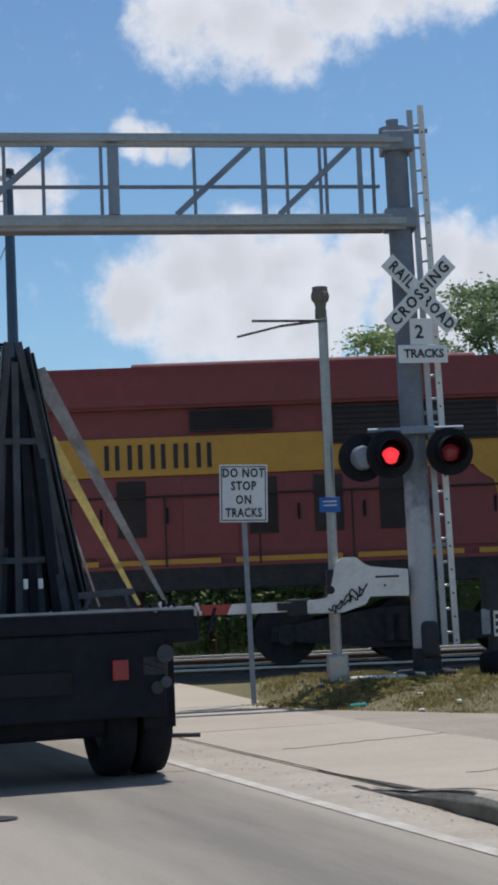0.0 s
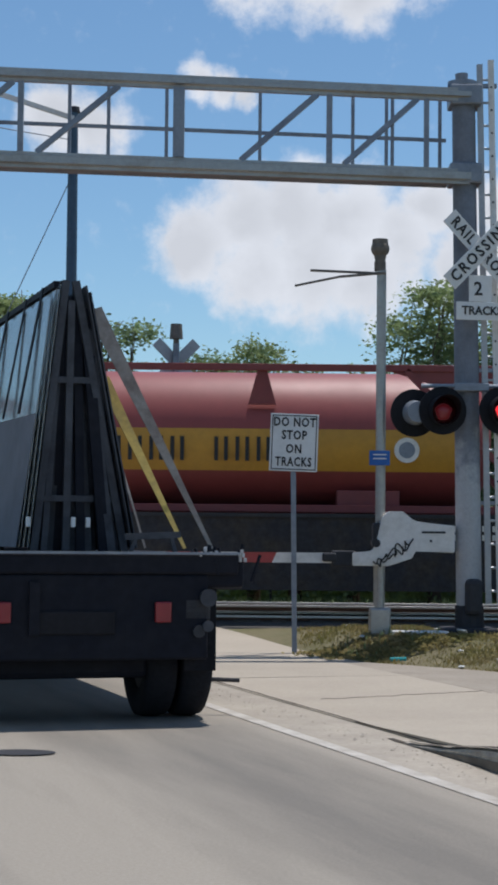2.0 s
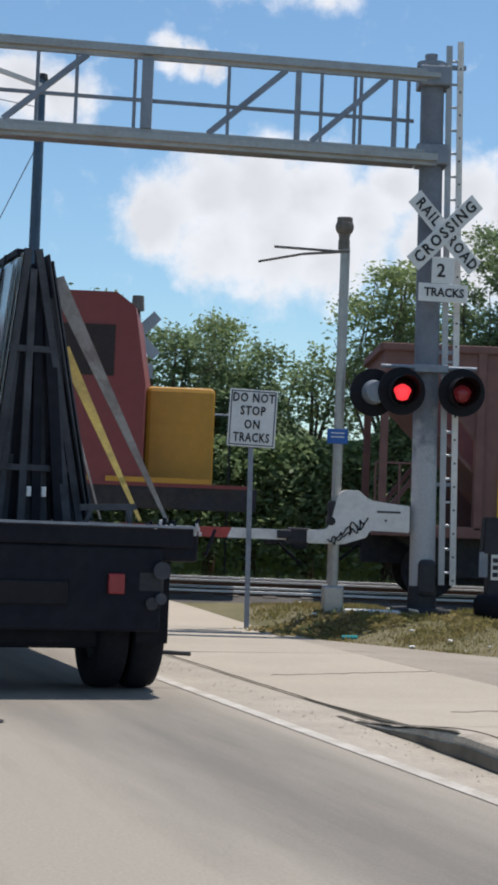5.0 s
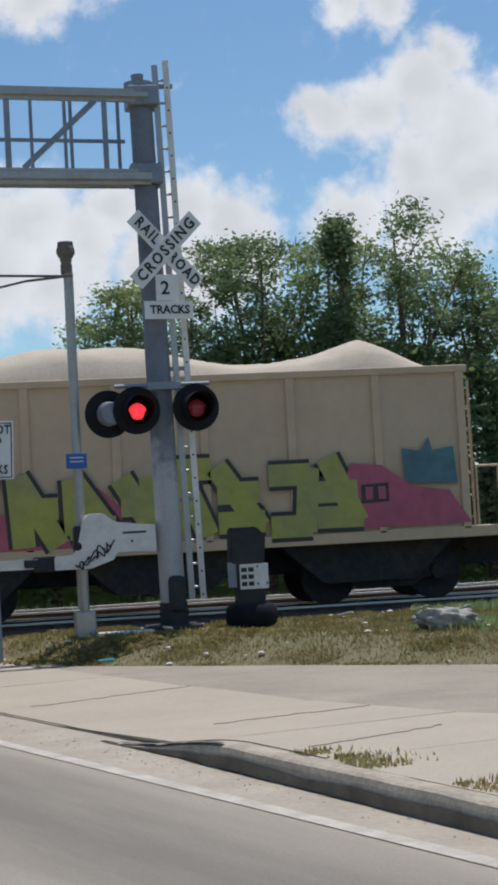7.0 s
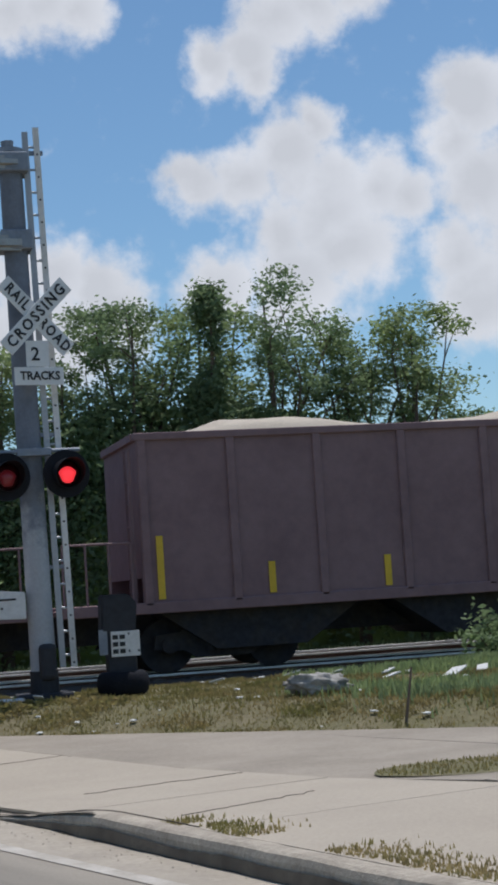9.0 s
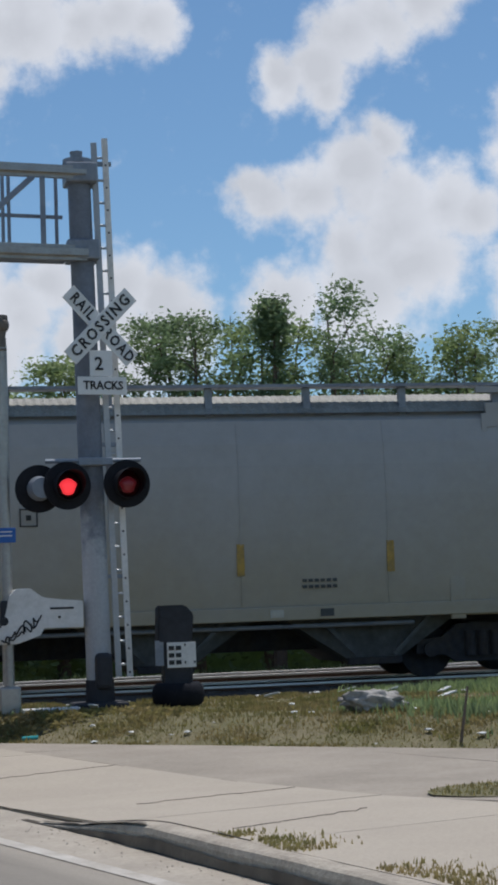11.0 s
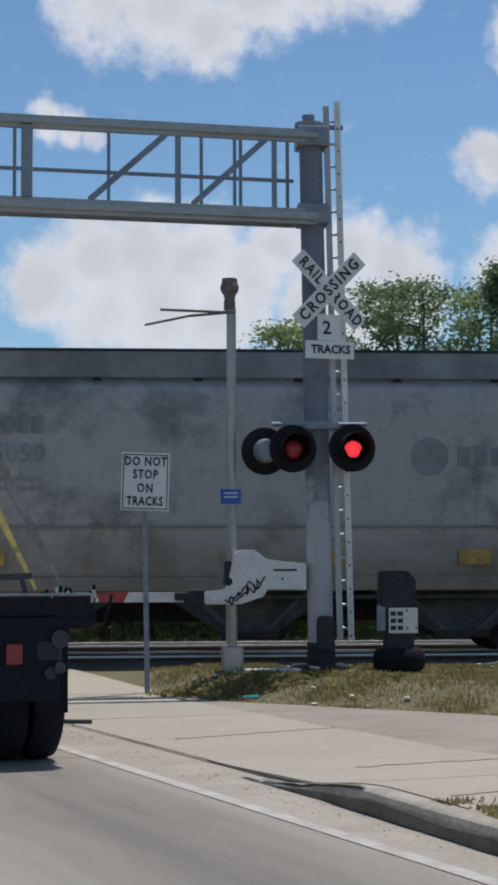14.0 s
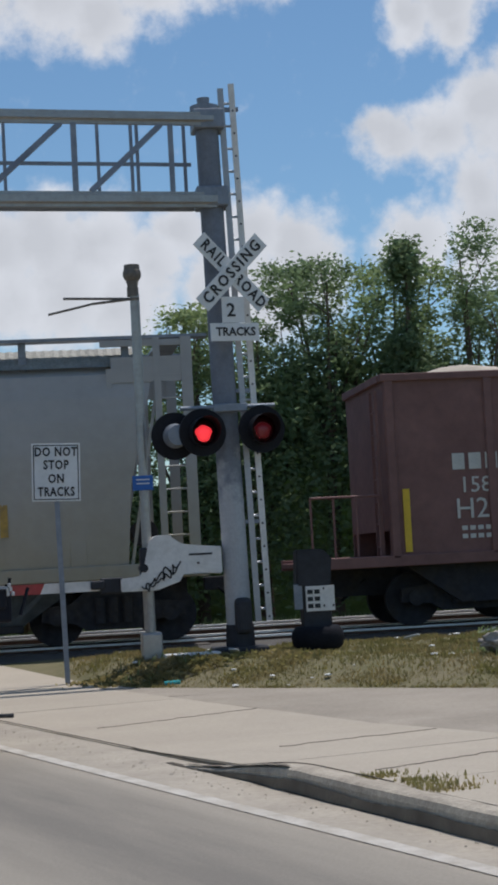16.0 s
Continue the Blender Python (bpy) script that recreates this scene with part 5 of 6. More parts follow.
    plank(bm, (-0.11, 0.62, 3.47), (-0.11, 5.5, 3.47), 0.07, 0.05, (1, 0, 0))
    part("top_padding", bm, M_TRUCK, r, "dark padding along the rack's top")
    for y, w in ((0.95, 0.07), (1.7, 0.05), (2.6, 0.07), (3.7, 0.06)):
        bm = B()
        plank(bm, (-0.17, y, 3.48), (-0.335, y + 0.12, 2.45), w, 0.012, (0, 1, 0))
        part("strap", bm, M_TRUCK, r)
    for k, (a, b, w0, w1, m) in enumerate((((0.21, 0.75, 3.30), (1.12, 0.35, 1.36), 0.13, 0.025, M_STRAP_G), ((0.33, 0.9, 2.75), (0.88, 0.3, 1.36), 0.10, 0.025, M_STRAP_Y),
                                           ((0.36, 0.7, 2.3), (0.58, 0.4, 1.36), 0.02, 0.015, M_STRAP_G))):
        bm = B()
        a, b = Vector(a), Vector(b)
        vs = [bm.verts.new(p + Vector((w * i, 0.006 * j, w * i * 0.35))) for p, w in ((a, w0 / 2), (b, w1 / 2)) for i, j in ((-1, -1), (1, -1), (1, 1), (-1, 1))]
        for f in ((0, 1, 2, 3), (7, 6, 5, 4), (0, 4, 5, 1), (1, 5, 6, 2), (2, 6, 7, 3), (3, 7, 4, 0)):
            bm.faces.new([vs[i] for i in f])
        part("tie_strap", bm, m, t, "taut webbing strap")
    return t


build_truck()


# ---- the freight train; each car in its own space: x along the track, y across, z above the rail ----
CARS, WHEELS = [], []


def car_thing(name, label, category, start):
    c = thing(name, label, category, pose(start, TRACK_Y, RAIL_Z), group="cars of the freight train")
    CARS.append((c, start))
    return c


def bogie(car, x, axles=2, gap=1.78, r=0.44, light=False):
    b = new("bogie")
    b.parent = car
    b.location = (x, 0, 0)
    span = gap * (axles - 1)
    for y in (-1.02, 1.02):
        bm = B()
        h = span / 2
        slab(bm, [(-h - 0.25, 0.40), (-h - 0.22, 0.62), (-h + 0.2, 0.66), (-0.42, 0.86), (0.42, 0.86), (h - 0.2, 0.66), (h + 0.22, 0.62), (h + 0.25, 0.40), (h - 0.25, 0.36),
                  (0.45, 0.24), (-0.45, 0.24), (-h + 0.25, 0.36)], y - 0.07, y + 0.07)
        for k in range(3):
            rod(bm, (-0.22 + 0.22 * k, y - 0.09, 0.34), (-0.22 + 0.22 * k, y - 0.09, 0.74), 0.085, n=10)
        for k in range(axles):
            rod(bm, (-h + gap * k, y - 0.12, 0.46), (-h + gap * k, y + 0.1, 0.46), 0.13, n=14)
        part("side_frame", bm, M_UNDER, b)
    bm = B()
    box(bm, -0.2, 0.2, -1.0, 1.0, 0.5, 0.9, 0.03)
    part("bolster", bm, M_UNDER, b)
    for k in range(axles):
        w = B()
        for y in (-0.75, 0.75):
            rod(w, (0, y - 0.065, 0), (0, y + 0.065, 0), r, n=32)
            rod(w, (0, y - 0.09 * math.copysign(1, -y), 0), (0, y + 0.03, 0), 0.16, n=14)
        rod(w, (0, -0.95, 0), (0, 0.95, 0), 0.08, n=10)
        ws = part("wheelset", w, M_UNDER, b)
        ws.location = (-span / 2 + gap * k, 0, r)
        WHEELS.append((ws, r))
    return b


def couplers(car, length, z=0.85):
    for x, d in ((0, -1), (length, 1)):
        bm = B()
        box(bm, min(x, x + d * 0.55), max(x, x + d * 0.55), -0.09, 0.09, z - 0.1, z + 0.12, 0.02)
        box(bm, min(x + d * 0.45, x + d * 0.7), max(x + d * 0.45, x + d * 0.7), -0.15, 0.15, z - 0.16, z + 0.16, 0.04)
        part("coupler", bm, M_UNDER, car)
        bm = B()
        rod(bm, (x + d * 0.2, -0.3, z - 0.05), (x + d * 0.6, -0.2, z - 0.4), 0.025, n=6)
        part("brake_hose", bm, M_RUBBER, car)


def ladder(car, x, y, z0, z1, material, w=0.42, across="x"):
    bm = B()
    u = Vector((1, 0, 0)) if across == "x" else Vector((0, 1, 0))
    for s in (-1, 1):
        p = Vector((x, y, 0)) + u * (s * w / 2)
        plank(bm, p + Vector((0, 0, z0)), p + Vector((0, 0, z1)), 0.045, 0.03, (1, 0, 0))
    n = int((z1 - z0) / 0.36)
    for k in range(n):
        z = z0 + 0.2 + 0.36 * k
        rod(bm, Vector((x, y, z)) - u * w / 2, Vector((x, y, z)) + u * w / 2, 0.014, n=6)
    part("ladder", bm, material, car)


def handrail(car, x0, x1, y, z0, z1, material, n=2):
    bm = B()
    rod(bm, (x0, y, z1), (x1, y, z1), 0.02, n=6)
    for k in range(n):
        x = x0 + (x1 - x0) * k / max(1, n - 1)
        rod(bm, (x, y, z0), (x, y, z1), 0.02, n=6)
    part("handrail", bm, material, car)


def locomotive(start, turned, label):
    """Diesel locomotive; its radiator end is at high x."""
    L = 22.6
    c = car_thing("locomotive", label, "locomotive", start)
    o = new("carbody")
    o.parent = c
    o["label"] = "red and yellow locomotive body"
    if turned:
        o.matrix_basis = pose(L, 0, 0, 0, 0, 180)
    hx = L - 1.75  # end of the hood
    bm = B()
    box(bm, 0.2, L - 0.1, -1.5, 1.5, 1.25, 1.62, 0.02)
    part("frame_sill", bm, M_UNDER, o)
    for y in (-1.515, 1.515):
        bm = B()
        for k in range(11):
            x0 = 0.9 + k * 1.9
            box(bm, x0, x0 + 1.66, y - 0.012, y + 0.012, 1.66, 1.74)
        part("sill_stripe", bm, M_LOCO_YELLOW, o)
        bm = B()
        box(bm, 0.3, L - 0.2, min(y, y * 0.98), max(y, y * 0.98), 1.60, 1.655)
        part("walkway_edge", bm, M_LOCO_RED, o)
    bm = B()
    box(bm, 4.6, hx, -1.42, 1.42, 1.62, 3.05, 0.02)
    part("hood", bm, M_LOCO_RED, o)
    bm = B()
    box(bm, 4.6, hx + 0.005, -1.45, 1.45, 3.05, 3.66, 0.01)
    part("yellow_band", bm, M_LOCO_YELLOW, o)
    bm = B()
    slab(bm, [(4.6, 3.66), (hx, 3.66), (hx, 4.05), (hx + 0.05, 4.08), (hx + 0.05, 4.62), (hx - 0.2, 4.78), (4.6, 4.78)], -1.40, 1.40)
    part("upper_hood", bm, M_LOCO_RED, o)
    bm = B()
    slab(bm, [(hx - 8.6, 4.10), (hx + 0.1, 4.10), (hx + 0.1, 4.66), (hx - 8.2, 4.66), (hx - 8.6, 4.5)], -1.58, 1.58)
    bmesh.ops.bevel(bm, geom=bm.edges[:], offset=0.05, segments=2, affect="EDGES")
    part("radiator_wing", bm, M_LOCO_RED, o, "overhanging red radiator housing")
    bm = B()
    box(bm, hx - 6.3, hx - 0.8, -1.2, 1.2, 4.62, 4.86, 0.04)
    part("roof_hatch", bm, M_ROOF_RED, o, "sun-faded roof hatch")
    bm = B()
    box(bm, 6.0, 10.5, -1.15, 1.15, 4.74, 4.90, 0.05)
    part("roof_hatch", bm, M_ROOF_RED, o, "sun-faded roof hatch")
    for y in (-1, 1):
        for x0, x1, z0, z1 in ((hx - 3.25, hx - 1.9, 3.45, 4.06), (hx - 1.82, hx - 0.55, 3.45, 4.06), (hx - 5.4, hx - 4.1, 3.72, 4.06), (6.3, 7.6, 3.7, 4.4)):
            g = new("grille")
            g.parent = o
            bm = B()
            box(bm, x0, x1, y * 1.47 - 0.02, y * 1.47 + 0.02, z0, z1)
            part("screen", bm, M_GRILLE, g)
            bm = B()
            for k in range(7):
                z = z0 + 0.05 + (z1 - z0 - 0.1) * k / 6
                box(bm, x0, x1, y * 1.49 - 0.006, y * 1.49 + 0.006, z - 0.008, z + 0.008)
            part("slat", bm, M_BLACK, g)
        for k in range(15):
            x = 5.0 + k * 1.03
            bm = B()
            dark = k % 2 == 1 or k in (12,)
            box(bm, x, x + (0.45 if dark else 0.86), y * 1.435 - 0.012, y * 1.435 + 0.012, 1.80 if not dark else 2.1, 2.98, 0.006)
            part("hood_door", bm, M_GRILLE if dark else M_LOCO_RED, o, "dark louvred door" if dark else "")
            bm = B()
            box(bm, x + 0.76, x + 0.80, y * 1.455 - 0.01, y * 1.455 + 0.01, 2.3, 2.55)
            part("latch", bm, M_BLACK, o)
        bm = B()
        rod(bm, (4.8, y * 1.56, 2.72), (hx + 0.2, y * 1.56, 2.72), 0.02, n=6)
        for k in range(12):
            rod(bm, (4.8 + k * 1.46, y * 1.56, 1.62), (4.8 + k * 1.46, y * 1.56, 2.72), 0.018, n=6)
        part("handrail", bm, M_GRILLE, o)
        bm = B()
        slab(bm, [(hx - 0.38, 1.66), (hx + 0.006, 1.66), (hx + 0.006, 3.06), (hx - 0.98, 3.06), (hx - 0.86, 2.92), (hx - 0.66, 2.80)], y * 1.452 - 0.012, y * 1.452 + 0.012)
        part("corner_panel", bm, M_LOCO_YELLOW, o, "yellow corner panel")
        bm = B()
        box(bm, hx - 1.0, hx + 0.008, y * 1.455 - 0.008, y * 1.455 + 0.008, 3.64, 3.68)
        part("white_line", bm, M_WHITE_OLD, o, "thin white line above the band")
        for k in range(3):
            bm = B()
            box(bm, hx - 0.62 + 0.13 * k, hx - 0.53 + 0.13 * k, y * 1.425 - 0.03, y * 1.425 + 0.03, 3.80, 3.97)
            part("number_bar", bm, M_GALV, o)
        # railway name as plain bars on the band
        for count, x0 in ((7, 6.9), (4, 10.8), (5, hx - 6.75)):
            for k in range(count):
                for dx in (0.0, 0.165):
                    bm = B()
                    box(bm, x0 + 0.36 * k + dx, x0 + 0.36 * k + dx + 0.07, y * 1.457 - 0.006, y * 1.457 + 0.006, 3.16, 3.55)
                    part("name_bar", bm, M_INK, o)
    # radiator end
    bm = B()
    box(bm, hx, hx + 0.03, -0.9, 0.9, 1.7, 3.9, 0.02)
    part("end_door", bm, M_LOCO_YELLOW, o, "yellow end of the hood")
    bm = B()
    for k in range(4):
        box(bm, hx + 0.004, hx + 0.012, -1.3, -0.2 + 0.1 * k, 2.5 + 0.12 * k, 2.56 + 0.12 * k)
    part("warning_bars", bm, M_INK, o)
    bm = B()
    box(bm, hx + 0.04, hx + 0.2, -0.5, 0.5, 3.9, 4.62, 0.05)
    part("headlight_housing", bm, M_GRILLE, o, "dark headlight housing")
    bm = B()
    box(bm, hx, L - 0.05, -1.5, 1.5, 1.50, 1.62, 0.01)
    part("end_platform", bm, M_UNDER, o)
    for y in (-1.45, 1.45):
        bm = B()
        for k in range(4):
            box(bm, L - 1.1, L - 0.45, min(y, y * 0.8), max(y, y * 0.8), 0.45 + 0.3 * k, 0.48 + 0.3 * k)
        box(bm, L - 1.12, L - 1.09, min(y, y * 0.8), max(y, y * 0.8), 0.4, 1.6)
        box(bm, L - 0.46, L - 0.43, min(y, y * 0.8), max(y, y * 0.8), 0.4, 1.6)
        part("steps", bm, M_UNDER, o)
        bm = B()
        for x in (L - 1.1, L - 0.4):
            rod(bm, (x, y, 0.6), (x, y, 2.75), 0.02, n=6)
        part("grab_rail", bm, M_LOCO_YELLOW, o, "yellow grab rails")
    bm = B()
    rod(bm, (L - 0.2, -1.4, 2.6), (L - 0.2, 1.4, 2.6), 0.02, n=6)
    for y in (-1.4, -0.5, 0.5, 1.4):
        rod(bm, (L - 0.2, y, 1.6), (L - 0.2, y, 2.6), 0.02, n=6)
    part("end_rail", bm, M_GALV, o)
    bm = B()
    for k in range(16):
        a0, a1 = 2 * math.pi * k / 16, 2 * math.pi * (k + 1) / 16
        rod(bm, (hx + 0.75 + 0.26 * math.cos(a0), -1.3, 2.15 + 0.26 * math.sin(a0)), (hx + 0.75 + 0.26 * math.cos(a1), -1.3, 2.15 + 0.26 * math.sin(a1)), 0.016, n=6)
    for k in range(5):
        a0 = 2 * math.pi * k / 5
        rod(bm, (hx + 0.75, -1.3, 2.15), (hx + 0.75 + 0.26 * math.cos(a0), -1.3, 2.15 + 0.26 * math.sin(a0)), 0.012, n=6)
    rod(bm, (hx + 0.75, -1.3, 2.15), (hx + 0.75, -0.9, 2.15), 0.03, n=8)
    rod(bm, (hx + 0.75, -0.9, 2.2), (hx + 0.75, -0.9, 1.6), 0.05, n=8)
    part("brake_wheel", bm, M_GALV, o, "spoked hand brake wheel")
    bm = B()
    pts = [Vector((hx + 0.1 + 0.55 * math.sin(k / 10 * math.pi / 2), -1.46, 2.95 - 1.2 * (1 - math.cos(k / 10 * math.pi / 2)))) for k in range(11)]
    for p, q in zip(pts, pts[1:]):
        rod(bm, p, q, 0.018, n=6)
    part("curved_grab_rail", bm, M_WHITE_OLD, o, "white curved grab rail")
    # cab
    bm = B()
    slab(bm, [(2.0, 1.62), (4.6, 1.62), (4.6, 4.62), (2.5, 4.62), (2.2, 4.4), (2.0, 3.2)], -1.5, 1.5)
    part("cab", bm, M_LOCO_RED, o)
    bm = B()
    for y in (-1.505, 1.505):
        box(bm, 2.5, 4.3, y - 0.01, y + 0.01, 3.3, 4.1, 0.0)
    part("cab_window", bm, M_GRILLE, o)
    bm = B()
    box(bm, 0.9, 2.0, -1.0, 1.0, 1.62, 3.2, 0.08)
    part("nose", bm, M_LOCO_YELLOW, o)
    bm = B()
    slab(bm, [(8.0, 1.3), (14.6, 1.3), (14.4, 0.55), (14.0, 0.35), (8.6, 0.35), (8.2, 0.55)], -1.35, 1.35)
    part("fuel_tank", bm, M_UNDER, o)
    bm = B()
    for y in (-1.3, 1.3):
        rod(bm, (7.7, y, 1.0), (5.9, y, 1.0), 0.17, n=12)
    part("air_tank", bm, M_UNDER, o)
    for x in (3.9, L - 3.9):
        bogie(c, x, 3, 1.85, 0.5)
    couplers(c, L)
    return c


def tank_flat(start):
    L = 21.0
    c = car_thing("tank_flatcar", "dark flatcar carrying a tank container", "flatcar", start)
    bm = B()
    slab(bm, [(0.3, 1.0), (3.9, 0.95), (4.4, 0.42), (L - 4.4, 0.42), (L - 3.9, 0.95), (L - 0.3, 1.0), (L - 0.3, 1.62), (0.3, 1.62)], -1.45, 1.45)
    part("deck", bm, M_UNDER, c)
    bm = B()
    for y in (-1.47, 1.47):
        box(bm, 0.3, L - 0.3, y - 0.02, y + 0.02, 1.56, 1.62)
    part("deck_edge", bm, M_TAR, c)
    bars(3, 0.2, 0.3, 0.08, 0.78, -1.46, 1.14, M_YELLOW_MARK, c, "mark_bar")
    words("311", 0.42, pose(2.32, -1.462, 1.29), M_YELLOW_MARK, c)
    for z in (1.36, 1.22):
        bars(11, 0.11, 0.09, 0.05, 14.7, -1.46, z, M_STENCIL, c, "notice_bar")
    bm = B()
    box(bm, L - 2.6, L - 1.9, -1.465, -1.455, 1.1, 1.36)
    part("notice_plate", bm, M_GRILLE, c)
    bm = B()
    for x0, x1, z0, z1 in ((L - 2.62, L - 1.88, 1.36, 1.38), (L - 2.62, L - 1.88, 1.08, 1.10), (L - 2.62, L - 2.6, 1.1, 1.36), (L - 1.9, L - 1.88, 1.1, 1.36), (L - 2.4, L - 2.36, 1.14, 1.32), (L - 2.2, L - 2.16, 1.14, 1.32)):
        box(bm, x0, x1, -1.475, -1.462, z0, z1)
    part("plate_border", bm, M_STENCIL, c)
    bm = B()
    box(bm, 7.25, 7.69, -1.52, -1.46, 1.18, 1.50, 0.01)
    part("white_box", bm, M_WHITE_OLD, c, "small white box on the side")
    for x0, w, m in ((L - 4.5, 0.38, M_GALV), (L - 3.65, 0.75, M_GALV_WARM)):
        bm = B()
        box(bm, x0, x0 + w, -1.3, -0.4, 1.62, 2.2, 0.03)
        part("equipment_box", bm, m, c)
    for x in (0.5, L - 0.5):
        bm = B()
        for y in (-1.4, 1.4):
            rod(bm, (x, y, 1.0), (x, y, 2.75), 0.02, n=6)
        rod(bm, (x, -1.4, 2.75), (x, 1.4, 2.75), 0.02, n=6)
        part("end_rail", bm, M_GALV, c)
    for x in (2.4, L - 2.4):
        bogie(c, x)
    couplers(c, L)
    # the container stands on the flatcar
    t0, T = 3.25, 13.1
    k = thing("tank_container", "red tank container with yellow band in a red corner frame", "tank container", pose(start + t0, TRACK_Y, RAIL_Z), group="cars of the freight train")
    CARS.append((k, start + t0))
    n, R, cz = 48, 1.11, 2.84
    bm = B()
    rings = []
    for x, r in ((0.55, 0.1), (0.6, 0.6), (0.75, 0.92), (1.0, 1.08), (1.2, R), (T - 1.2, R), (T - 1.0, 1.08), (T - 0.75, 0.92), (T - 0.6, 0.6), (T - 0.55, 0.1)):
        rings.append([bm.verts.new((x, r * math.cos(2 * math.pi * j / n), cz + r * math.sin(2 * math.pi * j / n))) for j in range(n)])
    for a, b in zip(rings, rings[1:]):
        for j in range(n):
            bm.faces.new((a[j], a[(j + 1) % n], b[(j + 1) % n], b[j]))
    for rg in (rings[0], rings[-1]):
        bm.faces.new(rg)
    part("tank", bm, mat("glossy_red_tank_paint", (0.29, 0.06, 0.055), 0.5, var=0.08, grain=5, bump=0.02, col2=(0.24, 0.052, 0.05), patch=0.8, spread=0.3), k, smooth=True)
    for side in (-1, 1):
        bm = B()
        prev = None
        a0, a1 = math.asin((2.30 - cz) / (R + 0.01)), math.asin((2.96 - cz) / (R + 0.01))
        for j in range(9):
            a = a0 + (a1 - a0) * j / 8
            row = [bm.verts.new((x, side * (R + 0.012) * math.cos(a), cz + (R + 0.012) * math.sin(a))) for x in (1.05, T - 1.05)]
            if prev:
                bm.faces.new((prev[0], prev[1], row[1], row[0]))
            prev = row
        part("yellow_band", bm, M_LOCO_YELLOW, k, smooth=True)
        y = side * (R + 0.012)
        for cnt, x0 in ((7, 3.5), (4, 6.35), (5, 8.05)):
            for j in range(cnt):
                for dx in (0.0, 0.155):
                    bm = B()
                    x = x0 + 0.335 * j + dx
                    box(bm, x, x + 0.06, y - 0.02, y + 0.012, 2.45, 2.83)
                    part("name_bar", bm, M_INK, k)
        for x in (2.2, T - 2.0):
            bm = B()
            rod(bm, (x, y - side * 0.03, 2.64), (x, y + side * 0.012, 2.64), 0.2, n=24)
            seal = part("seal", bm, M_WHITE_OLD, k, "round pale emblem")
            bm = B()
            rod(bm, (x, y, 2.64), (x, y + side * 0.016, 2.64), 0.13, n=20)
            part("seal_centre", bm, M_GALV, seal)
    for x in (0.08, T - 0.08):
        bm = B()
        for y in (-1.15, 1.15):
            box(bm, x - 0.08, x + 0.08, y - 0.08, y + 0.08, 1.64, 4.0, 0.01)
        for z in (1.70, 3.94):
            box(bm, x - 0.07, x + 0.07, -1.15, 1.15, z - 0.06, z + 0.06)
        part("corner_frame", bm, M_LOCO_RED, k)
    for y in (-1.15, 1.15):
        bm = B()
        box(bm, 0, T, y - 0.05, y + 0.05, 3.88, 3.99, 0.01)
        box(bm, 0, T, y - 0.05, y + 0.05, 1.64, 1.76, 0.01)
        part("side_beam", bm, M_LOCO_RED, k)
        for x, d in ((0.12, 1), (T - 0.12, -1)):
            bm = B()
            plank(bm, (x, y, 2.0), (x + d * 1.9, y, 3.9), 0.10, 0.10)
            slab(bm, [(x + d * 0.05, 3.9), (x + d * 2.2, 3.9), (x + d * 0.9, 3.5)], y - 0.02, y + 0.02)
            part("corner_brace", bm, M_LOCO_RED, k)
    for x in (4.3, 8.8):
        bm = B()
        slab(bm, [(x - 0.06, 3.95), (x + 0.06, 3.95), (x + 0.22, 3.35), (x - 0.22, 3.35)], -1.12, -1.0)
        part("support_gusset", bm, M_LOCO_RED, k)
    bm = B()
    box(bm, 0.9, 1.35, -1.17, -1.14, 3.1, 3.3)
    part("notice_plate", bm, M_WHITE, k)
    for x in (2.6, 10.5):
        bm = B()
        box(bm, x - 0.5, x + 0.5, -1.0, 1.0, 1.62, 2.0, 0.02)
        part("saddle", bm, M_LOCO_RED, k)


def heap(car, x0, x1, z0, rise, seed):
    wave, phase, dip, wander, toe = (2.7, -4.1, 0.1, 0.5, 20.0) if seed == 3.0 else (1.15, seed, 0.26, 1.2, 14.0)
    bm = B()
    nx, ny = 110, 20
    rows = []
    for i in range(nx + 1):
        x = x0 + (x1 - x0) * i / nx
        row = []
        for j in range(ny + 1):
            y = -1.35 + 2.7 * j / ny
            edge = min(1.0, min(i, nx - i) / toe) * (1 - (y / 1.351) ** 2) ** 0.4
            hump = math.sin(math.pi * i / nx) ** 0.8 if seed == 1.0 else 1 - dip + dip * math.cos((x - x0) * wave + phase + wander * noise.noise((x * 0.5, seed, 0)))
            row.append(bm.verts.new((x, y, z0 + rise * edge * hump + 0.035 * noise.noise((x * 1.6, y * 1.6, seed)) + 0.012 * noise.noise((x * 9, y * 9, seed)))))
        rows.append(row)
    for a, b in zip(rows, rows[1:]):
        for j in range(ny):
            bm.faces.new((a[j], a[j + 1], b[j + 1], b[j]))
    part("stone_load", bm, M_STONE, car, "heaped pale crushed stone", smooth=True)


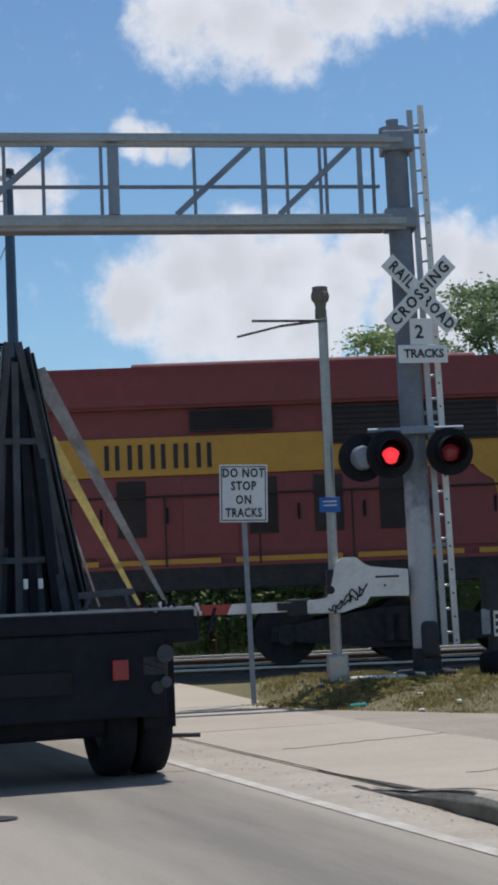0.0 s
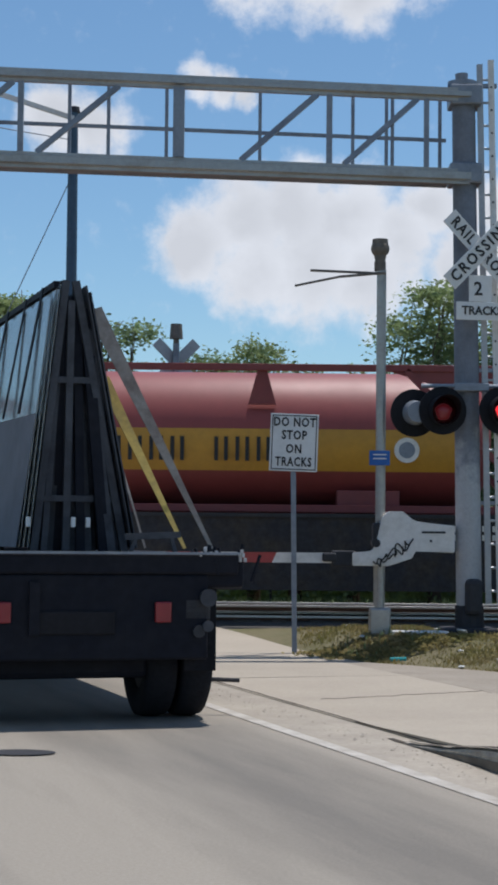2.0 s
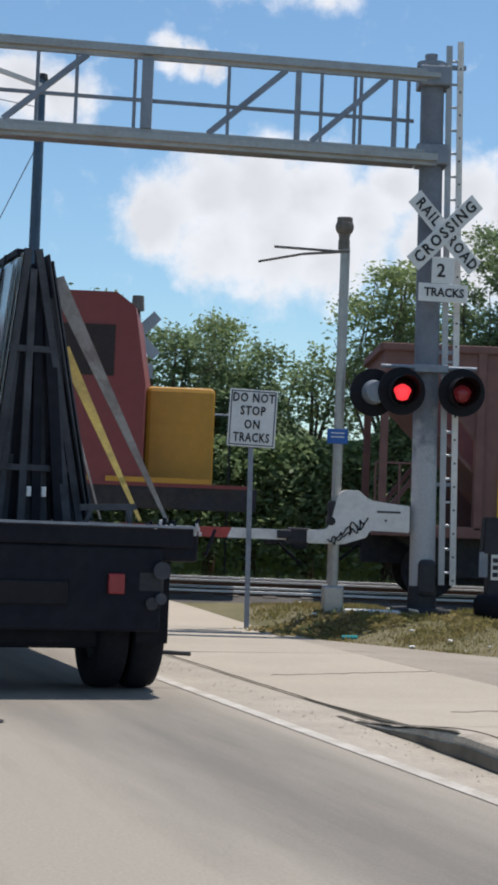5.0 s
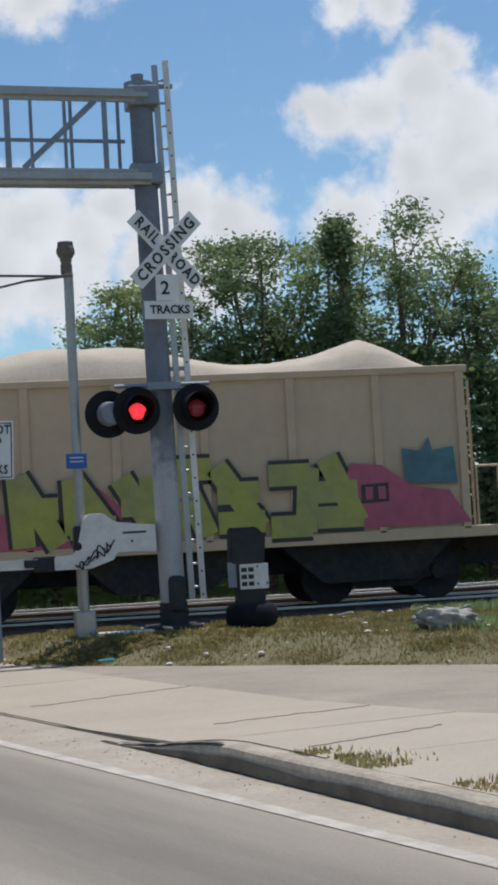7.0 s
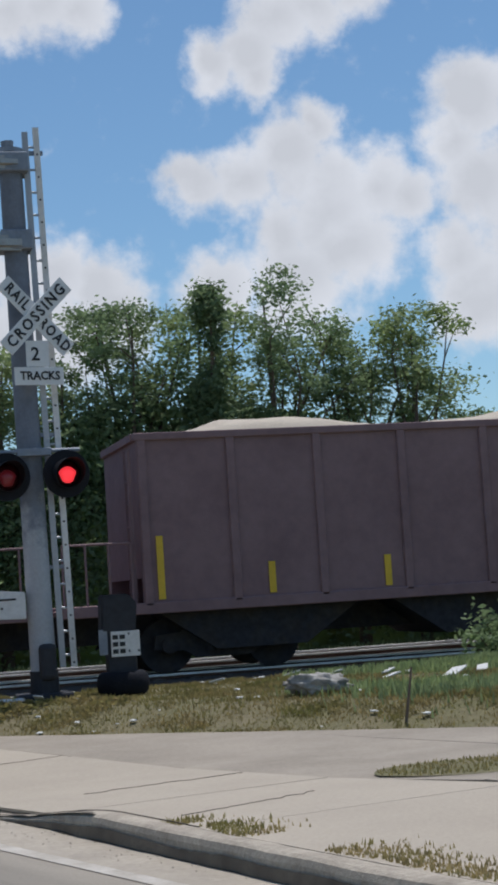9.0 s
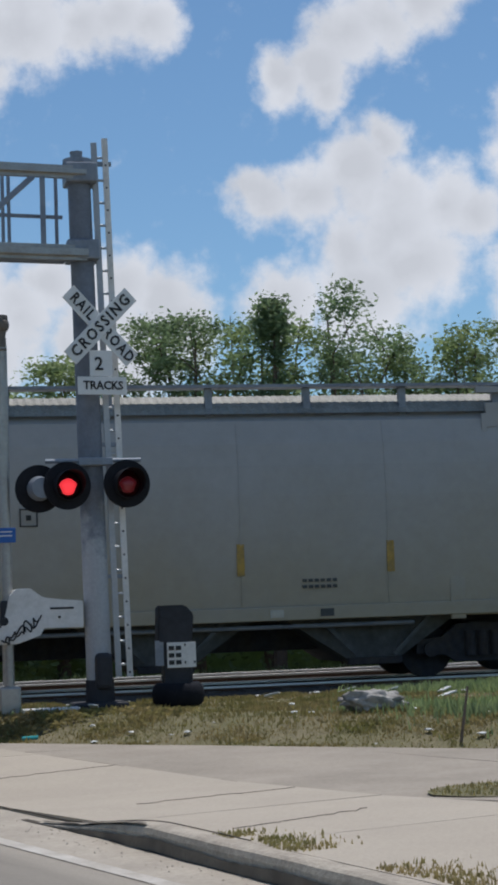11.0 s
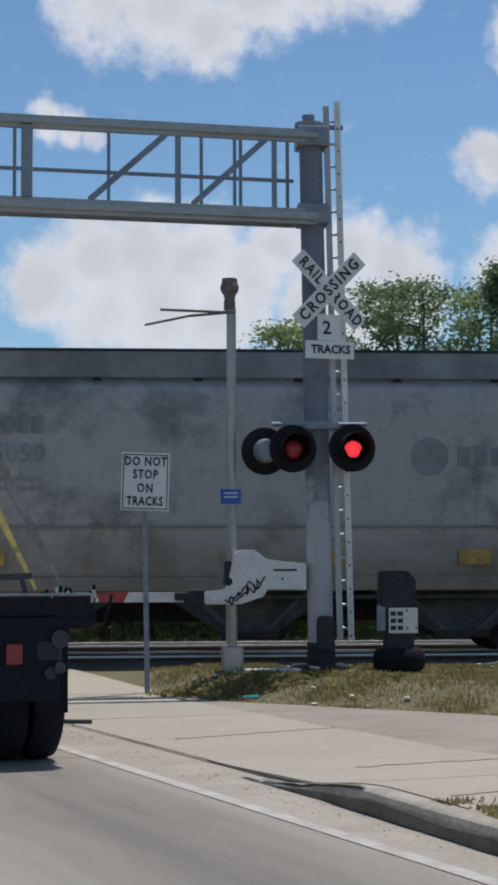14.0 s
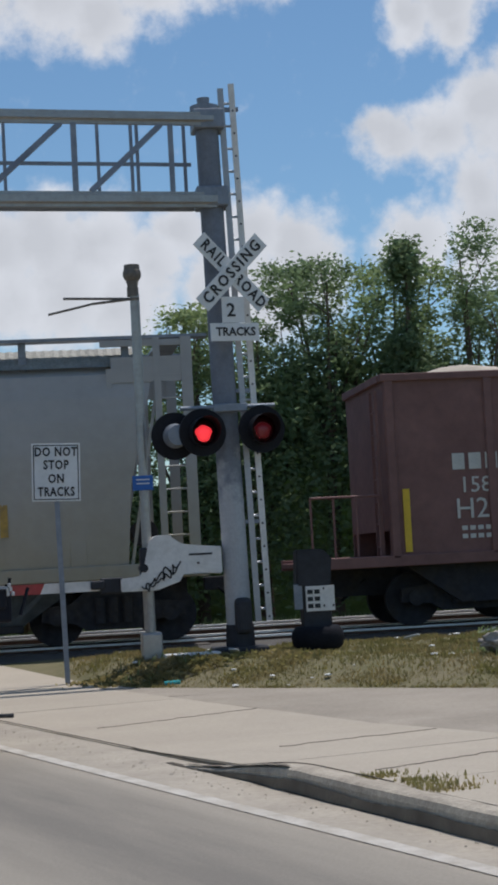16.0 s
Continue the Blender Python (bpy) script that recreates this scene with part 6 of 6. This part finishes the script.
def open_hopper(start, L, top, material, label, marks, ribs, seed, rise=0.42, platform=1.2, number="", num_x=1.2, num_z=2.2, num_size=0.34, name="open_hopper_car", slope=0.0, rib_at=(), load=(0.15, 0.15)):
    c = car_thing(name, label, "hopper car", start)
    out = 0.12 if slope else 1.3  # reach of the front platform
    reach = 0.95 if slope else 1.3
    right = L - 1.45 if slope else L  # foot of the side at the far end
    for y in (-1.55, 1.55):
        bm = B()
        if slope:
            slab(bm, [(slope, 1.12), (right, 1.12), (right, 2.4), (right + 0.32, 2.85), (right + 0.72, 3.3), (L - 0.45, 3.5), (L, 3.55), (L, top), (0, top), (0, 3.5), (slope - 0.7, 3.2), (slope - 0.3, 2.9), (slope, 2.5)], y - 0.04, y + 0.04)
        else:
            box(bm, 0.0, L, y - 0.04, y + 0.04, 1.12, top)
        part("side", bm, material, c)
    for x, d in ((0.04, 1), (L - 0.04, -1)):
        bm = B()
        if slope:
            plank(bm, (x, 0, top - 0.05), (x, 0, 3.45), 3.02, 0.06, (0, 1, 0))
            plank(bm, (x, 0, 3.45), (x + d * (slope + 0.9 if d > 0 else 2.0), 0, 1.1), 3.02, 0.06, (0, 1, 0))
            for y in (-1.5, 1.5):
                box(bm, x - 0.06, x + 0.06, y - 0.05, y + 0.05, 1.1, 3.5)
        else:
            box(bm, x - 0.04, x + 0.04, -1.51, 1.51, 1.55, top)
        part("end", bm, material, c)
    for y in (-1.58, 1.58):
        bm = B()
        box(bm, -0.05, L + 0.05, y - 0.07, y + 0.07, top - 0.08, top + 0.04, 0.015)
        part("top_chord", bm, material, c)
        bm = B()
        box(bm, -out, L + reach, y - 0.06, y + 0.06, 0.98, 1.16, 0.015)
        part("side_sill", bm, material, c)
    for x in (0.0, L):
        bm = B()
        box(bm, x - 0.07, x + 0.07, -1.5, 1.5, top - 0.08, top + 0.04, 0.01)
        part("end_chord", bm, material, c)
    for x in rib_at or [0.08 + slope + (right - 0.16 - slope) * k / (ribs - 1) for k in range(ribs)]:
        for y in (-1, 1):
            bm = B()
            box(bm, x - 0.07, x + 0.07, y * 1.6 - 0.04, y * 1.6 + 0.04, 1.1, top - 0.05, 0.02)
            part("rib", bm, material, c)
    # floor bays
    for k in range(3):
        xc = L * (k + 0.5) / 3
        bm = B()
        slab(bm, [(xc - L / 6.2, 1.14), (xc + L / 6.2, 1.14), (xc + 0.75, 0.36), (xc - 0.75, 0.36)], -1.3, 1.3)
        part("hopper_bay", bm, M_UNDER, c)
    bm = B()
    box(bm, -out, L + reach, -0.3, 0.3, 0.52, 1.1)
    part("centre_sill", bm, M_UNDER, c)
    for x, d in ((reach - out if slope else 0, -1), (L, 1)):
        bm = B()
        box(bm, min(x, x + d * reach), max(x, x + d * reach), -1.5, 1.5, 1.02, 1.1, 0.01)
        part("end_platform", bm, material, c)
        handrail(c, x + d * 0.15, x + d * (reach - 0.05), -1.5, 1.1, 2.12, material, 3 if slope else 4)
        for y in (-0.8, 0.8) if slope else ():
            bm = B()
            plank(bm, (x + d * 0.85, y, 1.1), (x, y, 2.2 if slope else 2.6), 0.08, 0.08)
            part("end_brace", bm, material, c)
        ladder(c, x + d * 0.10, -1.25, 1.1, top - 0.2, material, 0.4, "y")
    for x, z, h in marks:
        bm = B()
        box(bm, x - 0.055, x + 0.055, -1.612, -1.592, z, z + h)
        part("reflector", bm, M_YELLOW_MARK, c, "yellow reflective strip")
    if number:
        bars(3, 0.2, num_size * 0.72, 0.07, num_x, -1.6, num_z + 0.42, M_STENCIL, c, "mark_bar")
        words(number, num_size, pose(num_x + 0.36, -1.6, num_z + 0.16), M_STENCIL, c)
        bars(6, 0.09, 0.07, 0.04, num_x + 0.1, -1.6, num_z - 0.55, M_STENCIL, c, "stencil_bar")
        bars(6, 0.09, 0.07, 0.04, num_x + 0.1, -1.6, num_z - 0.68, M_STENCIL, c, "stencil_bar")
    heap(c, load[0], L - load[1], top - 0.06, rise, seed)
    for x in (1.8, L - 1.2) if slope else (1.35, L - 1.35):
        bogie(c, x)
    couplers(c, L + 0.0)
    return c


def scribble(c, x, z, w, h, seed, material, y=-1.602, name="graffiti_scrawl"):
    rnd = random.Random(seed)
    bm = B()
    p = Vector((x, y, z))
    for k in range(9):
        q = Vector((x + w * (k + 1) / 9 + rnd.uniform(-0.3, 0.3) * w, y, z + h * rnd.random()))
        plank(bm, p, q, 0.01, 0.03)
        p = q
    part(name, bm, material, c)


def graffiti(c):
    """Big bubble letters along the lower half of the tan car."""
    rnd = random.Random(42)
    y = -1.642

    def blob(name, pts, material, dy=0.0):
        bm = B()
        slab(bm, pts, y - dy - 0.004, y - dy)
        part(name, bm, material, c, "spray-painted letter shape")

    blob("graffiti_back", [(1.9, 1.3), (2.3, 1.62), (3.0, 1.72), (3.6, 1.66), (4.4, 2.2), (5.2, 1.5), (5.0, 1.14), (2.6, 1.14)], M_GRAF_PINK, 0.0)
    kinds = ("ldm", "dlb", "rmd", "ltd", "bdm", "rtb", "dmb")
    x = 3.3
    for k in range(7):
        w = rnd.uniform(0.60, 0.78)
        z0, z1 = 1.24 + rnd.uniform(-0.06, 0.12), 2.34 + rnd.uniform(-0.16, 0.16)
        lean = rnd.uniform(-0.12, 0.12)
        m = (z0 + z1) / 2 + rnd.uniform(-0.08, 0.08)
        strokes = {"l": ((x + 0.1, z0), (x + 0.1 + lean, z1)), "r": ((x + w - 0.1, z0), (x + w - 0.1 + lean, z1)), "t": ((x, z1 - 0.1), (x + w, z1 - 0.1)), "m": ((x, m), (x + w * 0.9, m)),
                   "b": ((x, z0 + 0.1), (x + w, z0 + 0.1)), "d": ((x + 0.08 + lean, z1), (x + w - 0.08, z0)), "c": ((x + w / 2, z0), (x + w / 2, z1))}
        for wide, dy, paint in ((0.48, 0.006, M_GRAF_DARK), (0.35, 0.014, M_GRAF_GREEN)):
            bm = B()
            for i, q in enumerate(kinds[k]):
                (ax, az), (bx, bz) = strokes[q]
                yy = y - dy - 0.0012 * i
                plank(bm, (ax, yy, az), (bx, yy, bz), 0.004, wide, (0, 1, 0))
            part("graffiti_letter", bm, paint, c, "spray-painted letter shape")
        x += w + 0.09
    blob("graffiti_figure", [(8.2, 1.2), (10.55, 1.22), (10.2, 1.75), (9.6, 1.85), (9.1, 2.2), (8.6, 2.25)], M_GRAF_PINK, 0.006)
    blob("graffiti_figure", [(9.5, 1.9), (10.35, 1.85), (10.3, 2.45), (9.95, 2.4), (9.9, 2.62), (9.75, 2.4), (9.45, 2.45)], M_GRAF_TEAL, 0.010)
    blob("graffiti_figure", [(8.75, 1.6), (9.2, 1.62), (9.2, 1.92), (8.75, 1.9)], M_GRAF_DARK, 0.012)
    for px in (8.82, 9.03):
        blob("graffiti_figure", [(px, 1.66), (px + 0.12, 1.66), (px + 0.12, 1.86), (px, 1.86)], M_GRAF_PINK, 0.018)
    blob("graffiti_small", [(0.95, 1.7), (1.35, 1.68), (1.4, 2.1), (1.15, 2.25), (0.9, 2.05)], M_GRAF_TEAL, 0.004)


def covered_hopper(start, L, material, label, number, num_x, num_z, cut, mark_material, patches=True):
    c = car_thing("covered_hopper_car", label, "hopper car", start)
    prof = [(-1.44, 1.05), (-1.50, 1.25), (-1.55, 1.9), (-1.575, 2.45), (-1.59, 3.0), (-1.575, 3.5), (-1.54, 3.85), (-1.46, 4.22), (-1.22, 4.43), (-0.6, 4.58), (0.0, 4.62)]
    prof = prof + [(-y, z) for y, z in prof[-2::-1]]
    e0 = 0.80

    def end(z, depth=1.3):
        return e0 + depth * (1 - smooth_lin(2.1, 4.2, z))

    def smooth_lin(a, b, v):
        return min(1.0, max(0.0, (v - a) / (b - a)))

    st = [0.0, 0.02, 0.2, 0.4, 0.6, 0.8, 0.98, 1.0]
    bm = B()
    grid = [[bm.verts.new((end(z) + (L - end(z) - end(z, cut)) * s, y, z)) for s in st] for y, z in prof]
    for a, b in zip(grid, grid[1:]):
        for k in range(len(st) - 1):
            bm.faces.new((a[k], a[k + 1], b[k + 1], b[k]))
    bm.faces.new([r[0] for r in grid])
    bm.faces.new([r[-1] for r in grid][::-1])
    bm.faces.new((grid[0][0], *[v for v in grid[0][1:]], *[v for v in grid[-1][::-1]]))
    part("body", bm, material, c, smooth=False)
    # weld seams
    for s in (0.2, 0.4, 0.6, 0.8):
        bm = B()
        x = e0 + (L - 2 * e0) * s
        for (y0, z0), (y1, z1) in zip(prof[1:7], prof[2:8]):
            plank(bm, (x, y0 - 0.004, z0), (x, y1 - 0.004, z1), 0.02, 0.012, (1, 0, 0))
        part("weld_seam", bm, material, c)
    for y in (-1.5, 1.5):
        bm = B()
        box(bm, 0.35, L - 0.35, y - 0.06, y + 0.06, 1.02, 1.24, 0.015)
        part("side_sill", bm, material, c)
    bm = B()
    for y in (-1.3, 1.3):
        plank(bm, (-0.1, y, 4.80), (L + 0.1, y, 4.80), 0.32, 0.05, (0, 1, 0))
    for x in (0.45, L - 0.45):
        plank(bm, (x, -1.4, 4.80), (x, 1.4, 4.80), 0.4, 0.05, (1, 0, 0))
    part("running_board", bm, M_TAR if not patches else M_GALV, c, "steel grating walkway")
    if patches:
        for y in (-1, 1):
            bm = B()
            n = int((L - 1.6) / 0.07)
            rows = [[bm.verts.new((0.8 + 0.07 * k, y * (1.47 - 0.45 * q), 4.34 + 0.34 * q + (0.012 if k % 2 else 0.0))) for q in (0, 1)] for k in range(n)]
            for p, q in zip(rows, rows[1:]):
                bm.faces.new((p[0], p[1], q[1], q[0]))
            part("roof_strip", bm, M_ROOF_STRIP, c, "corrugated pale roof edge")
    if not patches:
        for y in (-1.44, 1.44):
            bm = B()
            plank(bm, (0.7, y, 4.58), (L - 0.7, y, 4.58), 0.03, 0.42, (0, 1, 0))
            part("roof_fascia", bm, M_HOPPER_DARK, c)
        bm = B()
        plank(bm, (1.7, -1.585, 2.02), (L - 1.7, -1.585, 2.02), 0.02, 0.03, (0, 1, 0))
        part("side_seam", bm, M_HOPPER_DARK, c)
    for k in range(8):
        x = 1.2 + (L - 2.4) * k / 7
        for y in (-1.3, 1.3):
            bm = B()
            box(bm, x - 0.06, x + 0.06, y - 0.05, y + 0.05, 4.32, 4.78)
            part("walkway_bracket", bm, M_TAR if not patches else M_GALV, c)
    for k in range(4):
        x = 2.6 + (L - 5.2) * k / 3
        bm = B()
        rod(bm, (x, 0, 4.58), (x, 0, 4.74), 0.4, n=20)
        part("hatch", bm, material, c)
    for x, d in ((0.0, 1), (L, -1)):
        for y in (-1.48, 1.48):
            for name, p, q, wide, deep, face in (
                    ("corner_post", (0.25, 1.05), (0.25, 4.78), 0.17, 0.09, (1, 0, 0)),
                    ("corner_post", (0.72, 1.05), (0.72, 4.78), 0.11, 0.08, (1, 0, 0)),
                    ("end_gusset", (0.25, 4.28), (1.44, 4.28), 0.06, 0.40, (0, 1, 0)),
                    ("end_beam", (0.25, 4.70), (1.6, 4.70), 0.06, 0.10, (0, 1, 0)),
                    ("inner_post", (1.48, 1.05), (1.48, 4.3), 0.08, 0.06, (1, 0, 0))):
                bm = B()
                plank(bm, (x + d * p[0], y, p[1]), (x + d * q[0], y, q[1]), wide, deep, face)
                part(name, bm, material, c)
            bm = B()
            plank(bm, (x + d * 1.95, y, 1.1), (x + d * 1.95, y, 1.9), 0.24, 0.06, (1, 0, 0))
            plank(bm, (x + d * 1.25, y * 0.97, 1.2), (x + d * 0.75, y * 0.97, 3.9), 0.06, 0.05, (0, 1, 0))
            part("end_strut", bm, material, c)
        ladder(c, x + d * 0.50, -1.5, 1.1, 4.6, material, 0.46)
        bm = B()
        box(bm, min(x + d * 0.05, x + d * 1.9), max(x + d * 0.05, x + d * 1.9), -1.45, 1.45, 1.0, 1.10, 0.01)
        part("end_platform", bm, material, c)
        bm = B()
        rod(bm, (x + d * 0.9, 0.3, 1.75), (x + d * 0.9, 1.2, 1.75), 0.22, n=16)
        part("brake_cylinder", bm, M_UNDER, c)
        bm = B()
        box(bm, min(x + d * 1.95, x + d * 2.2), max(x + d * 1.95, x + d * 2.2), -1.53, -1.46, 0.95, 1.9, 0.01)
        part("jacking_pad", bm, material, c)
    for k in range(3):
        xc = L * (k + 1) / 4
        bm = B()
        slab(bm, [(xc - 1.5, 1.06), (xc + 1.5, 1.06), (xc + 0.35, 0.30), (xc - 0.35, 0.30)], -1.15, 1.15)
        part("outlet_bay", bm, M_BAY, c, "dirty grey outlet bay")
        for e in (-1, 1):
            bm = B()
            plank(bm, (xc + e * 0.95, -1.32, 1.04), (xc + e * 0.3, -1.32, 0.42), 0.05, 0.07, (0, 1, 0))
            part("bay_strut", bm, M_BAY, c)
        bm = B()
        box(bm, xc - 0.45, xc + 0.45, -1.28, -1.16, 0.26, 0.38, 0.02)
        part("outlet_gate", bm, M_UNDER, c)
    bm = B()
    rod(bm, (2.8, -1.38, 0.92), (L - 2.8, -1.38, 0.92), 0.035, n=8)
    part("brake_pipe", bm, M_GALV if patches else M_BAY, c, "long grey pipe")
    bm = B()
    box(bm, 0.3, L - 0.3, -0.3, 0.3, 0.52, 1.04)
    part("centre_sill", bm, M_UNDER, c)
    for x in (1.9 + e0, L * 0.5 + 1.2, L - 3.2):
        bm = B()
        if patches:
            box(bm, x - 0.06, x + 0.06, -1.575, -1.545, 1.75, 2.25)
        else:
            box(bm, x - 0.26, x + 0.26, -1.575, -1.535, 1.42, 1.66)
        part("reflector", bm, M_DULL_MARK, c, "dull yellow reflective strip")
    if number:
        bars(4, 0.16, 0.25, 0.06, num_x, -1.60, num_z + 0.33, mark_material, c, "mark_bar")
        words(number, 0.41, pose(num_x + 0.46, -1.60, num_z), mark_material, c, bold=0.006)
        for z in (num_z - 0.42, num_z - 0.56):
            bars(7, 0.09, 0.06, 0.035, num_x + 0.0, -1.592, z, mark_material, c, "stencil_bar")
    if patches:
        bm = B()
        for x0, x1, z0, z1 in ((0, 0.28, 0, 0.02), (0, 0.28, 0.26, 0.28), (0, 0.02, 0, 0.28), (0.26, 0.28, 0, 0.28), (0.1, 0.18, 0.1, 0.18)):
            box(bm, num_x + 1.6 + x0, num_x + 1.6 + x1, -1.602, -1.596, num_z + 0.14 + z0, num_z + 0.14 + z1)
        part("stencil_frame", bm, mark_material, c)
        for z in (1.52, 1.62):
            bars(6, 0.07, 0.05, 0.03, L * 0.66, -1.545, z, M_BAY, c, "stencil_bar")
        for x, m in ((L * 0.62, M_GALV_WARM), (L * 0.68, M_BAY), (L * 0.3, M_GALV_WARM)):
            bm = B()
            box(bm, x, x + 0.22, -1.572, -1.56, 1.07, 1.19)
            part("sill_plate", bm, m, c)
    for x in (1.55, L - 1.55):
        bogie(c, x)
    couplers(c, L)
    return c


def build_train():
    locomotive(-15.65, False, "red and yellow diesel locomotive, sooty below")
    tank_flat(7.6)
    locomotive(28.65, True, "red and yellow diesel locomotive facing the other way")
    g = open_hopper(52.97, 12.0, 3.95, M_BROWN, "oxide-brown open hopper car heaped with pale stone", [(1.89, 1.25, 0.95), (4.15, 1.3, 0.55), (7.73, 1.3, 0.55), (9.56, 1.3, 0.55), (10.24, 1.16, 1.0)], 4, 1.0,
                    rise=0.56, slope=1.45, load=(5.3, 2.8))
    for text, x in (("131", 2.88), ("83", 3.73)):
        words(text, 0.42, pose(x, -1.6, 2.08), M_STENCIL, g)
    for z in (1.37, 1.50):
        bars(5, 0.09, 0.07, 0.04, 3.43, -1.6, z, M_STENCIL, g, "stencil_bar")
    t = open_hopper(68.0, 9.95, 3.72, M_TAN, "tan open hopper car with green and pink graffiti", [], 8, 2.0, rise=0.74, number="", name="open_hopper_car")
    words("7166", 0.34, pose(2.95, -1.635, 1.86), M_INK, t)
    bars(4, 0.17, 0.26, 0.06, 2.45, -1.635, 2.06, M_INK, t, "mark_bar")
    scribble(t, 1.75, 1.5, 0.6, 0.6, 71, M_GRAF_DARK, -1.62)
    scribble(t, 1.8, 2.1, 0.4, 0.35, 72, M_GRAF_DARK, -1.62)
    graffiti(t)
    for o in t.children:
        if o.name.startswith("graffiti"):
            o.location.x -= 0.61
        elif o.name.startswith(("lettering", "mark_bar")):
            o.location.x -= 0.86
    marks = [(0.29, 1.2, 1.0), (2.1, 1.2, 0.5), (4.05, 1.2, 0.5), (5.67, 1.2, 0.5), (7.57, 1.2, 0.5), (9.1, 1.2, 0.5), (10.2, 1.2, 0.9)]
    a = open_hopper(81.7, 10.5, 4.0, M_PURPLE, "faded purple-brown open hopper car heaped with stone", marks, 10, 3.0, rise=0.54, load=(1.65, 0.5),
                    rib_at=(0.08, 0.94, 1.9, 3.06, 4.25, 5.35, 6.49, 7.73, 8.75, 9.6, 10.42))
    for text, x in (("181", 1.62), ("10", 2.37)):
        words(text, 0.40, pose(x, -1.6, 2.08), M_STENCIL, a)
    bars(3, 0.18, 0.28, 0.06, 1.26, -1.6, 2.34, M_STENCIL, a, "mark_bar")
    for z in (1.30, 1.42):
        bars(5, 0.09, 0.06, 0.04, 1.15, -1.6, z, M_STENCIL, a, "stencil_bar")
        bars(6, 0.08, 0.05, 0.03, 5.85, -1.6, z, M_STENCIL, a, "stencil_bar")
    for text, x, turn in (("J", 2.63, -8), ("A", 3.63, 12), ("K", 4.87, 4), ("W", 5.96, -6), ("A", 7.06, 10), ("D", 8.15, 0)):
        words(text, 0.52, pose(x, -1.6, 1.97, 0, turn, 0), M_CHALK, a, "chalk_letter", "chalked scrawl letter", 0.9, 0.004)
    scribble(a, 8.1, 1.6, 0.3, 0.3, 64, M_CHALK, name="chalk_scrawl")
    open_hopper(95.0, 11.7, 3.8, M_PURPLE, "faded purple-brown open hopper car with yellow strips", marks[:3], 9, 4.0, rise=0.4)
    covered_hopper(108.4, 13.75, M_HOPPER, "light grey covered hopper car with dark stencils", "4616", 3.0, 2.47, 0.5, M_INK)
    d = covered_hopper(122.98, 13.9, M_HOPPER_DARK, "soot-streaked dark grey covered hopper car", "", 0, 0, 1.1, M_INK, False)
    e = covered_hopper(138.0, 13.51, M_HOPPER_STAIN, "grey covered hopper car with dark worn paint patches", "5050", 2.7, 3.15, 1.0, M_HOPPER_DARK, False)
    bm = B()
    rod(bm, (9.6, -1.60, 3.12), (9.6, -1.57, 3.12), 0.30, n=24)
    part("emblem", bm, M_HOPPER_DARK, e, "faded dark round emblem")
    bars(5, 0.19, 0.30, 0.08, 10.05, -1.597, 2.97, M_HOPPER_DARK, e, "name_bar")
    covered_hopper(152.42, 13.68, M_HOPPER, "light grey covered hopper car with faint lettering", "4616", 3.02, 2.47, 0.5, M_INK)
    h = open_hopper(168.95, 11.5, 4.0, M_BROWN, "rusty brown open hopper car with white stencils", [(0.28, 1.2, 1.0), (3.2, 1.2, 0.5)], 8, 6.0, number="158", num_x=1.06, num_z=2.05, num_size=0.36)
    words("H20", 0.46, pose(1.46, -1.61, 1.83), M_STENCIL, h)


build_train()


def motions():
    """The train runs to the left at about 10 m/s; its wheels turn with it."""
    times = [t for t, _ in GONE]
    gone = [s for _, s in GONE]
    for car, start in CARS:
        walk(car, [(t, pose(start - s, TRACK_Y, RAIL_Z)) for t, s in GONE])
    # crossing lamps flash in turn, imitated by turning each core half round
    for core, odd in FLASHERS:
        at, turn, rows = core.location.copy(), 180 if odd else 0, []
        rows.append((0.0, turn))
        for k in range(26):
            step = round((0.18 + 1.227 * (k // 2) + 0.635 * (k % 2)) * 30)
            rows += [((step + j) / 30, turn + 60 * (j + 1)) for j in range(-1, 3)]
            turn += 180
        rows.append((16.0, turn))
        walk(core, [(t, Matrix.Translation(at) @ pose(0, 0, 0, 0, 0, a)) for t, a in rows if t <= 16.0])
    steps = [k / 30 for k in range(481)]
    way = [float(v) for v in np.interp(steps, times, gone)]
    for wheel, r in WHEELS:
        x, y, z = wheel.location
        walk(wheel, [(t, pose(x, y, z) @ Matrix.Rotation(-s / r, 4, "Y")) for t, s in zip(steps, way)])


motions()
